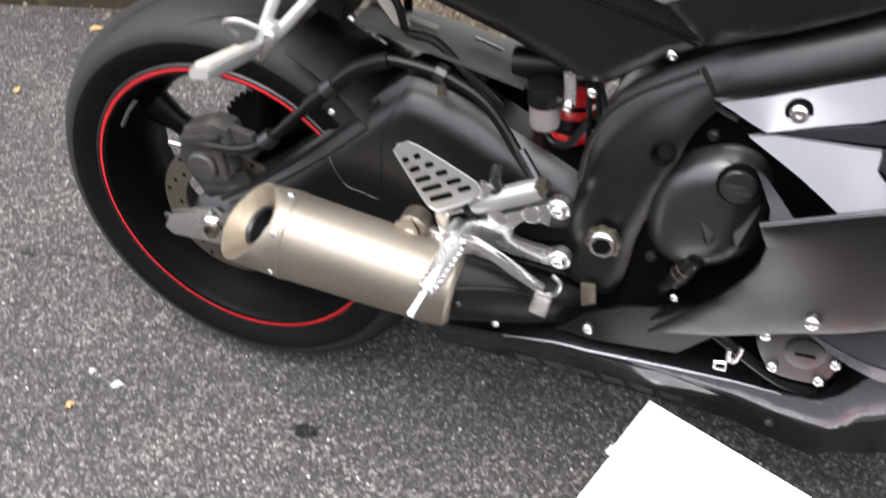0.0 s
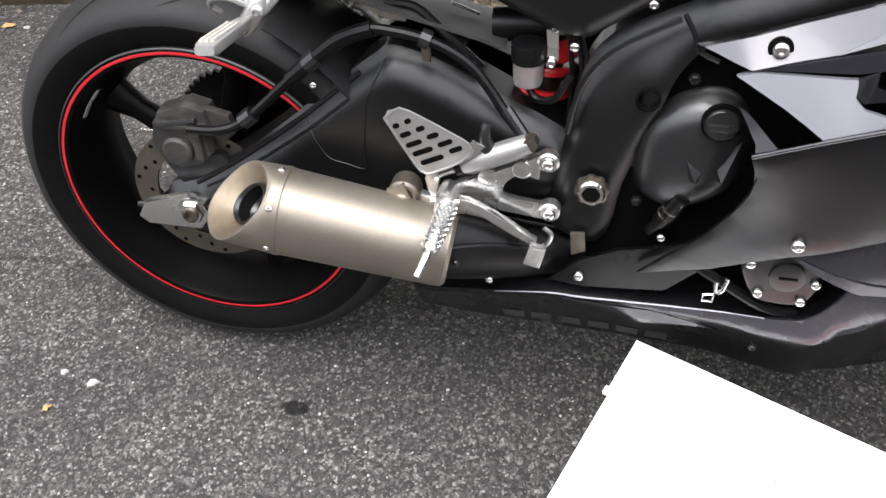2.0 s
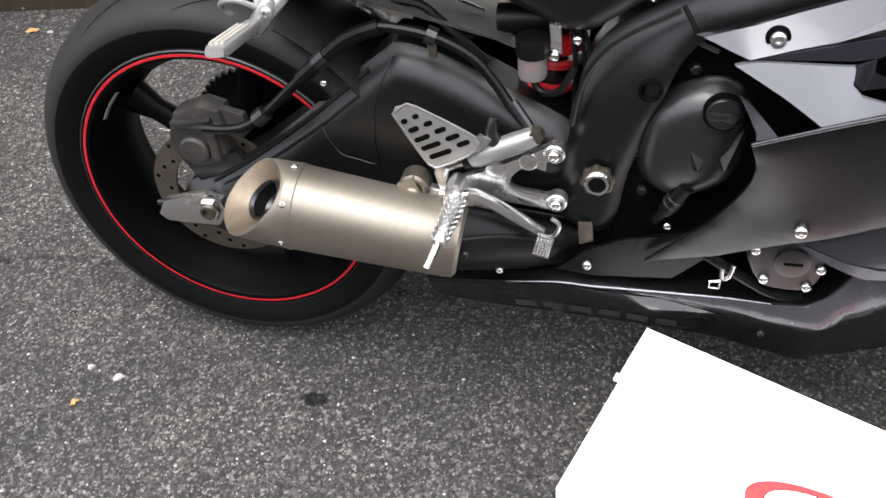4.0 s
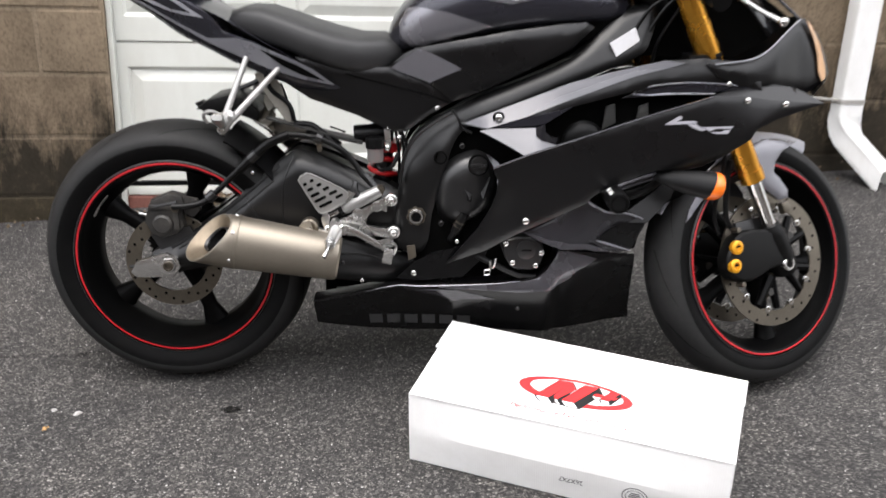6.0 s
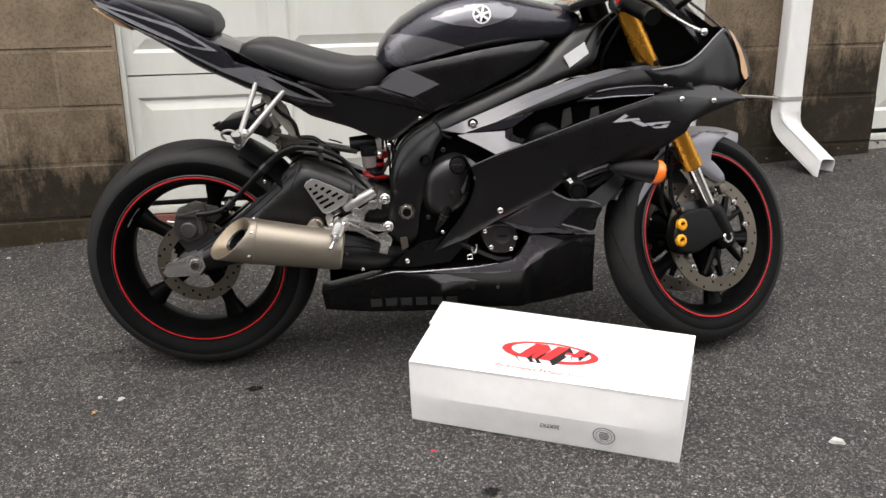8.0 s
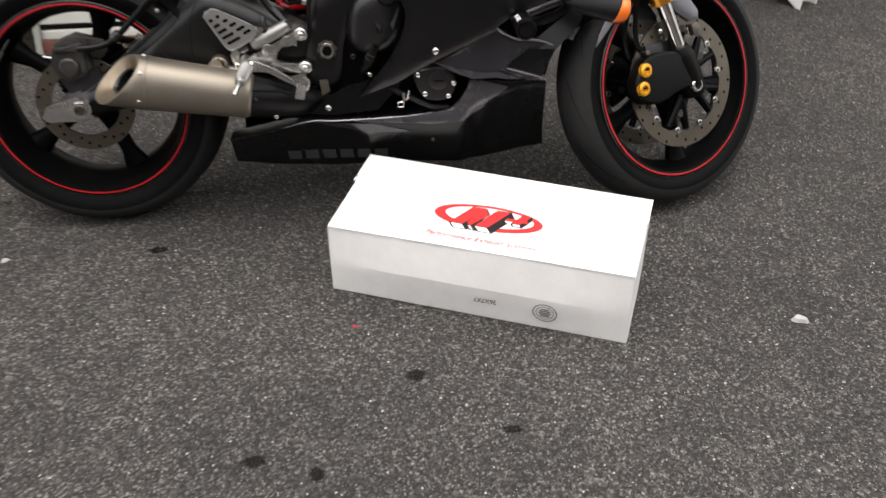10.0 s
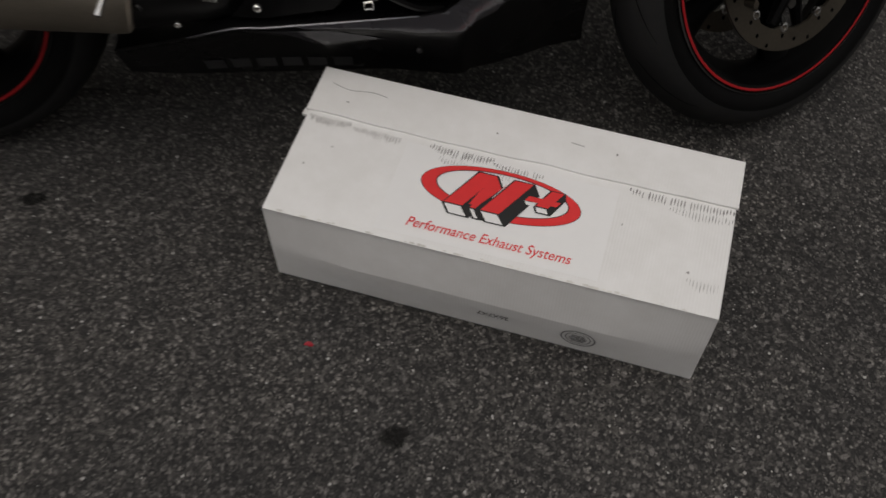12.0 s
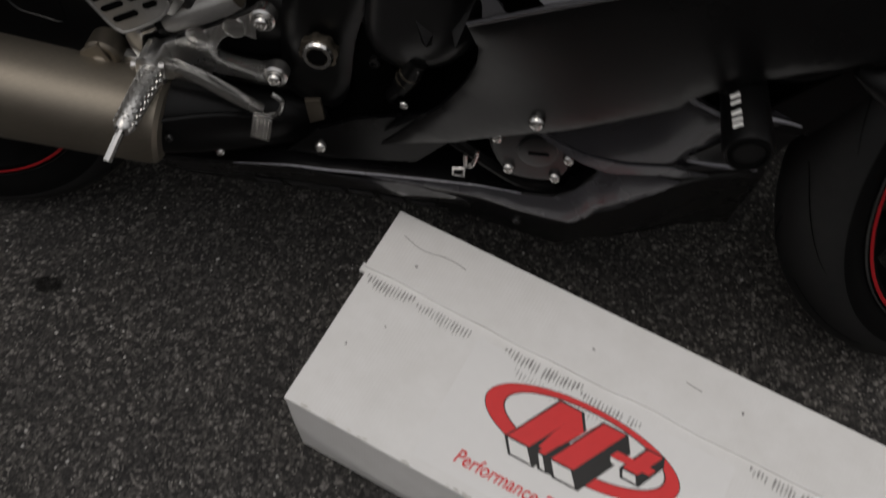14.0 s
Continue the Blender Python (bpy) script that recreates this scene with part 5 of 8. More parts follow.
# -- foot controls --
def rearset():
    plate = part("bracket", prism([(0.378, 0.40), (0.386, 0.414), (0.428, 0.435), (0.47, 0.456), (0.505, 0.475), (0.514, 0.48), (0.524, 0.470), (0.517, 0.454), (0.504, 0.452), (0.503, 0.438), (0.491, 0.442), (0.476, 0.441), (0.463, 0.431), (0.457, 0.417), (0.463, 0.406), (0.504, 0.400), (0.516, 0.404), (0.527, 0.393), (0.52, 0.379), (0.507, 0.379), (0.452, 0.386), (0.408, 0.396), (0.388, 0.388)], -0.152, -0.138, 0.003, 2), ALLOY, bike, "polished alloy footrest bracket")
    for x, z in ((0.513, 0.466), (0.517, 0.392)):
        part("boss", moved(lathe([(0.0135, 0.01), (0.0135, -0.004), (0.011, -0.006), (0, -0.006)], 24), Matrix.Translation((x, -0.150, z))), ALLOY, plate)
        screw(x, -0.156, z, bike, 0.0085)
    for x, z, r in ((0.439, 0.436, 0.012), (0.481, 0.452, 0.012)):
        part("boss", moved(lathe([(r, 0.004), (r, -0.003), (r * 0.8, -0.004), (0, -0.004)], 24), Matrix.Translation((x, -0.151, z))), ALLOY, plate)
    # heel guard; its slots are near-black plates, their shade put into the colour
    outline = [(0.312, 0.52), (0.326, 0.533), (0.342, 0.533), (0.406, 0.500), (0.415, 0.492), (0.418, 0.485), (0.405, 0.467), (0.367, 0.446), (0.357, 0.447), (0.347, 0.457)]
    guard = part("heel_guard", prism(outline, -0.158, -0.155, 0.001, 2), GUARD_ALLOY, bike, "slotted alloy heel guard")
    guard.matrix_basis = Matrix.Translation((0.002, -0.003, -0.006))
    rim = [(x, -0.158, z) for x, z in outline]
    part("heel_guard_edge", tube([*rim, rim[0]], 0.0017, 6, 2), GUARD_ALLOY, guard)
    for x, z, ln in ((0.326, 0.511, 0.002), (0.341, 0.519, 0.002), (0.337, 0.500, 0.008), (0.356, 0.510, 0.005), (0.347, 0.488, 0.015), (0.371, 0.5015, 0.009), (0.3575, 0.4775, 0.021), (0.386, 0.4925, 0.013), (0.369, 0.4665, 0.025), (0.399, 0.4845, 0.011)):
        turn = math.atan2(0.42, 0.9)
        stadium = []
        for k in range(16):
            a = 2 * math.pi * k / 16
            u, v = 0.0034 * math.cos(a) + math.copysign(ln / 2, math.cos(a)), 0.0034 * math.sin(a)
            stadium.append((x + u * math.cos(turn) - v * math.sin(turn), z + u * math.sin(turn) + v * math.cos(turn)))
        bm = prism(stadium, -0.1592, -0.1575, 0)
        part("slot", bm, SOOT_SHADE_BLACK, guard, smooth=0)
    part("guard_stay", prism([(0.40, 0.47), (0.42, 0.488), (0.436, 0.482), (0.42, 0.46)], -0.155, -0.150, 0.001), ALLOY, bike)
    # master cylinder
    cyl = part("master_cylinder", tube([(0.404, -0.145, 0.444), (0.415, -0.145, 0.4495), (0.47, -0.145, 0.476), (0.489, -0.145, 0.486)], (0.0105, 0.0145, 0.0145, 0.0125), 16, 1), GUARD_ALLOY, bike, "cast alloy brake cylinder")
    part("cylinder_boot", tube([(0.399, -0.145, 0.441), (0.407, -0.145, 0.4455)], 0.0125, 14, 1), PLASTIC, cyl)
    part("cylinder_inlet", tube([(0.441, -0.145, 0.465), (0.434, -0.145, 0.488), (0.436, -0.14, 0.505)], (0.011, 0.008, 0.006), 12, 2), CAST, cyl)
    part("push_rod", tube([(0.37, -0.147, 0.427), (0.402, -0.146, 0.442)], 0.005, 10, 1), CHROME, bike)
    part("clevis", prism([(0.358, 0.425), (0.366, 0.434), (0.378, 0.431), (0.374, 0.41), (0.378, 0.395), (0.366, 0.398)], -0.153, -0.14, 0.002, 2), ALLOY, bike)
    part("banjo_bolt", moved(lathe([(0.010, 0.01), (0.010, -0.005), (0.0, -0.006)], 6), Matrix.Translation((0.490, -0.15, 0.489))), STEEL, bike, smooth=20)
    # brake pedal
    part("brake_pedal", prism([(0.385, 0.410), (0.402, 0.416), (0.418, 0.415), (0.440, 0.405), (0.475, 0.383), (0.505, 0.362), (0.502, 0.353), (0.470, 0.371), (0.437, 0.391), (0.414, 0.394), (0.395, 0.393)], -0.178, -0.166, 0.0025), ALLOY, bike, "polished alloy brake pedal")
    tilt = Matrix.Translation((0.504, 0, 0.352)) @ Matrix.Rotation(radians(14), 4, "Y") @ Matrix.Translation((-0.504, 0, -0.352))
    toe = moved(slab(0.022, 0.008, 0.034, 0.002, at=(0.4945, -0.192, 0.332)), tilt)
    part("toe_piece", toe, ALLOY, bike, "knurled toe piece")
    studs = []
    for i in range(5):
        for j in range(7):
            studs.append(moved(lathe([(0.0021, 0.001), (0.0009, -0.0014), (0, -0.0014)], 4), Matrix.Translation((0.4972 + i * 0.0041, -0.192, 0.3362 + j * 0.0043))))
    part("knurling", moved(join(*studs), tilt), CHROME, bike, smooth=0)
    part("return_spring", tube([(0.512, -0.16, 0.372), (0.522, -0.16, 0.362), (0.516, -0.16, 0.345), (0.50, -0.16, 0.338)], 0.003, 8), ALLOY, bike)
    # footrest, folded straight out at the rider's side
    a, b = Vector((0.395, -0.180, 0.409)), Vector((0.386, -0.263, 0.398))
    way = (b - a).normalized()
    part("footrest", tube([a, a.lerp(b, 0.08), a.lerp(b, 0.94), b], (0.010, 0.0125, 0.0105, 0.008), 14, 1), ALLOY, bike, "knurled alloy footrest")
    knurl = []
    side = way.orthogonal().normalized()
    other = way.cross(side)
    for i in range(15):
        for j in range(12):
            q = 2 * math.pi * (j + 0.5 * (i % 2)) / 12
            rr = 0.0125 - 0.002 * i / 15
            p = a.lerp(b, 0.1 + 0.8 * i / 14) + (side * math.cos(q) + other * math.sin(q)) * rr
            d = (side * math.cos(q) + other * math.sin(q))
            rot = Vector((0, -1, 0)).rotation_difference(d).to_matrix().to_4x4()
            knurl.append(moved(lathe([(0.0024, 0.001), (0.001, -0.0011), (0, -0.0011)], 4), Matrix.Translation(p) @ rot))
    part("knurling", join(*knurl), ALLOY, bike, smooth=0)
    part("feeler_rod", tube([b, b + way * 0.006, b + Vector((-0.009, -0.027, -0.017))], 0.0048, 10, 1), CHROME, bike, "steel feeler rod")
    part("footrest_joint", prism([(0.376, 0.385), (0.378, 0.418), (0.39, 0.428), (0.402, 0.418), (0.404, 0.39), (0.39, 0.378)], -0.186, -0.150, 0.003, 2), ALLOY, bike)
    part("pivot_pin", tube([(0.372, -0.178, 0.411), (0.408, -0.178, 0.413)], 0.006, 10, 1), CHROME, bike)
    # passenger hanger: two stays and a broad flat peg folded out
    for p, q in (((0.214, -0.122, 0.772), (0.170, -0.172, 0.655)), ((0.286, -0.122, 0.754), (0.184, -0.174, 0.649))):
        both("hanger_stay", tube([p, q], (0.0065, 0.0073), 12, 1), GUARD_ALLOY, bike, "silver pillion hanger")
    both("hanger_joint", tube([(0.158, -0.172, 0.622), (0.168, -0.174, 0.636), (0.180, -0.174, 0.654), (0.186, -0.172, 0.666)], (0.009, 0.0118, 0.0122, 0.008), 14, 2), GUARD_ALLOY, bike)
    screw(0.186, -0.187, 0.656, bike, 0.0085, GUARD_ALLOY)
    screw(0.164, -0.188, 0.633, bike, 0.0075, CHROME)
    root, tip = Vector((0.166, -0.182, 0.638)), Vector((0.189, -0.330, 0.679))
    way = (tip - root).normalized()
    flat = way.cross(Vector((0, 0, 1))).normalized()
    thick = flat.cross(way)
    rings = []
    for f, w, h in ((0.0, 0.006, 0.006), (0.06, 0.0085, 0.0072), (0.5, 0.0102, 0.0076), (0.93, 0.0122, 0.0072), (1.0, 0.010, 0.005)):
        c = root.lerp(tip, f)
        rings.append([c + flat * (w * math.copysign(abs(math.cos(a)) ** 0.5, math.cos(a))) + thick * (h * math.copysign(abs(math.sin(a)) ** 0.5, math.sin(a))) for a in (2 * math.pi * (k + 0.5) / 16 for k in range(16))])
    peg = part("pillion_peg", loft(rings), GUARD_ALLOY, bike, "flat alloy pillion footrest with ribbed rubber")
    for k in range(3):
        side = (k - 1) * 0.0058
        ends = [root.lerp(tip, f) + flat * side + thick * 0.0078 for f in (0.30, 0.94)]
        part("peg_rib", tube(ends, 0.0022, 6, 1), PALE_METAL, peg)
    part("peg_hook", tube([(0.168, -0.176, 0.656), (0.150, -0.186, 0.668), (0.133, -0.188, 0.666), (0.127, -0.180, 0.654), (0.133, -0.171, 0.643)], 0.0035, 8, 3), GUARD_ALLOY, bike)


rearset()


# -- frame and engine --
def frame_and_engine():
    spar = [(0.52, 0.352), (0.516, 0.394), (0.529, 0.489), (0.542, 0.561), (0.576, 0.613), (0.647, 0.656), (0.70, 0.684), (0.78, 0.715), (0.901, 0.765), (0.98, 0.83), (1.023, 0.863), (1.085, 0.868), (1.07, 0.80), (1.038, 0.765), (0.901, 0.712), (0.775, 0.660), (0.70, 0.632), (0.668, 0.612), (0.645, 0.575), (0.629, 0.514), (0.603, 0.434), (0.592, 0.366), (0.57, 0.338)]
    form = spread([(0.55, 0.4, -0.134), (0.545, 0.52, -0.128), (0.555, 0.585, -0.103), (0.60, 0.632, -0.104), (0.66, 0.658, -0.118), (0.62, 0.58, -0.140), (0.7, 0.645, -0.143), (0.8, 0.69, -0.142), (0.9, 0.74, -0.132), (1.0, 0.8, -0.115), (1.07, 0.85, -0.095), (0.6, 0.4, -0.140), (0.62, 0.5, -0.142)])
    form = rolled([(p.x, p.z) for p in curve([(x, 0, z) for x, z in spar], 3, True)], form, 0.021, 0.008)
    spar_part = both("frame_spar", panel(spar, form, 0.035, 0.0075, 3), FRAME_BLACK, bike, "satin black frame spar")
    both("frame_seam", tube([(0.648, -0.145, 0.662), (0.661, -0.147, 0.640), (0.668, -0.147, 0.622), (0.69, -0.148, 0.612)], 0.003, 8), FRAME_BLACK, spar_part)
    both("frame_edge", tube([(0.532, -0.136, 0.50), (0.545, -0.138, 0.563), (0.578, -0.14, 0.612), (0.645, -0.142, 0.655)], 0.004, 8), FRAME_BLACK, spar_part)
    # hole and pivot, with the dark of both openings put into the colour
    part("frame_plug", moved(lathe([(0.0145, 0.004), (0.0145, -0.001), (0.012, -0.002), (0.0105, 0.006), (0, 0.006)], 24), Matrix.Translation((0.621, -0.147, 0.558))), SOOT_SHADE_BLACK, bike)
    notched = []
    for k in range(48):
        a = 2 * math.pi * k / 48
        r = 0.0195 if (k // 3) % 2 else 0.0215
        notched.append((0.567 + r * math.cos(a), 0.428 + r * math.sin(a)))
    part("pivot_collar", prism(notched, -0.152, -0.142, 0.002), STEEL, bike, "notched steel pivot collar")
    part("pivot_nut", moved(lathe([(0.017, 0.008), (0.017, -0.004), (0.015, -0.007), (0.0115, -0.007), (0.0105, 0.003), (0, 0.003)], 24), Matrix.Translation((0.567, -0.151, 0.428))), CHROME, bike)
    part("pivot_hole", moved(lathe([(0.0112, 0.0), (0, 0.0)], 6), Matrix.Translation((0.567, -0.1572, 0.428))), SOOT_SHADE_BLACK, bike, smooth=0)
    part("lower_lug", prism([(0.545, 0.36), (0.563, 0.362), (0.566, 0.334), (0.548, 0.326)], -0.152, -0.146, 0.001), STEEL, bike)
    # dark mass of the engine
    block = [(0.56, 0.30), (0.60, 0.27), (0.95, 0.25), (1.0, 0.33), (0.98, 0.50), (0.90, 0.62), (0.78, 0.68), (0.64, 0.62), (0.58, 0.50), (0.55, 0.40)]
    part("engine_block", prism(block, -0.125, 0.125, 0.015, 2, 3), ENGINE_GAP_DARK, bike, "dark engine castings")
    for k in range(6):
        part("cooling_fin", slab(0.2, 0.30, 0.006, 0.002, at=(0.79, -0.15, 0.38 + k * 0.025)), ENGINE_GAP_DARK, bike)
    part("radiator", moved(slab(0.03, 0.34, 0.3, 0.006), Matrix.Translation((1.02, -0.17, 0.36)) @ Matrix.Rotation(radians(14), 4, "Y")), ENGINE_GAP_DARK, bike)
    # backing of the recess, its shade put into the colour
    part("recess_backing", prism([(0.594, 0.433), (0.60, 0.496), (0.621, 0.546), (0.655, 0.582), (0.69, 0.60), (0.74, 0.59), (0.76, 0.50), (0.756, 0.46), (0.69, 0.36), (0.62, 0.35), (0.597, 0.375)], -0.118, -0.10, 0.006, 2), ENGINE_GAP_DARK, bike)
    # clutch cover: a low dome
    edge = curve([(0.614, 0, 0.43), (0.611, 0, 0.48), (0.622, 0, 0.528), (0.655, 0, 0.560), (0.70, 0, 0.572), (0.732, 0, 0.55), (0.742, 0, 0.49), (0.732, 0, 0.44), (0.695, 0, 0.410), (0.648, 0, 0.402)], 4, True)
    mid = Vector((0.678, 0, 0.487))
    rings = [[Vector((mid.x + (p.x - mid.x) * f, y, mid.z + (p.z - mid.z) * f)) for p in edge] for f, y in ((0.99, -0.112), (0.99, -0.124), (0.955, -0.128), (0.92, -0.133), (0.87, -0.143), (0.77, -0.153), (0.58, -0.160), (0.3, -0.163), (0.05, -0.164))]
    cover = part("clutch_cover", loft(rings), CAST, bike, "dark cast clutch cover", 60)
    cap = link("oil_cap", moved(lathe([(0.0195, 0.01), (0.0195, -0.006), (0.018, -0.008), (0.015, -0.0085), (0, -0.0085)], 32), Matrix.Translation((0.703, -0.160, 0.544))), CAST, cover, 40, "round slotted oil filler cap")
    link("cap_grip", slab(0.034, 0.007, 0.008, 0.002, at=(0.686, -0.1755, 0.5405)), CAST, cap)
    link("cap_gap", moved(lathe([(0.0225, 0.004), (0.0225, -0.0035), (0.0198, -0.0035)], 32), Matrix.Translation((0.703, -0.160, 0.544))), SOOT_SHADE_BLACK, cover, 40)
    for pts, tip in (([(0.664, 0.522), (0.694, 0.496), (0.691, 0.472), (0.675, 0.475)], (0.685, 0.482)), ([(0.731, 0.532), (0.706, 0.498), (0.710, 0.476), (0.730, 0.486)], (0.714, 0.485)), ([(0.668, 0.448), (0.682, 0.447), (0.678, 0.437), (0.670, 0.438)], (0.675, 0.440))):
        bm = bmesh.new()
        base = [bm.verts.new((x - 0.001, -0.155, z - 0.012)) for x, z in pts]
        crest = bm.verts.new((tip[0] - 0.001, -0.176 if tip[1] > 0.46 else -0.167, tip[1] - 0.012))
        for k in range(4):
            bm.faces.new((base[k], base[(k + 1) % 4], crest))
        bm.faces.new(base)
        link("raised_mark", bm, CAST, cover, 0)
    for x, z in ((0.618, 0.538), (0.669, 0.587), (0.612, 0.472), (0.622, 0.413)):
        part("cover_bolt", moved(lathe([(0.0065, 0.01), (0.0065, -0.006), (0.004, -0.007), (0.0035, -0.003), (0, -0.003)], 6), Matrix.Translation((x, -0.126, z - 0.008))), CAST, bike, smooth=20)
    sens = part("sensor", tube([(0.652, -0.148, 0.390), (0.660, -0.152, 0.406), (0.674, -0.156, 0.436)], (0.010, 0.0115, 0.0105), 14, 1), PLASTIC, bike, "black sensor with steel rings")
    for f in (0.35, 0.55):
        c = Vector((0.652, -0.148, 0.390)).lerp(Vector((0.674, -0.156, 0.436)), f)
        d = Vector((0.022, -0.008, 0.046)).normalized() * 0.0012
        link("ring", tube([c - d, c + d], 0.0126, 14, 1), STEEL, sens)
    part("sensor_lead", tube([(0.652, -0.148, 0.390), (0.642, -0.145, 0.374), (0.65, -0.135, 0.358)], 0.007, 8), PLASTIC, bike)
    screw(0.657, -0.152, 0.370, bike, 0.006)
    # generator cover above the belly pan
    gen = [(0.752, 0.372), (0.775, 0.388), (0.815, 0.39), (0.842, 0.372), (0.845, 0.345), (0.832, 0.318), (0.80, 0.314), (0.772, 0.324)]
    gc = part("generator_cover", prism(gen, -0.192, -0.12, 0.008, 3, 3), CAST, bike, "dark round generator cover")
    link("cover_cap", moved(lathe([(0.021, 0.004), (0.021, -0.003), (0.018, -0.004), (0, -0.004)], 28), Matrix.Translation((0.806, -0.193, 0.362))), CAST, gc)
    link("cap_slot", slab(0.022, 0.002, 0.0035, 0.0005, at=(0.796, -0.1982, 0.36)), SOOT_SHADE_BLACK, gc)
    for x, z in ((0.777, 0.333), (0.828, 0.326), (0.762, 0.377), (0.84, 0.355)):
        screw(x, -0.193, z, bike, 0.0068)
    part("lead_clip", tube([(0.742, -0.18, 0.338), (0.738, -0.184, 0.322), (0.730, -0.184, 0.318), (0.729, -0.182, 0.333)], 0.0028, 8, 2), ALLOY, bike)
    part("lead_clip", tube([(0.728, -0.184, 0.314), (0.716, -0.184, 0.312), (0.716, -0.184, 0.302), (0.728, -0.184, 0.302), (0.728, -0.184, 0.314)], 0.0018, 6, 1), ALLOY, bike)
    part("hose_low", tube([(0.69, -0.15, 0.34), (0.73, -0.165, 0.325), (0.79, -0.18, 0.30), (0.83, -0.18, 0.296)], 0.007, 8), PLASTIC, bike)


frame_and_engine()


# -- bodywork --
SIDE = spread([(0.65, 0.335, -0.179), (0.75, 0.45, -0.217), (0.73, 0.556, -0.245), (0.8, 0.43, -0.227), (0.9, 0.5, -0.238), (0.82, 0.588, -0.246), (0.92, 0.615, -0.242), (1.0, 0.47, -0.230), (1.05, 0.55, -0.236), (1.03, 0.645, -0.233),
               (1.15, 0.57, -0.226), (1.2, 0.65, -0.216), (1.28, 0.70, -0.198), (1.3, 0.65, -0.212), (1.4, 0.68, -0.205)])


def bodywork():
    main = [(0.6331, 0.3254), (0.6686, 0.3714), (0.7019, 0.4163), (0.7257, 0.46), (0.7379, 0.4966), (0.7402, 0.5239), (0.7285, 0.5556), (0.7998, 0.5826), (0.8478, 0.5977), (0.9364, 0.6247), (1.0063, 0.6463), (1.077, 0.6663), (1.1479, 0.6844), (1.1845, 0.6945), (1.2429, 0.6944), (1.3078, 0.6851), (1.4174, 0.6769), (1.3653, 0.6609), (1.3222, 0.6469), (1.2794, 0.6268), (1.2649, 0.6025), (1.216, 0.5654), (1.1744, 0.5448), (1.103, 0.5317), (1.0718, 0.5466), (1.0078, 0.5248), (0.957, 0.5022), (0.9355, 0.4867), (0.9289, 0.4764), (0.8631, 0.4457), (0.7964, 0.4128), (0.7155, 0.3596)]

    def tucked(x, z):
        # below a crease the front of the lower edge turns under
        under = (0.544 + 0.338 * (x - 1.078) - z) / 1.056 if x > 1.06 else 0.0
        return SIDE(x, z) + 0.9 * max(0.0, under)
    side_fairing = both("side_fairing", panel(main, rolled(main, tucked, 0.010, 0.0025), 0.005, 0.012), SATIN, bike, "satin black side fairing", 40)
    # the top of the fairing's point turns in and faces the sky
    crest = [(1.1846, 0.6944), (1.2207, 0.7049), (1.2577, 0.7125), (1.3081, 0.7153), (1.3641, 0.7063), (1.4069, 0.686), (1.4174, 0.6769), (1.3078, 0.6851), (1.2429, 0.6944)]

    def inward(x, z):
        fold = float(np.interp(x, (1.188, 1.244, 1.308, 1.417), (0.693, 0.694, 0.685, 0.677)))
        return SIDE(x, z) + 0.0025 + 1.25 * max(0.0, z - fold)
    both("fairing_crest", panel(crest, inward, 0.004, 0.012), SATIN, side_fairing, "", 40)
    # lip in a lighter grey than the fairing: its highlight is painted
    both("fairing_lip", tube([(x, SIDE(x, z) + 0.0015, z) for x, z in ((0.7295, 0.5556), (0.7998, 0.5826), (0.8478, 0.5977), (0.9364, 0.6247), (1.0063, 0.6463), (1.077, 0.6663), (1.1479, 0.6844), (1.1845, 0.6945))], 0.0021, 8), GREY_PAINT, side_fairing)
    screw(0.800, SIDE(0.800, 0.438) - 0.001, 0.438, side_fairing, 0.0085)
    screw(1.257, SIDE(1.257, 0.685) - 0.001, 0.685, side_fairing, 0.0075)
    screw(1.336, SIDE(1.336, 0.677) - 0.001, 0.677, side_fairing, 0.0075)
    # plain slanted strokes of the maker's mark
    for pts in ([(1.0814, 0.6409), (1.1131, 0.6581), (1.1207, 0.6538), (1.1062, 0.6466), (1.1463, 0.6469), (1.1518, 0.6417), (1.0982, 0.6403)],
                [(1.1286, 0.6404), (1.1476, 0.6398), (1.1711, 0.627), (1.1575, 0.6259), (1.1393, 0.634)],
                [(1.1625, 0.6333), (1.2279, 0.6341), (1.2228, 0.6291), (1.1908, 0.6296), (1.1763, 0.6249)],
                [(1.1784, 0.6233), (1.189, 0.6191), (1.2158, 0.6191), (1.2228, 0.6266), (1.2095, 0.6268), (1.2034, 0.6228)]):
        both("fairing_mark", panel(pts, SIDE, 0.001, 0.02, 0, 0.0016), PALE_PAINT, side_fairing, "pale slanted graphic")
    # belly pan: a rounded shoulder under the crease, a scooped flash, then the side falls inward
    cx = (0.33, 0.392, 0.45, 0.521, 0.566, 0.612, 0.677, 0.743, 0.794, 0.832, 0.851, 0.867, 0.876, 0.896, 0.96, 1.05)
    cz = (0.226, 0.243, 0.257, 0.275, 0.272, 0.272, 0.273, 0.277, 0.287, 0.298, 0.315, 0.340, 0.363, 0.364, 0.352, 0.342)
    cy = (-0.135, -0.15, -0.160, -0.171, -0.169, -0.168, -0.168, -0.172, -0.186, -0.195, -0.199, -0.201, -0.203, -0.203, -0.19, -0.165)

    def pan(x, z):
        d = max(0.0, float(np.interp(x, cx, cz)) - z)
        wide = float(np.interp(x, (0.5, 0.6, 0.64, 0.703, 0.767, 0.832, 0.87, 0.909, 0.947, 1.0), (0.002, 0.003, 0.006, 0.011, 0.019, 0.03, 0.06, 0.046, 0.024, 0.01)))
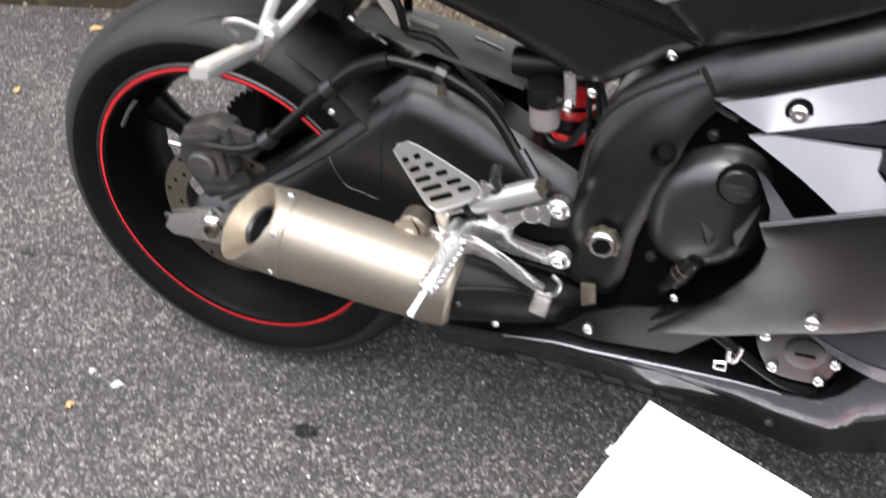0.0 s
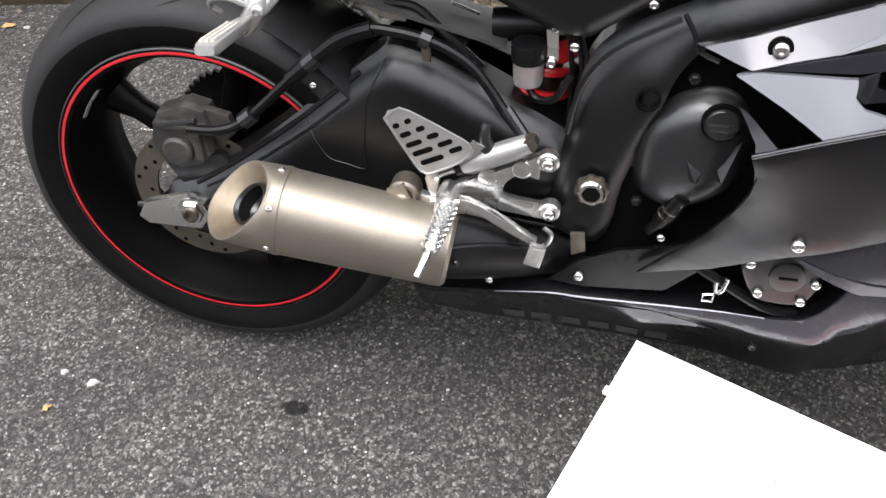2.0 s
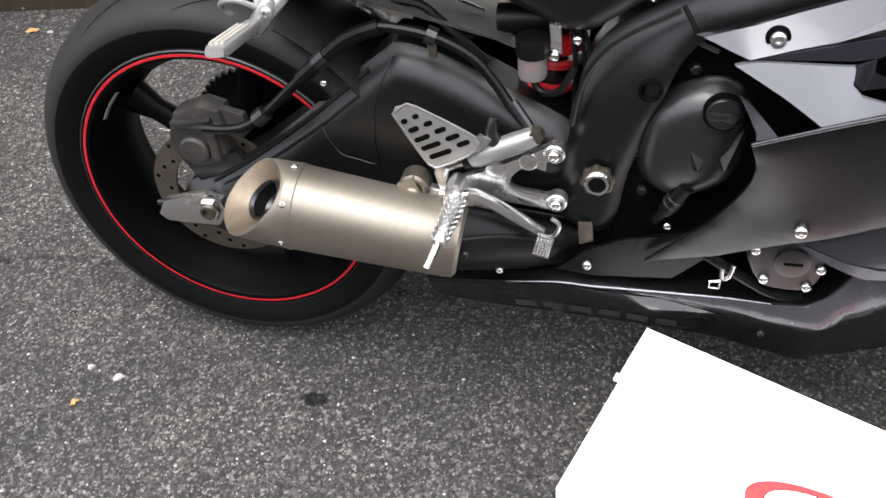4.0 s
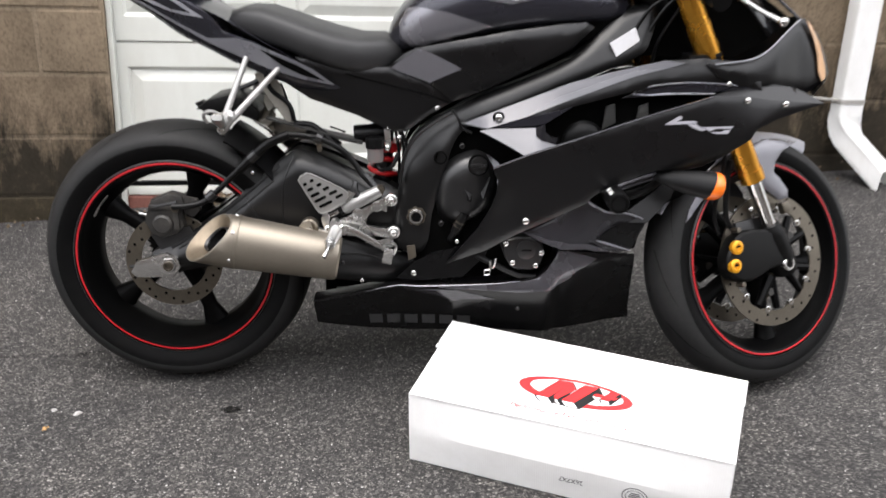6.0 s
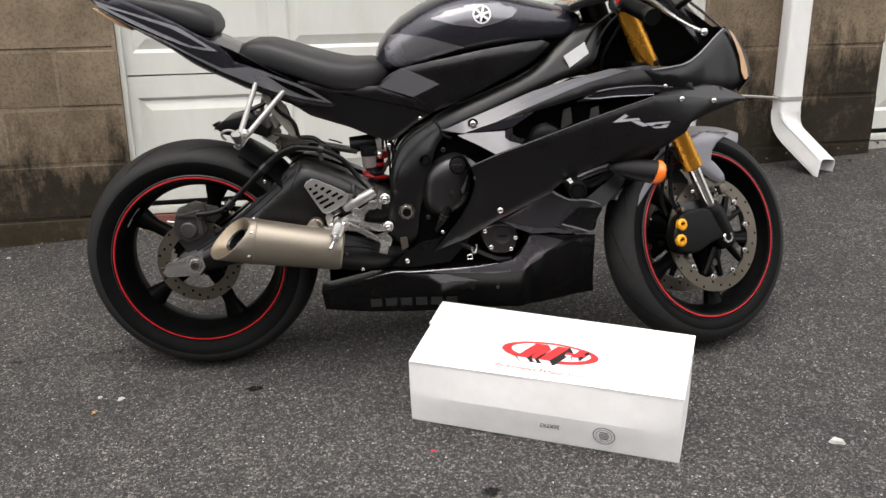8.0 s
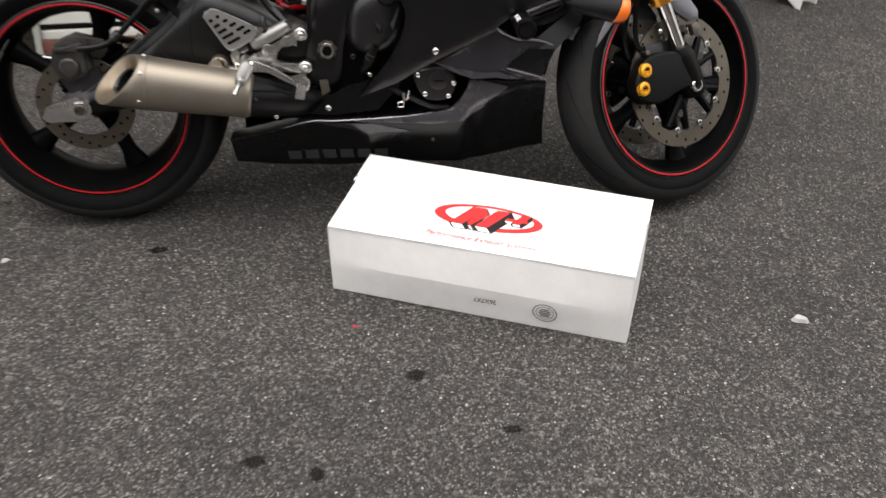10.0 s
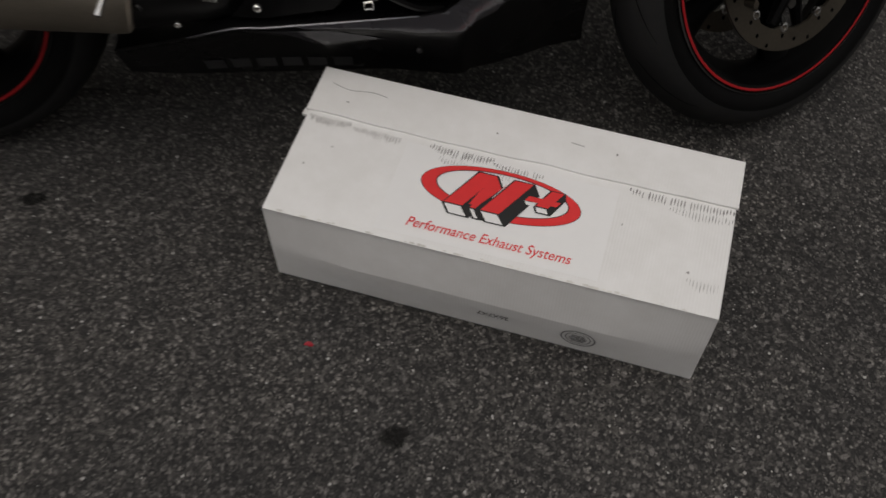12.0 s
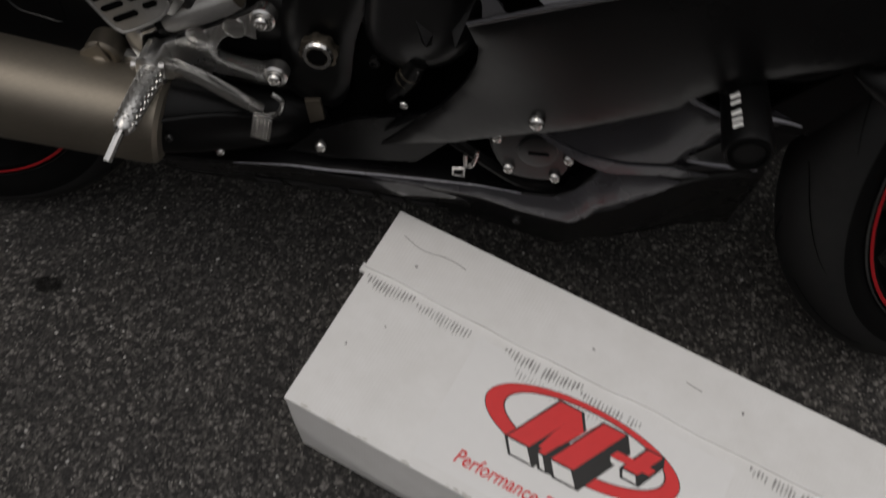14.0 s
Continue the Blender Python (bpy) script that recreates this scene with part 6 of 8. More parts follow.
        out = float(np.interp(x, (0.5, 0.6, 0.7, 0.767, 0.85, 0.92, 1.0), (0.001, 0.002, 0.003, 0.004, 0.008, 0.007, 0.002)))
        s0 = float(np.interp(x, (0.53, 0.62, 0.66, 0.73), (0.0, 0.003, 0.014, 0.037)))
        s1 = float(np.interp(x, (0.53, 0.60, 0.645, 0.66, 0.73), (0.001, 0.010, 0.036, 0.037, 0.037)))
        flash = 0.42 * min(max(d - s0, 0.0), max(s1 - s0, 0.0)) * math.exp(-max(0.0, d - s1) / 0.04)
        past = max(0.0, d - wide)
        lean = float(np.interp(x, (0.5, 0.8, 0.95), (0.6, 0.52, 0.42)))
        return float(np.interp(x, cx, cy)) - out * math.sin(math.pi / 2 * min(1.0, d / wide)) - flash + lean * past + 0.4 * past * past
    belly = list(zip(cx, cz)) + [(1.052, 0.277), (1.056, 0.20), (1.062, 0.157), (0.98, 0.152), (0.826, 0.147), (0.70, 0.137), (0.614, 0.131), (0.553, 0.131), (0.449, 0.139), (0.332, 0.157)]
    belly_pan = both("belly_pan", panel(belly, pan, 0.006, 0.009), SATIN_SHADED, bike, "satin black belly pan", 60)
    rows = []
    for x, z, y in list(zip(cx, cz, cy))[:13]:
        rows.append([Vector((x, y - 0.0012, z - 0.002)), Vector((x, y - 0.0006, z + 0.0012)), Vector((x, y + 0.004, z + 0.0022)), Vector((x, y + 0.05, z + 0.002)), Vector((x, y + 0.05, z - 0.004)), Vector((x, y + 0.004, z - 0.008))])
    both("belly_ledge", loft(rows), SATIN, belly_pan, "", 50)
    # glint of the crease, painted as a silver line
    both("belly_glint", tube([(x, y - 0.0016, z) for x, y, z in zip(cx[2:9], cy[2:9], cz[2:9])], (0.0004, 0.0011, 0.0015, 0.0014, 0.0013, 0.0011, 0.0005), 6), SILVER_PAINT, belly_pan, "thin painted glint along the belly crease", 50)
    part("belly_floor", prism([(0.36, 0.168), (0.62, 0.150), (0.96, 0.166), (0.96, 0.176), (0.62, 0.160), (0.36, 0.178)], -0.095, 0.095, 0.003), PLASTIC, bike)
    # sheen of the sky on the shoulder, put into the colour as grey bands
    sheen_a = [(0.612, 0.2705), (0.677, 0.2715), (0.743, 0.2755), (0.794, 0.2855), (0.832, 0.2965), (0.851, 0.3135), (0.867, 0.3385), (0.876, 0.3615), (0.896, 0.3615), (0.93, 0.351), (0.962, 0.340), (0.93, 0.321), (0.902, 0.297), (0.858, 0.271), (0.785, 0.2605), (0.741, 0.2605), (0.669, 0.264), (0.63, 0.266)]
    both("belly_flash", panel(sheen_a, pan, 0.0008, 0.009, 0, 0.0012), SHEEN_RETURN_GREY, belly_pan, "painted grey sheen along the belly pan shoulder", 60)
    sheen_b = [(0.532, 0.2705), (0.582, 0.2655), (0.655, 0.2605), (0.699, 0.248), (0.748, 0.234), (0.669, 0.237), (0.637, 0.229), (0.626, 0.242), (0.582, 0.254)]
    both("belly_flash", panel(sheen_b, pan, 0.0008, 0.009, 0, 0.0012), GREY_PAINT, belly_pan, "painted grey sheen along the belly pan shoulder", 60)
    # row of plain bars where the maker's name stands
    for k in range(6):
        x = 0.455 + k * 0.0405
        z0 = 0.1565 - 0.0006 * k
        link("name_bar", panel([(x, z0 + 0.029), (x + 0.030, z0 + 0.0285), (x + 0.030, z0), (x, z0 + 0.0005)], pan, 0.001, 0.009, 0, 0.0016), NAME_GREY, belly_pan, 32, "grey block in a row of six")
    screw(0.793, pan(0.793, 0.214) - 0.001, 0.214, belly_pan, 0.005, CAST)
    # panel behind the belly pan's tail
    both("tail_infill", panel([(0.52, 0.288), (0.56, 0.325), (0.604, 0.347), (0.648, 0.357), (0.70, 0.375), (0.74, 0.39), (0.72, 0.34), (0.67, 0.290), (0.57, 0.282)], lambda x, z: -0.160, 0.006, 0.03), SATIN_SHADED, bike)
    screw(0.560, -0.1605, 0.300, bike, 0.0075)
    # lower scoop panel: a face that leans out over a lower edge painted bright, folded at its nose
    scoop = [(0.795, 0.406), (0.866, 0.440), (0.931, 0.472), (0.951, 0.468), (0.962, 0.459), (0.98, 0.448), (1.023, 0.446), (1.06, 0.429), (1.068, 0.414), (1.038, 0.350), (1.013, 0.350), (0.954, 0.363), (0.932, 0.370), (0.88, 0.371), (0.838, 0.388)]
    base = spread([(0.8, 0.411, -0.207), (0.85, 0.393, -0.221), (0.892, 0.375, -0.219), (0.936, 0.369, -0.213), (1.035, 0.350, -0.178), (0.9, 0.45, -0.212), (0.95, 0.46, -0.210), (1.03, 0.44, -0.196), (1.13, 0.442, -0.175)])

    def form(x, z):
        # the lower nose is stepped in behind a slanted fold
        side = (z - 0.378) * (1.002 - 0.935) - (x - 0.935) * (0.438 - 0.378)
        return base(x, z) + (0.005 if side < -0.0001 else 0.0)
    scoop_panel = both("scoop_panel", panel(scoop, rolled(scoop, form, 0.008, 0.002), 0.005, 0.008), GREY_PAINT, bike, "dark grey lower scoop", 40)
    # sheen on the scoop's lower edge, put into the colour
    both("scoop_sheen", panel([(0.796, 0.4075), (0.86, 0.3915), (0.895, 0.3835), (0.934, 0.3815), (0.946, 0.378), (0.985, 0.3585), (0.954, 0.3625), (0.932, 0.3695), (0.88, 0.3705), (0.838, 0.3875)], lambda x, z: base(x, z) - 0.003, 0.002, 0.012), SHEEN_RETURN_GREY, scoop_panel, "", 40)
    # glint on the upper rim, painted as a silver line
    both("scoop_rim_glint", tube([(x, base(x, z) + 0.001, z) for x, z in ((0.933, 0.476), (0.943, 0.467), (0.957, 0.459), (0.98, 0.448), (1.024, 0.442), (1.064, 0.425))], (0.001, 0.0028, 0.002, 0.0024, 0.0026, 0.001), 8), SILVER_PAINT, scoop_panel)
    # nose face: its shade put into the colour
    nose_face = [(0.958, 0.391), (1.008, 0.424), (1.064, 0.416), (1.041, 0.357)]
    both("scoop_nose", panel(nose_face, lambda x, z: base(x, z) + 0.002, 0.004, 0.012), SATIN_SHADED, scoop_panel, "nose of the scoop, painted black as in shade", 40)
    # glint along the nose fold, painted silver
    both("nose_glint", tube([(x, base(x, z) - 0.0005, z) for x, z in ((0.956, 0.387), (0.99, 0.373), (1.037, 0.353))], (0.001, 0.0022, 0.0012), 8), SILVER_PAINT, scoop_panel)
    both("inner_panel", panel([(1.01, 0.42), (1.02, 0.44), (1.07, 0.474), (1.118, 0.51), (1.134, 0.5), (1.12, 0.469), (1.068, 0.42)], lambda x, z: -0.186 + 0.35 * (z - 0.43), 0.005, 0.02), SATIN, bike, "", 40)
    # added backing: shade of the open gap put into its colour
    both("recess_backing", panel([(0.92, 0.43), (0.925, 0.5), (1.0, 0.54), (1.08, 0.57), (1.13, 0.54), (1.16, 0.48), (1.0, 0.43)], lambda x, z: -0.16, 0.005, 0.03), ENGINE_GAP_DARK, bike)
    both("recess_tube", tube([(1.0, -0.18, 0.495), (1.06, -0.183, 0.517), (1.10, -0.18, 0.525)], 0.009, 10), GLOSS, bike)
    # frame slider
    sl = part("frame_slider", tube([(0.985, -0.12, 0.489), (0.984, -0.225, 0.491), (0.982, -0.294, 0.492), (0.982, -0.300, 0.492)], (0.018, 0.0215, 0.0225, 0.0205), 24, 1), PLASTIC, bike, "black round frame slider")
    link("slider_bore", moved(lathe([(0.018, 0.0), (0.017, -0.002), (0.0145, -0.002), (0.0135, 0.0005), (0, 0.0005)], 24), Matrix.Translation((0.982, -0.3002, 0.492))), SOOT_SHADE_BLACK, sl)
    for k in range(5):
        bar = slab(0.009, 0.0046 - 0.0014 * (k % 2), 0.0008, at=(-0.0045, -0.286 + k * 0.0078 + (0.006 if k > 2 else 0), 0.0221))
        link("writing_bar", moved(bar, Matrix.Translation((0.983, 0, 0.4918)) @ Matrix.Rotation(radians(-38), 4, "Y")), WHITE_INK, sl, 0)
    part("slider_bolt", tube([(0.955, -0.205, 0.503), (0.962, -0.23, 0.502)], 0.006, 10, 1), CHROME, bike)
    # silver intake wedge and the dark duct behind it
    wform = spread([(0.705, 0.623, -0.206), (0.82, 0.631, -0.205), (0.86, 0.598, -0.222), (0.822, 0.590, -0.238), (0.79, 0.584, -0.236)], 2e-5)
    both("intake_wedge", panel([(0.7037, 0.6259), (0.7251, 0.6296), (0.8199, 0.6312), (0.8187, 0.6162), (0.8288, 0.6078), (0.8612, 0.598), (0.8361, 0.5813), (0.7972, 0.5781), (0.7547, 0.6014)], wform, 0.005, 0.02), WEDGE_PAINT, bike, "pale silver intake wedge", 40)
    both("fairing_return", panel([(0.716, 0.572), (0.728, 0.566), (0.772, 0.534), (0.786, 0.520), (0.742, 0.503), (0.738, 0.540)], lambda x, z: -0.172 - 0.6 * max(0.0, x - 0.72) - 0.5 * max(0.0, 0.56 - z), 0.004, 0.012), SHEEN_RETURN_GREY, side_fairing, "", 40)
    both("wedge_return", panel([(0.8191, 0.6316), (0.8395, 0.6383), (0.8405, 0.6206), (0.8562, 0.6078), (0.8779, 0.5999), (0.8641, 0.594), (0.8297, 0.6058), (0.8191, 0.6149)], lambda x, z: -0.206 + 0.9 * max(0.0, x - 0.83), 0.004, 0.01), GREY_PAINT, bike, "", 40)
    both("intake_bellows", moved(lathe([(0.046, 0.02), (0.046, -0.004), (0.040, -0.011), (0.024, -0.017), (0, -0.019)], 28), Matrix.Translation((0.927, -0.150, 0.592))), PLASTIC, bike, "round black intake behind the duct", 50)
    both("intake_cheek", panel([(0.7078, 0.6255), (0.7246, 0.6313), (0.8175, 0.6348), (0.8402, 0.6396), (0.8936, 0.6728), (0.7947, 0.6497), (0.7177, 0.6284)], lambda x, z: -0.199 - 0.01 * (x - 0.7), 0.005, 0.02), GLOSS, bike, "gloss black face above the intake wedge", 40)
    both("duct_wall", panel([(0.72, 0.62), (0.90, 0.668), (1.08, 0.712), (1.24, 0.714), (1.28, 0.70), (1.2, 0.67), (1.014, 0.62), (0.87, 0.58), (0.80, 0.56), (0.75, 0.59)], lambda x, z: -0.151, 0.006, 0.03), ENGINE_GAP_DARK, bike)
    for x0, x1 in ((0.965, 0.99), (1.035, 1.06)):
        both("duct_vane", prism([(x0, 0.62), (x0 + 0.006, 0.668), (x1, 0.674), (x1 + 0.004, 0.634)], -0.165, -0.158, 0.002), HUGGER, bike)
    both("duct_blade", panel([(1.0, 0.688), (1.05, 0.708), (1.13, 0.716), (1.24, 0.713), (1.28, 0.704), (1.2, 0.700), (1.10, 0.694)], lambda x, z: -0.178, 0.004, 0.03), GLOSS, bike)
    both("blade_edge", tube([(1.022, -0.181, 0.697), (1.035, -0.182, 0.7065), (1.073, -0.183, 0.715), (1.129, -0.184, 0.7195), (1.186, -0.184, 0.7185), (1.24, -0.184, 0.713)], (0.0006, 0.0013, 0.0015, 0.0014, 0.0013, 0.0008), 8), SILVER_PAINT, bike)
    both("duct_lip", tube([(1.022, -0.181, 0.697), (1.06, -0.184, 0.695), (1.10, -0.185, 0.6975), (1.194, -0.186, 0.697)], (0.0006, 0.0011, 0.0012, 0.0008), 8), PALE_PAINT, bike)
    # upper fairing with its long silver stripe
    up = spread([(0.68, 0.632, -0.167), (0.715, 0.621, -0.203), (0.75, 0.65, -0.182), (0.80, 0.648, -0.197), (0.9, 0.705, -0.183), (0.9, 0.680, -0.194), (1.05, 0.74, -0.178), (1.08, 0.713, -0.184), (1.18, 0.76, -0.167), (1.24, 0.715, -0.175), (1.26, 0.755, -0.165)], 5e-5)
    upper_part = both("upper_fairing", panel([(0.6634, 0.6332), (0.7179, 0.627), (0.7959, 0.6464), (0.8905, 0.6715), (0.9956, 0.6975), (1.0765, 0.7132), (1.2373, 0.7153), (1.2973, 0.699), (1.2888, 0.7304), (1.2617, 0.7571), (1.1745, 0.7662), (1.0894, 0.7622), (1.0406, 0.7536), (0.968, 0.738), (0.8932, 0.7193), (0.7711, 0.673), (0.6987, 0.6469)], rolled([(0.6634, 0.6332), (0.7179, 0.627), (0.7959, 0.6464), (0.8905, 0.6715), (0.9956, 0.6975), (1.0765, 0.7132), (1.2373, 0.7153), (1.2973, 0.699), (1.2888, 0.7304), (1.2617, 0.7571), (1.1745, 0.7662), (1.0894, 0.7622), (1.0406, 0.7536), (0.968, 0.738), (0.8932, 0.7193), (0.7711, 0.673), (0.6987, 0.6469)], up, 0.014, 0.005), 0.005, 0.012), SATIN, bike, "satin black upper fairing", 40)
    both("silver_stripe", panel([(0.6712, 0.6345), (0.7182, 0.6296), (0.7965, 0.6517), (0.8914, 0.6876), (0.9768, 0.7178), (1.0275, 0.7342), (1.0889, 0.7474), (1.1344, 0.7582), (1.0896, 0.7641), (1.0406, 0.7545), (0.9681, 0.739), (0.8932, 0.7201), (0.7711, 0.674), (0.6987, 0.6469)], up, 0.0012, 0.02, 0, 0.002), STRIPE_PAINT, upper_part, "silver stripe", 40)
    both("pale_strip", panel([(0.7965, 0.6517), (0.8914, 0.6876), (0.9768, 0.7178), (1.0275, 0.7342), (1.0889, 0.7474), (1.0281, 0.7449), (0.9572, 0.7235), (0.8673, 0.6921)], up, 0.001, 0.02, 0, 0.0032), WEDGE_PAINT, upper_part, "", 40)
    part("fairing_screw_washer", moved(lathe([(0.0125, 0.002), (0.0125, -0.001), (0, -0.001)], 24), Matrix.Translation((0.743, -0.1865, 0.651))), SOOT_SHADE_BLACK, upper_part)
    screw(0.743, -0.1875, 0.651, bike, 0.0088)
    screw(1.222, -0.182, 0.716, bike, 0.006)
    # nose
    nose = [(1.175, 0.757), (1.268, 0.764), (1.31, 0.782), (1.36, 0.818), (1.391, 0.838), (1.41, 0.84), (1.434, 0.805), (1.457, 0.757), (1.466, 0.721), (1.461, 0.7), (1.421, 0.681), (1.36, 0.694), (1.31, 0.698), (1.242, 0.713), (1.2, 0.73)]
    def nform(x, z):
        return float(np.interp(x, (1.17, 1.254, 1.33, 1.394, 1.438, 1.465), (-0.186, -0.184, -0.152, -0.105, -0.082, -0.072))) + 0.16 * (z - 0.75)
    nose_part = both("nose_cowl", panel(nose, rolled(nose, nform, 0.03, 0.01), 0.004, 0.012), SATIN, bike, "satin black nose cowl", 40)
    both("cowl_edge", tube([(x, nform(x, z), z) for x, z in ((1.19, 0.757), (1.268, 0.766), (1.31, 0.784), (1.36, 0.82), (1.393, 0.84))], 0.0018, 8), SILVER_PAINT, nose_part)
    both("headlamp", panel([(1.408, 0.838), (1.423, 0.826), (1.448, 0.785), (1.463, 0.74), (1.467, 0.715), (1.457, 0.708), (1.447, 0.73), (1.443, 0.765), (1.43, 0.80)], nform, 0.006, 0.012, 0, 0.004), LAMP_LENS, nose_part, "tan tinted headlamp lens", 40)
    rows = []
    for x, z, h in ((1.398, 0.838, 0.072), (1.434, 0.805, 0.074), (1.458, 0.757, 0.074), (1.468, 0.72, 0.075), (1.461, 0.70, 0.08), (1.423, 0.681, 0.125)):
        rows.append([Vector((x + 0.03 * (1 - (f * f)), h * f, z)) for f in (-1, -0.6, -0.2, 0.2, 0.6, 1)])
    part("nose_front", loft(rows, False, False), SATIN, bike, "", 50)
    # inner cockpit walls
    both("cockpit_wall", panel([(1.04, 0.765), (1.10, 0.86), (1.16, 0.89), (1.26, 0.92), (1.34, 0.87), (1.38, 0.84), (1.34, 0.80), (1.26, 0.757)], lambda x, z: -0.066, 0.004, 0.04), ENGINE_GAP_DARK, bike)
    # screen: one curved shell
    rows = []
    for f in range(9):
        q = f / 8
        x, z = 1.385 - 0.19 * q, 0.838 + 0.135 * math.sin(q * 1.5) / math.sin(1.5) * 1.0
        h = 0.075 + 0.055 * math.sin(q * 2.2)
        rows.append([Vector((x - 0.05 * s * s, h * s, z - 0.035 * s * s)) for s in (-1, -0.75, -0.5, -0.25, 0, 0.25, 0.5, 0.75, 1)])
    shell = loft(rows, False, False)
    scr = part("windscreen", shell, SMOKE, bike, "smoked windscreen", 60)
    scr.visible_shadow = False
    both("screen_edge", tube([rows[f][0] for f in range(9)], 0.003, 6), PLASTIC, bike)
    # mirror stalk and shell, high beside the screen
    both("mirror_stalk", tube([(1.27, -0.11, 0.90), (1.29, -0.18, 0.93), (1.28, -0.24, 0.945)], 0.008, 8), PLASTIC, bike)
    both("mirror", tube([(1.265, -0.23, 0.955), (1.262, -0.27, 0.965), (1.258, -0.34, 0.985), (1.256, -0.37, 0.995)], (0.016, 0.027, 0.029, 0.016), 14), PLASTIC, bike, "black mirror shell")


bodywork()


# -- tank, seat and tail --
from mathutils.bvhtree import BVHTree


def tank_and_seat():
    stations = [(0.512, 0.822, 0.795, 0.05), (0.522, 0.848, 0.79, 0.085), (0.545, 0.878, 0.785, 0.108), (0.58, 0.908, 0.787, 0.126), (0.63, 0.936, 0.798, 0.138), (0.68, 0.956, 0.808, 0.145), (0.73, 0.966, 0.817, 0.147), (0.78, 0.966, 0.825, 0.146), (0.83, 0.957, 0.831, 0.141), (0.88, 0.944, 0.835, 0.132), (0.93, 0.931, 0.838, 0.12), (0.98, 0.917, 0.842, 0.105), (1.02, 0.902, 0.85, 0.085), (1.035, 0.893, 0.858, 0.06)]
    rings = []
    for x, top, low, w in stations:
        ring = []
        for k in range(32):
            a = 2 * math.pi * k / 32
            c, s = math.cos(a), math.sin(a)
            yy = w * math.copysign(abs(c) ** (0.72 if s > 0 else 0.34), c)
            low_edge = low - 0.010
            mid = low_edge + (top - low_edge) * 0.42
            zz = mid + ((top - mid) if s > 0 else (mid - low_edge)) * math.copysign(abs(s) ** 0.8, s)
            ring.append(Vector((x, yy, zz)))
        rings.append(ring)
    bm = loft(rings)
    tree = BVHTree.FromBMesh(bm)
    tank = part("fuel_tank", bm, GLOSS, bike, "gloss black fuel tank with grey graphics", 60)

    def on_tank(x, z):
        hit = tree.ray_cast(Vector((x, -0.6, z)), Vector((0, 1, 0)))
        return hit[0].y if hit[0] else -0.06
    for twin in (False, True):
        for outline, mt in (([(0.536, 0.838), (0.552, 0.868), (0.575, 0.872), (0.64, 0.862), (0.735, 0.832), (0.70, 0.822), (0.64, 0.805), (0.590, 0.789), (0.560, 0.790), (0.536, 0.812)], TANK_GREY), ([(0.65, 0.905), (0.70, 0.925), (0.76, 0.937), (0.82, 0.936), (0.87, 0.917), (0.855, 0.90), (0.82, 0.888), (0.77, 0.878), (0.71, 0.888)], TANK_GREY)):
            d = panel(outline, on_tank, 0.0006, 0.012, 0, 0.0014)
            link("tank_graphic", mirrored(d) if twin else d, mt, tank, 60)
        disc = [(0.779 + 0.0225 * math.cos(2 * math.pi * k / 32), 0.909 + 0.0225 * math.sin(2 * math.pi * k / 32)) for k in range(32)]
        d = panel(disc, on_tank, 0.0006, 0.01, 0, 0.0026)
        link("tank_badge", mirrored(d) if twin else d, STICKER, tank, 60, "plain white round badge")
        disc = [(0.779 + 0.0185 * math.cos(2 * math.pi * k / 32), 0.909 + 0.0185 * math.sin(2 * math.pi * k / 32)) for k in range(32)]
        d = panel(disc, on_tank, 0.0004, 0.01, 0, 0.003)
        link("badge_field", mirrored(d) if twin else d, GREY_PAINT, tank, 60)
        for k in range(3):
            a = math.pi * k / 3 + 0.3
            pts = []
            for r, w in ((0.0175, 0.0026), (0.0175, -0.0026), (-0.0175, -0.0026), (-0.0175, 0.0026)):
                pts.append((0.779 + r * math.cos(a) - w * math.sin(a), 0.909 + r * math.sin(a) + w * math.cos(a)))
            d = panel(pts, on_tank, 0.0004, 0.01, 0, 0.0037)
            link("badge_bar", mirrored(d) if twin else d, STICKER, tank, 60)
    part("filler_cap", moved(lathe([(0.05, 0.0), (0.05, 0.008), (0.044, 0.011), (0, 0.011)], 32), Matrix.Translation((0.80, 0, 0.963)) @ Matrix.Rotation(radians(90), 4, "X") @ Matrix.Rotation(radians(180), 4, "X")), CAST, bike)
    # covers below the tank
    cov = spread([(0.51, 0.75, -0.118), (0.57, 0.785, -0.128), (0.65, 0.70, -0.135), (0.7, 0.76, -0.148), (0.8, 0.78, -0.15), (0.9, 0.81, -0.138), (0.95, 0.83, -0.118)])
    cover_part = both("tank_cover", panel([(0.51, 0.747), (0.545, 0.775), (0.572, 0.788), (0.651, 0.803), (0.775, 0.824), (0.88, 0.836), (0.93, 0.838), (0.95, 0.828), (0.899, 0.785), (0.80, 0.74), (0.699, 0.695), (0.648, 0.676), (0.599, 0.715)], rolled([(0.51, 0.747), (0.545, 0.775), (0.572, 0.788), (0.651, 0.803), (0.775, 0.824), (0.88, 0.836), (0.93, 0.838), (0.95, 0.828), (0.899, 0.785), (0.80, 0.74), (0.699, 0.695), (0.648, 0.676), (0.599, 0.715)], cov, 0.02, 0.007), 0.006, 0.012), SATIN, bike, "satin black cover under the tank", 40)
    both("cover_graphic", panel([(0.515, 0.747), (0.575, 0.787), (0.59, 0.786), (0.668, 0.747), (0.60, 0.717)], cov, 0.0008, 0.02, 0, 0.0016), TANK_GREY, cover_part, "grey graphic", 40)
    # seat
    def cushion(name, stations, material, label):
        rings = []
        for x, top, low, w in stations:
            ring = []
            for k in range(26):
                a = 2 * math.pi * k / 26
                c, s = math.cos(a), math.sin(a)
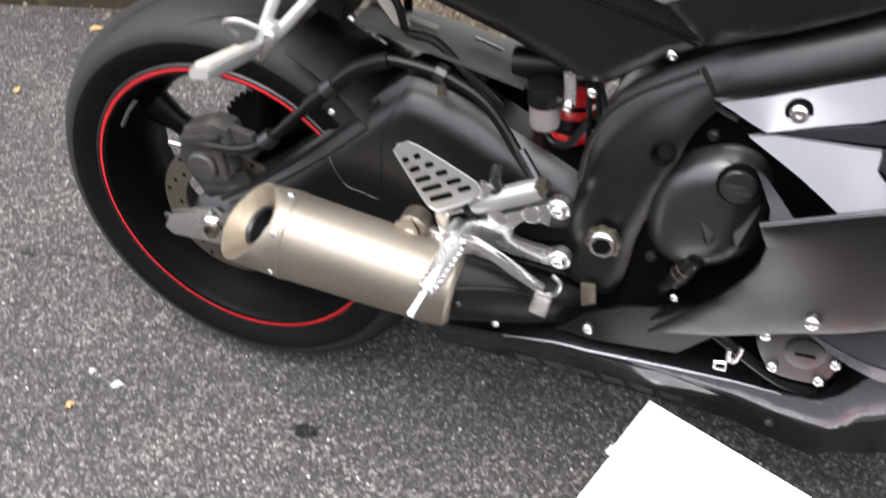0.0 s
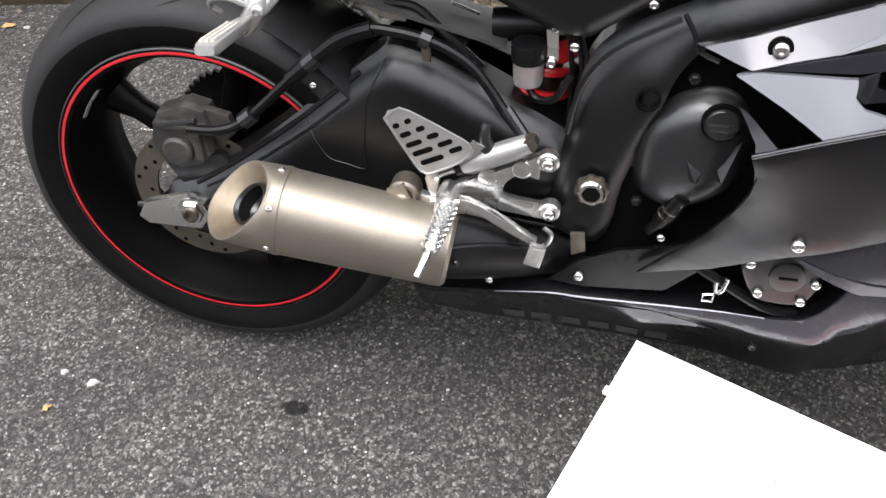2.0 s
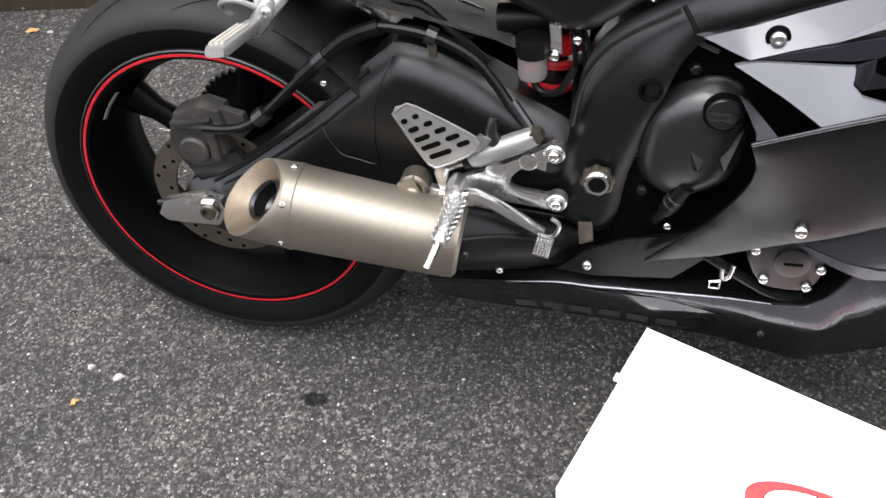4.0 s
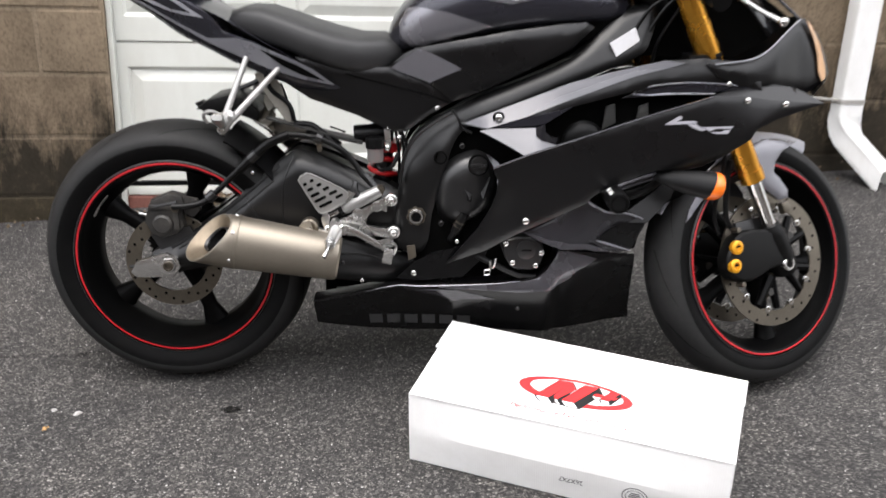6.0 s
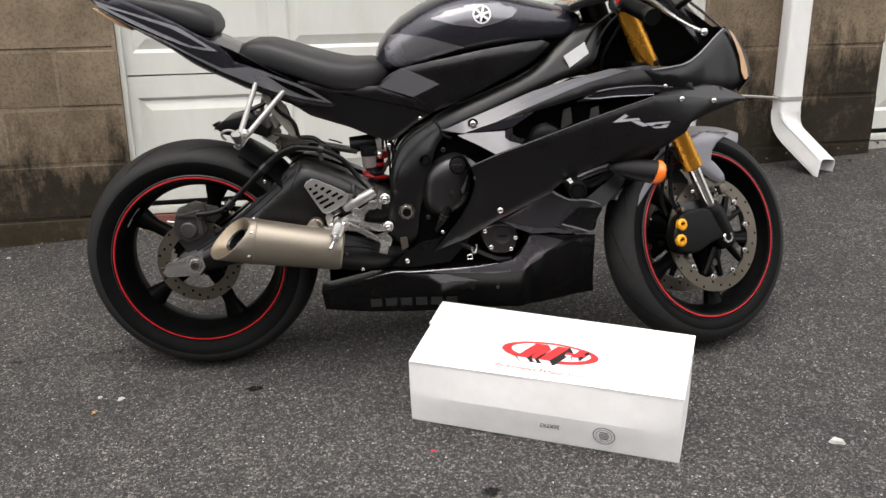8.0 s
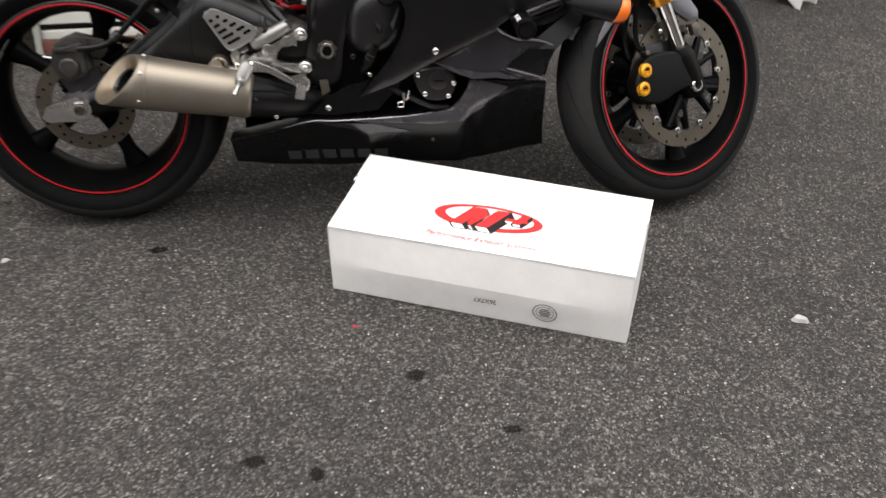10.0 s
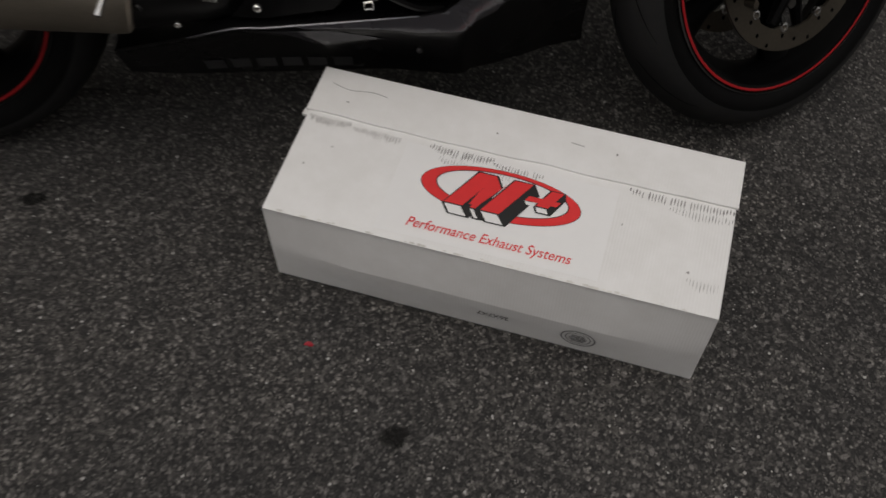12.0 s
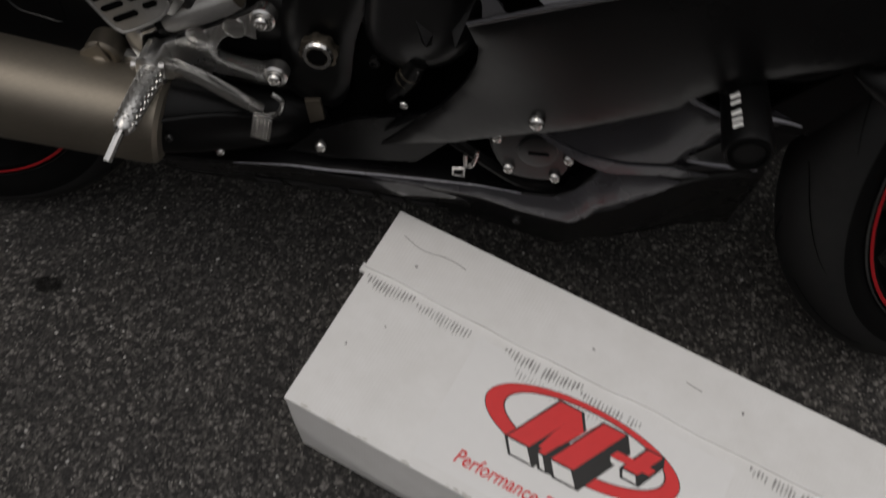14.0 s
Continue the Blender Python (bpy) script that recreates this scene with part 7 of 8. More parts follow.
                ring.append(Vector((x, w * math.copysign(abs(c) ** 0.5, c), (top + low) / 2 + (top - low) / 2 * math.copysign(abs(s) ** (0.55 if s > 0 else 0.45), s))))
            rings.append(ring)
        return part(name, loft(rings), material, bike, label, 60)
    rider = cushion("rider_seat", [(0.172, 0.868, 0.848, 0.06), (0.18, 0.882, 0.84, 0.088), (0.21, 0.892, 0.828, 0.105), (0.25, 0.89, 0.812, 0.118), (0.30, 0.874, 0.795, 0.13), (0.35, 0.856, 0.775, 0.137), (0.40, 0.84, 0.757, 0.138), (0.45, 0.829, 0.748, 0.13), (0.50, 0.828, 0.75, 0.112), (0.535, 0.82, 0.765, 0.09), (0.555, 0.80, 0.78, 0.065)], SEAT_VINYL, "black vinyl rider's seat")
    pillion = cushion("pillion_seat", [(-0.145, 1.017, 1.005, 0.045), (-0.125, 1.025, 1.0, 0.06), (-0.055, 1.017, 0.973, 0.075), (0.015, 1.003, 0.944, 0.088), (0.065, 0.992, 0.92, 0.098), (0.1, 0.980, 0.907, 0.1), (0.122, 0.965, 0.905, 0.095), (0.133, 0.945, 0.918, 0.075)], SEAT_VINYL, "black vinyl pillion seat")
    # tail
    tform = spread([(-0.17, 1.005, -0.045), (-0.08, 0.97, -0.075), (0.03, 0.90, -0.1), (0.08, 0.83, -0.098), (0.15, 0.83, -0.118), (0.2, 0.77, -0.11), (0.3, 0.76, -0.13), (0.42, 0.712, -0.12), (0.33, 0.71, -0.112)])
    tail_part = both("tail_cowl", panel([(-0.172, 1.008), (-0.15, 0.983), (-0.06, 0.93), (0.025, 0.878), (0.085, 0.832), (0.143, 0.80), (0.203, 0.767), (0.327, 0.712), (0.39, 0.705), (0.42, 0.711), (0.38, 0.738), (0.343, 0.762), (0.245, 0.812), (0.18, 0.836), (0.16, 0.865), (0.136, 0.885), (0.10, 0.905), (0.04, 0.942), (-0.085, 1.002)], rolled([(-0.172, 1.008), (-0.15, 0.983), (-0.06, 0.93), (0.025, 0.878), (0.085, 0.832), (0.143, 0.80), (0.203, 0.767), (0.327, 0.712), (0.39, 0.705), (0.42, 0.711), (0.38, 0.738), (0.343, 0.762), (0.245, 0.812), (0.18, 0.836), (0.16, 0.865), (0.136, 0.885), (0.10, 0.905), (0.04, 0.942), (-0.085, 1.002)], tform, 0.022, 0.008), 0.005, 0.012), GLOSS, bike, "gloss black tail cowl with silver graphics", 40)
    leaf_a = [(-0.159, 1.004), (-0.1, 0.981), (0.032, 0.936), (0.056, 0.926), (0.091, 0.901), (0.144, 0.864), (0.1, 0.871), (0.064, 0.881), (0.01, 0.904), (-0.056, 0.936), (-0.15, 0.988)]
    both("tail_graphic", panel(leaf_a, tform, 0.001, 0.018, 0, 0.002), PALE_PAINT, tail_part, "silver leaf-shaped tail graphic", 40)
    both("tail_slot", panel([(-0.13, 0.985), (-0.088, 0.972), (0.033, 0.927), (0.079, 0.900), (0.118, 0.874), (0.076, 0.882), (0.011, 0.914), (-0.042, 0.941)], tform, 0.001, 0.018, 0, 0.0034), GLOSS, tail_part, "", 40)
    leaf_b = [(-0.062, 0.934), (0.009, 0.899), (0.086, 0.854), (0.146, 0.822), (0.209, 0.822), (0.245, 0.812), (0.333, 0.772), (0.364, 0.755), (0.408, 0.719), (0.343, 0.733), (0.268, 0.758), (0.206, 0.785), (0.146, 0.813), (0.086, 0.848), (0.009, 0.893), (-0.062, 0.930)]
    both("tail_graphic", panel(leaf_b, tform, 0.001, 0.018, 0, 0.002), SILVER_PAINT, tail_part, "silver streak along the tail", 40)
    both("tail_slot", panel([(0.255, 0.800), (0.333, 0.764), (0.36, 0.747), (0.388, 0.728), (0.343, 0.741), (0.30, 0.764)], tform, 0.001, 0.018, 0, 0.0034), SOOT_SHADE_BLACK, tail_part)
    both("tail_edge", tube([(x, tform(x, z) - 0.001, z) for x, z in ((-0.15, 0.981), (-0.06, 0.929), (0.025, 0.877), (0.085, 0.833), (0.143, 0.802), (0.203, 0.769))], 0.002, 6), SATIN, tail_part)
    rows = [[Vector((x, h * f, z + 0.012 * (1 - f * f))) for f in (-1, -0.5, 0, 0.5, 1)] for x, z, h in ((-0.172, 1.006, 0.044), (-0.1, 0.992, 0.07), (0.0, 0.95, 0.088), (0.08, 0.91, 0.1), (0.13, 0.887, 0.108), (0.18, 0.862, 0.114), (0.25, 0.818, 0.120), (0.34, 0.765, 0.124))]
    top_part = part("tail_top", loft(rows, False, False), GLOSS, bike, "", 60)
    lamp = both("tail_light", prism([(-0.165, 0.985), (-0.10, 0.952), (-0.075, 0.925), (-0.11, 0.94)], -0.052, -0.02, 0.003), LAMP_LENS, bike)
    under = part("tail_under", loft([[Vector((x, h * f, z)) for f in (-1, 0, 1)] for x, z, h in ((-0.15, 0.985, 0.045), (0.0, 0.895, 0.09), (0.1, 0.825, 0.095), (0.22, 0.765, 0.105), (0.33, 0.715, 0.108))], False, False), PLASTIC, bike, "", 60)
    # the tail hangs lower the further back it runs
    droop = Matrix(((1, 0, 0, 0), (0, 1, 0, 0), (0.03, 0, 1, -0.03 * 0.42), (0, 0, 0, 1)))
    for ob in (tail_part, TWINS[tail_part], top_part, lamp, TWINS[lamp], under):
        ob.matrix_basis = droop
    pillion.matrix_basis = Matrix.Translation((0, 0, -0.007)) @ droop
    rider.matrix_basis = Matrix.Translation((0, 0, -0.017))
    # side panel between seat and frame
    sform = spread([(0.2, 0.76, -0.1), (0.35, 0.7, -0.104), (0.5, 0.64, -0.108), (0.6, 0.68, -0.118), (0.45, 0.73, -0.116), (0.64, 0.68, -0.122)])
    panel_part = both("side_panel", panel([(0.20, 0.768), (0.29, 0.714), (0.339, 0.68), (0.44, 0.644), (0.516, 0.606), (0.548, 0.607), (0.60, 0.645), (0.65, 0.676), (0.60, 0.716), (0.512, 0.748), (0.45, 0.748), (0.40, 0.752), (0.34, 0.77)], rolled([(0.20, 0.768), (0.29, 0.714), (0.339, 0.68), (0.44, 0.644), (0.516, 0.606), (0.548, 0.607), (0.60, 0.645), (0.65, 0.676), (0.60, 0.716), (0.512, 0.748), (0.45, 0.748), (0.40, 0.752), (0.34, 0.77)], sform, 0.02, 0.007), 0.006, 0.012), SATIN, bike, "satin black side panel", 40)
    screw(0.615, -0.1245, 0.662, bike, 0.006)
    both("panel_groove", tube([(x, sform(x, z) - 0.001, z) for x, z in ((0.42, 0.735), (0.50, 0.715), (0.60, 0.688), (0.64, 0.672))], 0.002, 6), SOOT_SHADE_BLACK, panel_part)
    part("subframe_core", prism([(0.2, 0.775), (0.45, 0.655), (0.55, 0.62), (0.64, 0.68), (0.55, 0.775), (0.35, 0.78), (0.2, 0.83)], -0.085, 0.085, 0.01), ENGINE_GAP_DARK, bike)
    part("airbox", prism([(0.56, 0.78), (0.66, 0.69), (0.95, 0.80), (1.04, 0.85), (0.98, 0.86), (0.7, 0.82)], -0.09, 0.09, 0.01), ENGINE_GAP_DARK, bike)
    # loose leads and levers behind the hanger
    part("pillion_lead", tube([(0.24, -0.06, 0.75), (0.25, -0.07, 0.70), (0.29, -0.075, 0.665), (0.30, -0.075, 0.628)], 0.005, 8), PLASTIC, bike)
    part("tail_bracket", prism([(0.215, 0.73), (0.25, 0.735), (0.275, 0.70), (0.285, 0.655), (0.30, 0.625), (0.285, 0.618), (0.255, 0.66), (0.235, 0.69)], -0.06, -0.052, 0.002), PALE_METAL, bike, "pale dusty tail bracket")
    part("plate_bracket", prism([(0.207, 0.621), (0.243, 0.60), (0.286, 0.579), (0.312, 0.577), (0.325, 0.614), (0.286, 0.626), (0.262, 0.612), (0.235, 0.628)], -0.03, -0.024, 0.002), PALE_METAL, bike, "pale dusty metal plate")
    part("plate_bracket", prism([(0.202, 0.651), (0.223, 0.665), (0.248, 0.646), (0.217, 0.603), (0.208, 0.611)], 0.055, 0.06, 0.001), PALE_METAL, bike)
    # small black bracket by the mudguard's end
    part("end_bracket", prism([(0.08, 0.665), (0.095, 0.672), (0.14, 0.648), (0.125, 0.635), (0.105, 0.64)], -0.06, -0.03, 0.003), PLASTIC, bike)
    part("plate_stay", tube([(0.12, 0.04, 0.67), (0.2, 0.03, 0.70), (0.26, 0.0, 0.74)], 0.006, 8), CAST, bike)


tank_and_seat()


# -- front end --
def front_end():
    hub_end = Vector((1.402, -0.098, 0.292))
    low = Vector((1.411, -0.098, 0.292))
    top = Vector((1.122, -0.108, 0.938))
    shift = AXLE * 0.205
    for k in (0, 1):
        o = shift * k
        line = lambda f: low.lerp(top, f) + o
        part("fork_tube", tube([line(0.315), line(0.32), line(0.98)], (0.0215, 0.0255, 0.0255), 24, 1), GOLD, bike, "gold anodised fork tube")
        part("fork_collar", tube([line(0.308), line(0.345)], 0.0272, 24, 1), GOLD, bike)
        part("fork_seal", tube([line(0.302), line(0.312)], 0.019, 20, 1), PLASTIC, bike)
        part("stanchion", tube([line(0.10), line(0.31)], 0.0165, 20, 1), CHROME, bike, "chromed fork slider")
        part("fork_foot", tube([line(-0.03), line(0.03), line(0.11), line(0.145)], (0.027, 0.032, 0.030, 0.0225), 18, 2), CARRIER, bike, "dark cast fork foot")
        part("fork_cap", tube([line(0.975), line(1.0)], 0.019, 6, 1), COPPER, bike, "copper-coloured fork cap", 20)
        part("caliper_lug", prism([(-0.05, -0.03), (0.05, -0.03), (0.05, 0.03), (-0.05, 0.03)], -0.008, 0.008, 0.004), CAST, bike).matrix_basis = Matrix.Translation(line(0.12) + Vector((-0.045, 0, 0.0))) @ FRONT.to_3x3().to_4x4()
    part("front_axle", tube([hub_end - AXLE * 0.012, hub_end + shift + AXLE * 0.012], 0.014, 18, 1), STEEL, bike)
    rot = FRONT.to_3x3().to_4x4()
    part("axle_cap", lathe([(0.0165, 0.01), (0.0165, -0.006), (0.014, -0.009), (0.010, -0.009), (0.009, 0.0), (0, 0.0)], 24), CHROME, bike, "bright axle end").matrix_basis = Matrix.Translation(hub_end - AXLE * 0.026) @ rot
    # radial calipers with gold pot caps, on a broad cast bracket of the fork foot
    for k, s in ((0, -1), (1, 1)):
        outline = [(-0.140, 0.066), (-0.112, 0.084), (-0.045, 0.080), (0.020, 0.045), (0.018, -0.004), (-0.043, -0.014), (-0.102, -0.028), (-0.156, -0.010), (-0.165, 0.033)]
        body = prism(outline, -0.022, 0.020, 0.012, 2, 3)
        cal = part("front_caliper", body, CARRIER, bike, "black front brake caliper")
        cal.matrix_basis = FRONT @ Matrix.Translation((0, s * 0.086, 0))
        for x, z in ((-0.136, 0.056), (-0.149, 0.017)):
            link("pot_cap", moved(lathe([(0.0155, 0.004), (0.0155, -0.006), (0.013, -0.008), (0.0085, -0.008), (0.0075, -0.004), (0, -0.004)], 24), Matrix.Translation((x, s * 0.022, z)) @ (Matrix.Rotation(radians(180), 4, "Z") if s > 0 else Matrix.Identity(4))), GOLD_CAP, cal, 40, "gold caliper cap")
            link("cap_cross", slab(0.010, 0.003, 0.004, 0.0008, at=(x - 0.005, s * 0.030 - 0.0015, z)), SOOT_SHADE_BLACK, cal)
        for x, z in ((-0.118, 0.092), (-0.128, -0.030)):
            link("caliper_bolt", moved(lathe([(0.006, 0.0), (0.006, -0.02), (0, -0.021)], 8), Matrix.Translation((x, 0, z))), STEEL, cal)
    # pinch lug with a bright clamp bolt behind the slider
    part("fork_lug", prism([(0.026, 0.126), (0.044, 0.130), (0.054, 0.116), (0.050, 0.102), (0.030, 0.100)], -0.100, -0.082, 0.004), STEEL, bike, "scuffed pale cast lug").matrix_basis = FRONT
    part("front_hose", tube([(1.285, -0.12, 0.375), (1.262, -0.125, 0.41), (1.258, -0.12, 0.47), (1.262, -0.115, 0.54)], 0.006, 8), PLASTIC, bike, "black brake hose")
    part("front_hose", tube([(1.25, -0.12, 0.37), (1.235, -0.12, 0.42), (1.245, -0.12, 0.50), (1.25, -0.115, 0.56)], 0.005, 8), PLASTIC, bike)
    screw(1.313, -0.13, 0.432, bike, 0.006, CHROME)
    # front mudguard follows the wheel and lifts off it in a thin beak
    rows = []
    for k in range(21):
        deg = 48 + 100 * k / 20
        a = radians(deg)
        w = 0.064 * (0.18 + 0.82 * math.sin(math.pi * min(0.5, 0.05 + 0.035 * k)) if k < 13 else math.sin(math.pi * (22 - k) / 18))
        lifted = 0.304 + 0.030 * max(0.0, (76 - deg) / 28) ** 1.4
        outer = []
        for q in range(11):
            f = -1 + 2 * q / 10
            r = lifted - 0.034 * abs(f) ** 2.2
            outer.append(Vector((r * math.cos(a), w * f, r * math.sin(a))))
        inner = [Vector((p.x * 0.988, p.y * 0.95, p.z * 0.988)) for p in reversed(outer)]
        rows.append(outer + inner)
    part("front_mudguard", loft(rows), SILVER_PAINT, bike, "grey front mudguard", 60).matrix_basis = FRONT
    guard = [(-0.085, 0.240), (-0.04, 0.264), (0.006, 0.272), (0.059, 0.275), (0.111, 0.265), (0.148, 0.254), (0.110, 0.249), (0.075, 0.239), (0.052, 0.22), (0.041, 0.197), (0.058, 0.178), (0.075, 0.15), (0.073, 0.132), (0.046, 0.131), (0.023, 0.149), (-0.02, 0.185), (-0.06, 0.205)]

    def skirt(x, z):
        # flat beside the wheel, drawn in towards the crown of the tyre
        return -0.076 + 9.0 * max(0.0, math.hypot(x, z) - 0.245) ** 2
    for side in (1, -1):
        bm = panel(guard, rolled(guard, skirt, 0.008, 0.002), 0.004, 0.01)
        part("mudguard_side", bm if side > 0 else mirrored(bm), TANK_GREY, bike, "grey side of the front mudguard", 50).matrix_basis = FRONT
        fin = [(-0.221, 0.130), (-0.206, 0.157), (-0.174, 0.190), (-0.12, 0.235), (-0.085, 0.242), (-0.10, 0.222), (-0.150, 0.181), (-0.172, 0.166)]
        bm = panel(fin, lambda x, z: -0.060 + 9.0 * max(0.0, math.hypot(x, z) - 0.25) ** 2, 0.004, 0.01)
        part("mudguard_fin", bm if side > 0 else mirrored(bm), TANK_GREY, bike, "grey rear end of the front mudguard", 50).matrix_basis = FRONT
    # turn signals
    spine = [(1.070, 0.530, 0.004), (1.085, 0.529, 0.011), (1.110, 0.528, 0.0195), (1.143, 0.526, 0.0255), (1.170, 0.5245, 0.0280)]
    rings = []
    for x, z, r in spine:
        y = -0.222 - 0.62 * (x - 1.07)
        rings.append([Vector((x + 0.011 * math.sin(a) * r / 0.028 - 0.10 * r * math.cos(a), y + 1.05 * r * math.cos(a), z + r * math.sin(a))) for a in (2 * math.pi * q / 20 for q in range(20))])
    both("turn_signal", loft(rings), PLASTIC, bike, "black pointed turn signal body", 40)
    rings = []
    for x, z, r, q0 in ((1.169, 0.5245, 0.0282, 1.0), (1.180, 0.524, 0.0278, 0.7), (1.188, 0.5235, 0.0225, 0.4), (1.192, 0.5233, 0.013, 0.2)):
        y = -0.222 - 0.62 * (x - 1.07)
        rings.append([Vector((x + 0.011 * math.sin(a) * q0, y + 1.05 * r * math.cos(a), z + r * math.sin(a))) for a in (2 * math.pi * q / 20 for q in range(20))])
    both("signal_lens", loft(rings), AMBER, bike, "orange turn signal lens", 50)
    both("signal_stalk", tube([(1.085, -0.17, 0.535), (1.114, -0.235, 0.533)], 0.010, 10, 1), PLASTIC, bike)
    # inner mudguard parts and radiator hoses in the dark gap
    both("inner_cowl", panel([(1.06, 0.49), (1.10, 0.515), (1.14, 0.555), (1.25, 0.60), (1.22, 0.54), (1.16, 0.47), (1.10, 0.44), (1.06, 0.45)], lambda x, z: -0.14, 0.005, 0.03), ENGINE_GAP_DARK, bike)
    for k in range(3):
        part("radiator_hose", tube([(1.0, -0.16 + 0.03 * k, 0.47 + 0.02 * k), (1.06, -0.165 + 0.03 * k, 0.485 + 0.022 * k), (1.14, -0.16 + 0.03 * k, 0.545)], 0.011, 10), PLASTIC, bike)
    # yokes
    part("top_yoke", prism([(1.0, 0.905), (1.07, 0.918), (1.15, 0.935), (1.165, 0.947), (1.14, 0.955), (1.05, 0.938), (1.0, 0.92)], -0.12, 0.13, 0.005), FRAME_BLACK, bike, "black top yoke")
    part("yoke_plate", loft([[Vector((x, y, z + d)) for y, d in ((-0.118, 0.0), (-0.118, 0.004), (0.12, 0.004), (0.12, 0.0))] for x, z in ((0.998, 0.917), (1.03, 0.929), (1.07, 0.939), (1.11, 0.948), (1.145, 0.955))]), ALLOY, bike, "bare alloy top yoke plate")
    part("cowl_rim", tube([(1.214, -0.075, 0.962), (1.275, -0.078, 0.932), (1.333, -0.082, 0.891), (1.392, -0.085, 0.841)], 0.0035, 8), GREY_PAINT, bike)
    part("lower_yoke", prism([(1.15, 0.745), (1.22, 0.755), (1.22, 0.775), (1.15, 0.77)], -0.13, 0.13, 0.005), FRAME_BLACK, bike)
    part("headstock", tube([(1.07, 0, 0.93), (1.14, 0, 0.74)], 0.035, 18, 1), FRAME_BLACK, bike)
    for x, y, z in ((1.003, -0.05, 0.928), (1.122, -0.075, 0.962)):
        part("yoke_bolt", moved(lathe([(0, 0.03), (0.012, 0.03), (0.013, 0.026), (0.014, 0.0), (0, 0.0)], 12), Matrix.Translation((x, y, z)) @ Matrix.Rotation(radians(-90), 4, "X") @ Matrix.Rotation(radians(180), 4, "X")), COPPER, bike, "copper-coloured bolt")
    part("bar_bolt", tube([(1.09, -0.125, 0.93), (1.09, -0.132, 0.93)], 0.006, 10, 1), CHROME, bike)
    part("ignition_key", slab(0.012, 0.03, 0.03, 0.004, at=(1.04, -0.015, 0.945)), PLASTIC, bike)
    # clip-on, grip and brake lever
    part("red_collar", tube([(1.115, -0.14, 0.928), (1.13, -0.15, 0.925)], 0.016, 14, 1), SPRING_RED, bike, "red collar at the grip")
    part("clip_on", tube([(1.118, -0.11, 0.915), (1.126, -0.145, 0.920)], 0.024, 16, 1), ALLOY, bike)
    part("grip", tube([(1.128, -0.15, 0.918), (1.140, -0.2, 0.908), (1.156, -0.27, 0.893), (1.16, -0.29, 0.888)], (0.0175, 0.0185, 0.0185, 0.0205), 18), PLASTIC, bike, "black rubber grip")
    ribs = [tube([Vector((1.130, -0.16, 0.916)).lerp(Vector((1.156, -0.27, 0.893)), f - 0.012), Vector((1.130, -0.16, 0.916)).lerp(Vector((1.156, -0.27, 0.893)), f + 0.012)], 0.0195, 16, 1) for f in (k / 12 for k in range(1, 12))]
    part("grip_ribs", join(*ribs), PLASTIC, bike)
    part("lever_perch", tube([(1.15, -0.125, 0.935), (1.18, -0.14, 0.935), (1.195, -0.165, 0.925)], (0.013, 0.015, 0.010), 12), CAST, bike)
    part("brake_lever", tube([(1.178, -0.14, 0.932), (1.195, -0.19, 0.912), (1.212, -0.25, 0.890), (1.238, -0.30, 0.868), (1.262, -0.33, 0.853)], (0.007, 0.006, 0.005, 0.0045, 0.005), 10), ALLOY, bike, "silver brake lever")
    ball = bmesh.new()
    bmesh.ops.create_uvsphere(ball, u_segments=14, v_segments=10, radius=0.0095, matrix=Matrix.Translation((1.265, -0.333, 0.852)))
    part("lever_ball", ball, CHROME, bike)
    part("lever_reservoir", moved(lathe([(0, 0), (0.02, 0), (0.021, 0.03), (0.0, 0.032)], 20), Matrix.Translation((1.21, -0.13, 0.945)) @ Matrix.Rotation(radians(-70), 4, "X") @ Matrix.Rotation(radians(180), 4, "X")), ALLOY, bike)
    for k in range(3):
        part("control_cable", tube([(1.17, -0.12, 0.93), (1.13 - 0.03 * k, -0.11, 0.87), (1.09 - 0.03 * k, -0.10, 0.80), (1.08 - 0.03 * k, -0.09, 0.75)], 0.004, 6), PLASTIC, bike)
    # left bar
    part("left_bar", tube([(1.10, 0.13, 0.92), (1.06, 0.22, 0.9), (1.03, 0.30, 0.885)], 0.017, 14), SEAT_VINYL, bike)
    part("left_lever", tube([(1.12, 0.15, 0.92), (1.12, 0.22, 0.90), (1.10, 0.33, 0.87)], 0.006, 8), ALLOY, bike)
    # pale sticker on the spar
    sf = lambda x, z: -0.122 + 0.25 * (x - 1.0)
    part("spar_sticker", panel([(0.979, 0.797), (1.034, 0.828), (1.046, 0.800), (0.995, 0.768)], sf, 0.001, 0.02, 0, 0.006), STICKER, bike, "white paper sticker")


front_end()


# ---- small things on the drive ----
def blob(name, x, y, r, material, label, category, seed, lift=0.0025, thick=0.0, squash=0.75):
    rnd = random.Random(seed)
    n = 18
    bm = bmesh.new()
    ring = []
    phase = [rnd.uniform(0, 6.28) for _ in range(4)]
    for k in range(n):
        a = 2 * math.pi * k / n
        rr = r * (1 + 0.22 * math.sin(2 * a + phase[0]) + 0.16 * math.sin(3 * a + phase[1]) + 0.1 * math.sin(5 * a + phase[2]))
        ring.append(bm.verts.new((x + rr * math.cos(a), y + squash * rr * math.sin(a), lift)))
    top = bm.faces.new(ring)
    if thick:
        ex = bmesh.ops.extrude_face_region(bm, geom=[top])
        for v in ex["geom"]:
            if isinstance(v, bmesh.types.BMVert):
                v.co = Vector((x + (v.co.x - x) * 0.7, y + (v.co.y - y) * 0.7, lift + thick))
    ob = link(name, bm, material, matrix=SLOPE, smooth=0)
    tagged(ob, label, category)
    return ob


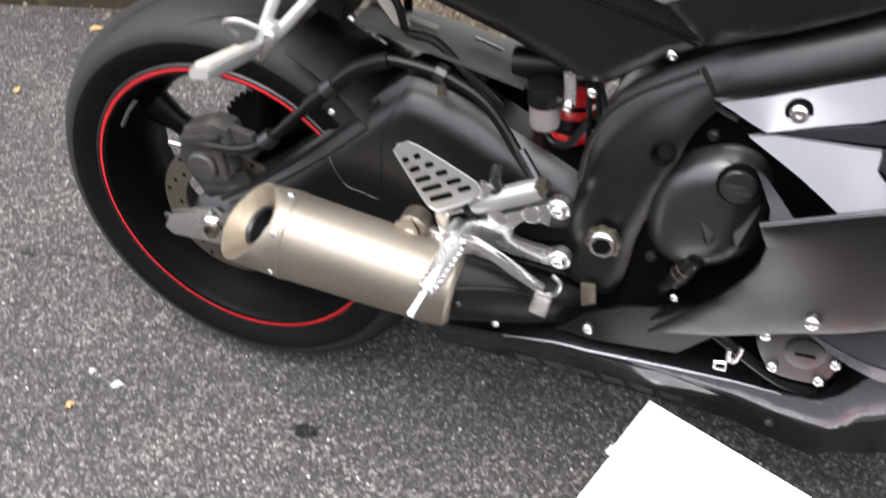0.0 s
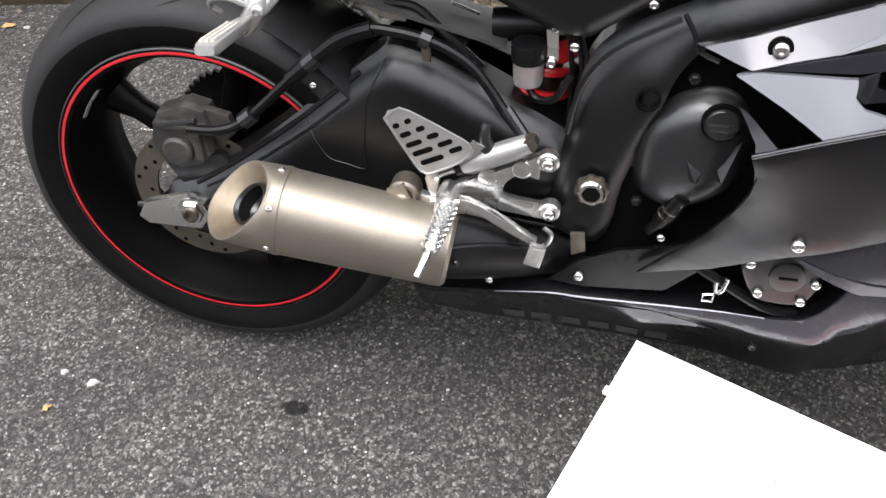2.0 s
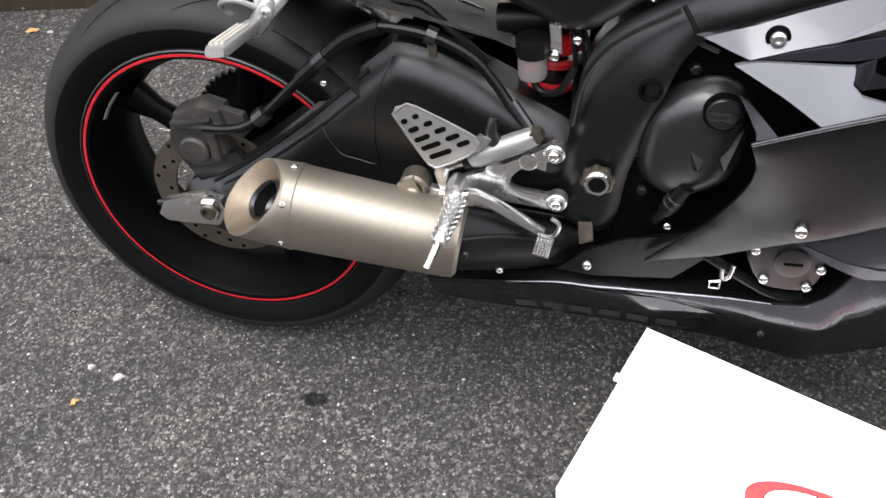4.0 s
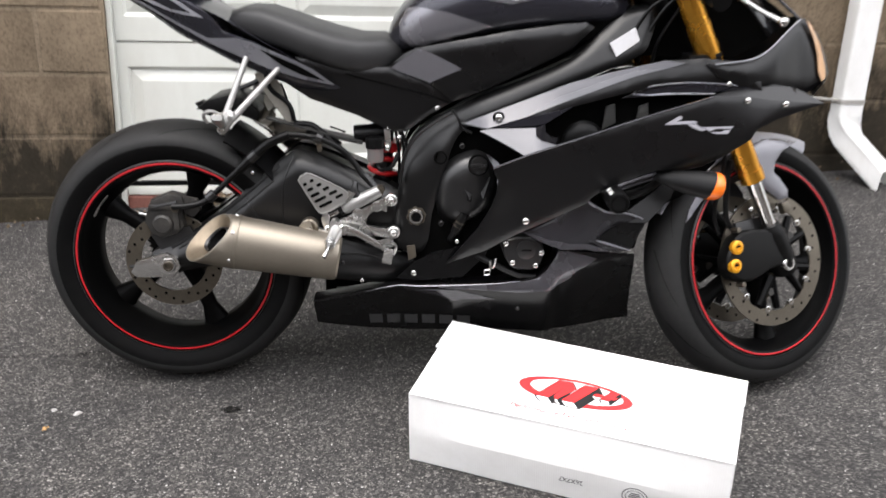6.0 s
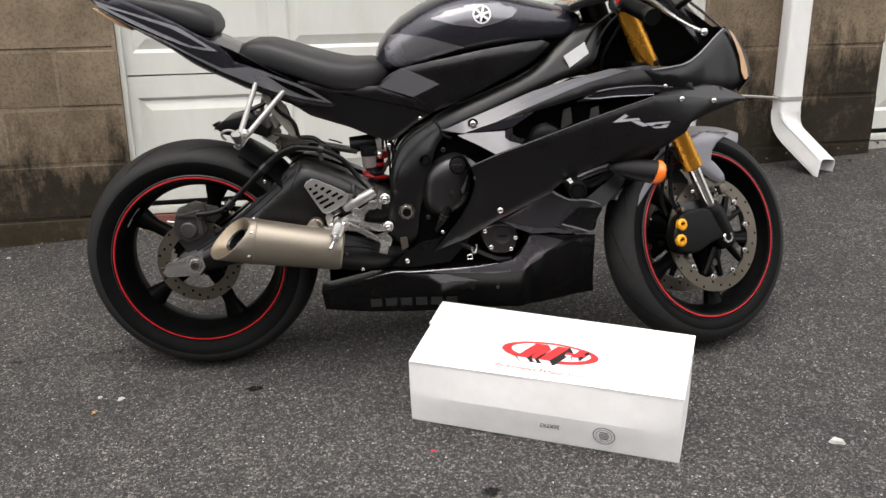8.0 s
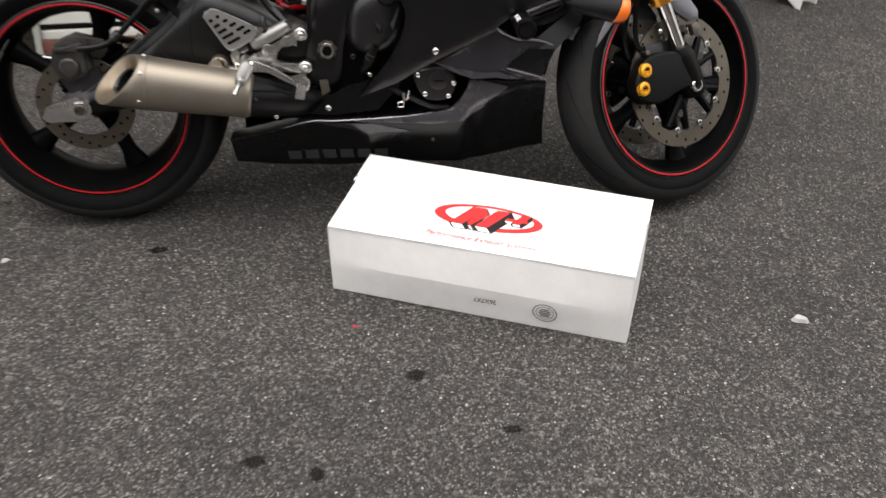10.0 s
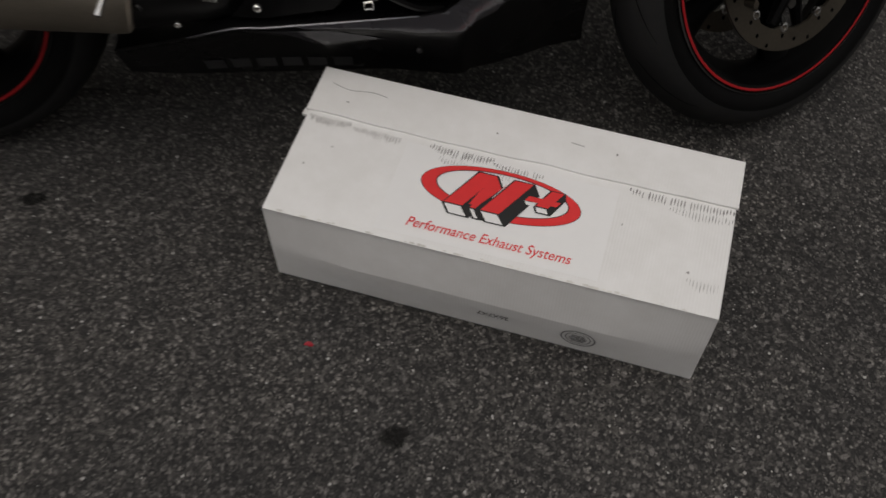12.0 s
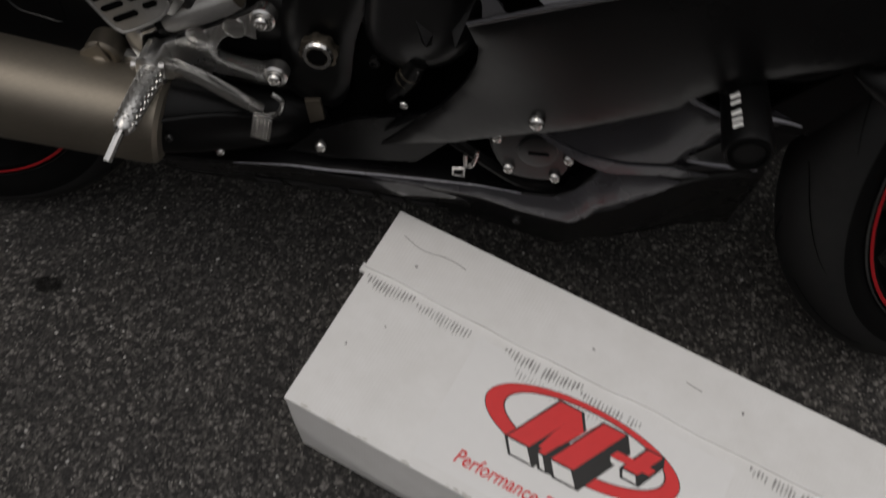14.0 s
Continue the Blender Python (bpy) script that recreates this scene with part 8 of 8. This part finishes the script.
for x, y, r, s in ((0.106, -0.062, 0.020, 1), (0.667, -0.556, 0.021, 2), (0.36, -0.74, 0.02, 3), (0.47, -0.78, 0.016, 6), (0.83, -0.72, 0.014, 7)):
    blob("oil_stain", x, y, r * 1.25, STAIN, "small dark oil stain soaked into the asphalt", "stain", s)["group"] = "oil stains"
blob("stone_chip", 1.49, -0.492, 0.016, STONE_PALE, "pale stone chip lying on the asphalt", "stone", 11, 0.0, 0.008)
blob("red_scrap", 0.553, -0.393, 0.006, RED_CHIP, "tiny red scrap lying on the asphalt", "scrap", 12, 0.001, 0.002)


def crack():
    """A ragged open crack running out from under the rear tyre."""
    rnd = random.Random(8)
    bm = bmesh.new()
    rows, x, y = [], -1.25, 0.235
    while x < 0.35:
        wd = 0.003 + 0.007 * rnd.random()
        rows.append([bm.verts.new((x, y - wd, 0.0022)), bm.verts.new((x + rnd.uniform(-0.004, 0.004), y + wd, 0.0022))])
        x += 0.012 + 0.012 * rnd.random()
        y += rnd.uniform(-0.008, 0.0065)
    for a, b in zip(rows, rows[1:]):
        bm.faces.new((a[0], b[0], b[1], a[1]))
    tagged(link("asphalt_crack", bm, CRACK_DIRT, matrix=SLOPE, smooth=0), "ragged dark crack in the asphalt", "crack")


crack()


def leaf(x, y, turn, size, seed):
    rnd = random.Random(seed)
    bm = bmesh.new()
    mid = [bm.verts.new((size * (k / 5 - 0.5), 0, 0.002 + 0.003 * math.sin(math.pi * k / 5))) for k in range(6)]
    for s in (-1, 1):
        edge = [bm.verts.new((size * (k / 5 - 0.5), s * size * 0.3 * math.sin(math.pi * (k + 0.2) / 5.4) * rnd.uniform(0.7, 1.1), 0.003 + 0.006 * rnd.random())) for k in range(6)]
        for k in range(5):
            bm.faces.new((mid[k], mid[k + 1], edge[k + 1], edge[k]))
    ob = link("dry_leaf", bm, LEAF_TAN, matrix=SLOPE @ Matrix.Translation((x, y, 0)) @ Matrix.Rotation(turn, 4, "Z"), smooth=0)
    tagged(ob, "curled tan dry leaf lying on the asphalt", "leaf", "dry leaves")


blob("blue_scrap", -1.235, 1.0, 0.016, BLUE_SCRAP, "small bright blue scrap at the foot of the wall", "scrap", 31, 0.001, 0.006)
leaf(-0.903, 0.915, 0.3, 0.035, 1)
leaf(-0.948, 0.64, 1.9, 0.026, 2)
leaf(-0.30, -0.115, 0.9, 0.018, 3)
for x, y, r, s in ((-0.855, 0.916, 0.007, 21), (-0.247, -0.056, 0.009, 22), (-0.305, -0.042, 0.006, 23), (-0.30, 0.30, 0.009, 24)):
    blob("stone_chip", x, y, r, STONE_PALE, "pale stone chip lying on the asphalt", "stone", s, 0.0, 0.004)


def wall_litter():
    """Tan gravel and rotted leaves heaped along the foot of the garage."""
    rnd = random.Random(15)
    verts, faces = [], []

    def heap(x, f):
        # f runs from the heap's toe to the sill behind it
        line = 1.11 + 0.105 * x + (0.055 if -0.35 < x < 1.78 else 0.0)
        deep = 0.15 if x > -0.2 else 0.08
        tall = (0.06 if x > -0.12 else 0.012) * (0.8 + 0.4 * noise.noise(Vector((x * 5, 0, 0))))
        return line - deep * (1 - f), tall * f * f * (3 - 2 * f)
    for k in range(8200):
        x = rnd.uniform(-2.0, 2.9)
        if (x < -0.4 or x > 1.6) and rnd.random() < 0.85:
            continue
        f = rnd.random() ** (0.75 if x > -0.2 else 0.5)
        if k < 5600:
            x = rnd.uniform(-0.15, 1.2)
        y, z = heap(x, f)
        r = 0.002 + 0.0065 * rnd.random() ** 2
        a = rnd.uniform(0, 3.14)
        o = len(verts)
        h = r * rnd.uniform(0.4, 1.1)
        for q in range(5):
            t = a + q * math.pi * 0.4 + rnd.uniform(-0.3, 0.3)
            rr = r * rnd.uniform(0.6, 1.2)
            verts.append((x + rr * math.cos(t), y + rr * math.sin(t), z - 0.004 + rnd.uniform(0, 0.003)))
        verts.append((x + rnd.uniform(-1, 1) * r * 0.3, y, z + h))
        for q in range(5):
            faces.append((o + q, o + (q + 1) % 5, o + 5))
    # the packed soil under the gravel
    n = 120
    base = len(verts)
    for i in range(n + 1):
        x = -0.3 + 2.05 * i / n
        for j in range(6):
            y, z = heap(x, j / 5)
            verts.append((x, y, z - 0.003))
    for i in range(n):
        for j in range(5):
            p = base + i * 6 + j
            faces.append((p, p + 6, p + 7, p + 1))
    me = bpy.data.meshes.new("wall_litter")
    me.from_pydata(verts, [], faces)
    me.materials.append(LITTER)
    me.materials.append(SOIL)
    for f in me.polygons:
        f.material_index = 1 if f.vertices[0] >= base else 0
    ob = new("wall_litter", me)
    ob.matrix_basis = SLOPE
    tagged(ob, "tan gravel and rotted leaves along the wall", "litter", kind="stuff")


wall_litter()


def loose_grit():
    """Pale chips and grit scattered over the asphalt."""
    rnd = random.Random(5)
    verts, faces = [], []
    for _ in range(6000):
        x, y = rnd.uniform(-1.3, 2.4), rnd.uniform(-1.3, 1.0)
        r = 0.0009 + 0.0024 * rnd.random() ** 4
        a = rnd.uniform(0, 3.14)
        o = len(verts)
        for k in range(4):
            q = a + k * math.pi / 2 + rnd.uniform(-0.3, 0.3)
            verts.append((x + r * math.cos(q), y + r * math.sin(q), 0.0004))
        verts.append((x, y, 0.0004 + r * 0.6))
        for k in range(4):
            faces.append((o + k, o + (k + 1) % 4, o + 4))
    me = bpy.data.meshes.new("loose_grit")
    me.from_pydata(verts, [], faces)
    me.materials.append(STONE_PALE)
    ob = new("loose_grit", me)
    ob.matrix_basis = SLOPE
    tagged(ob, "pale grit scattered over the asphalt", "grit", kind="stuff")


loose_grit()
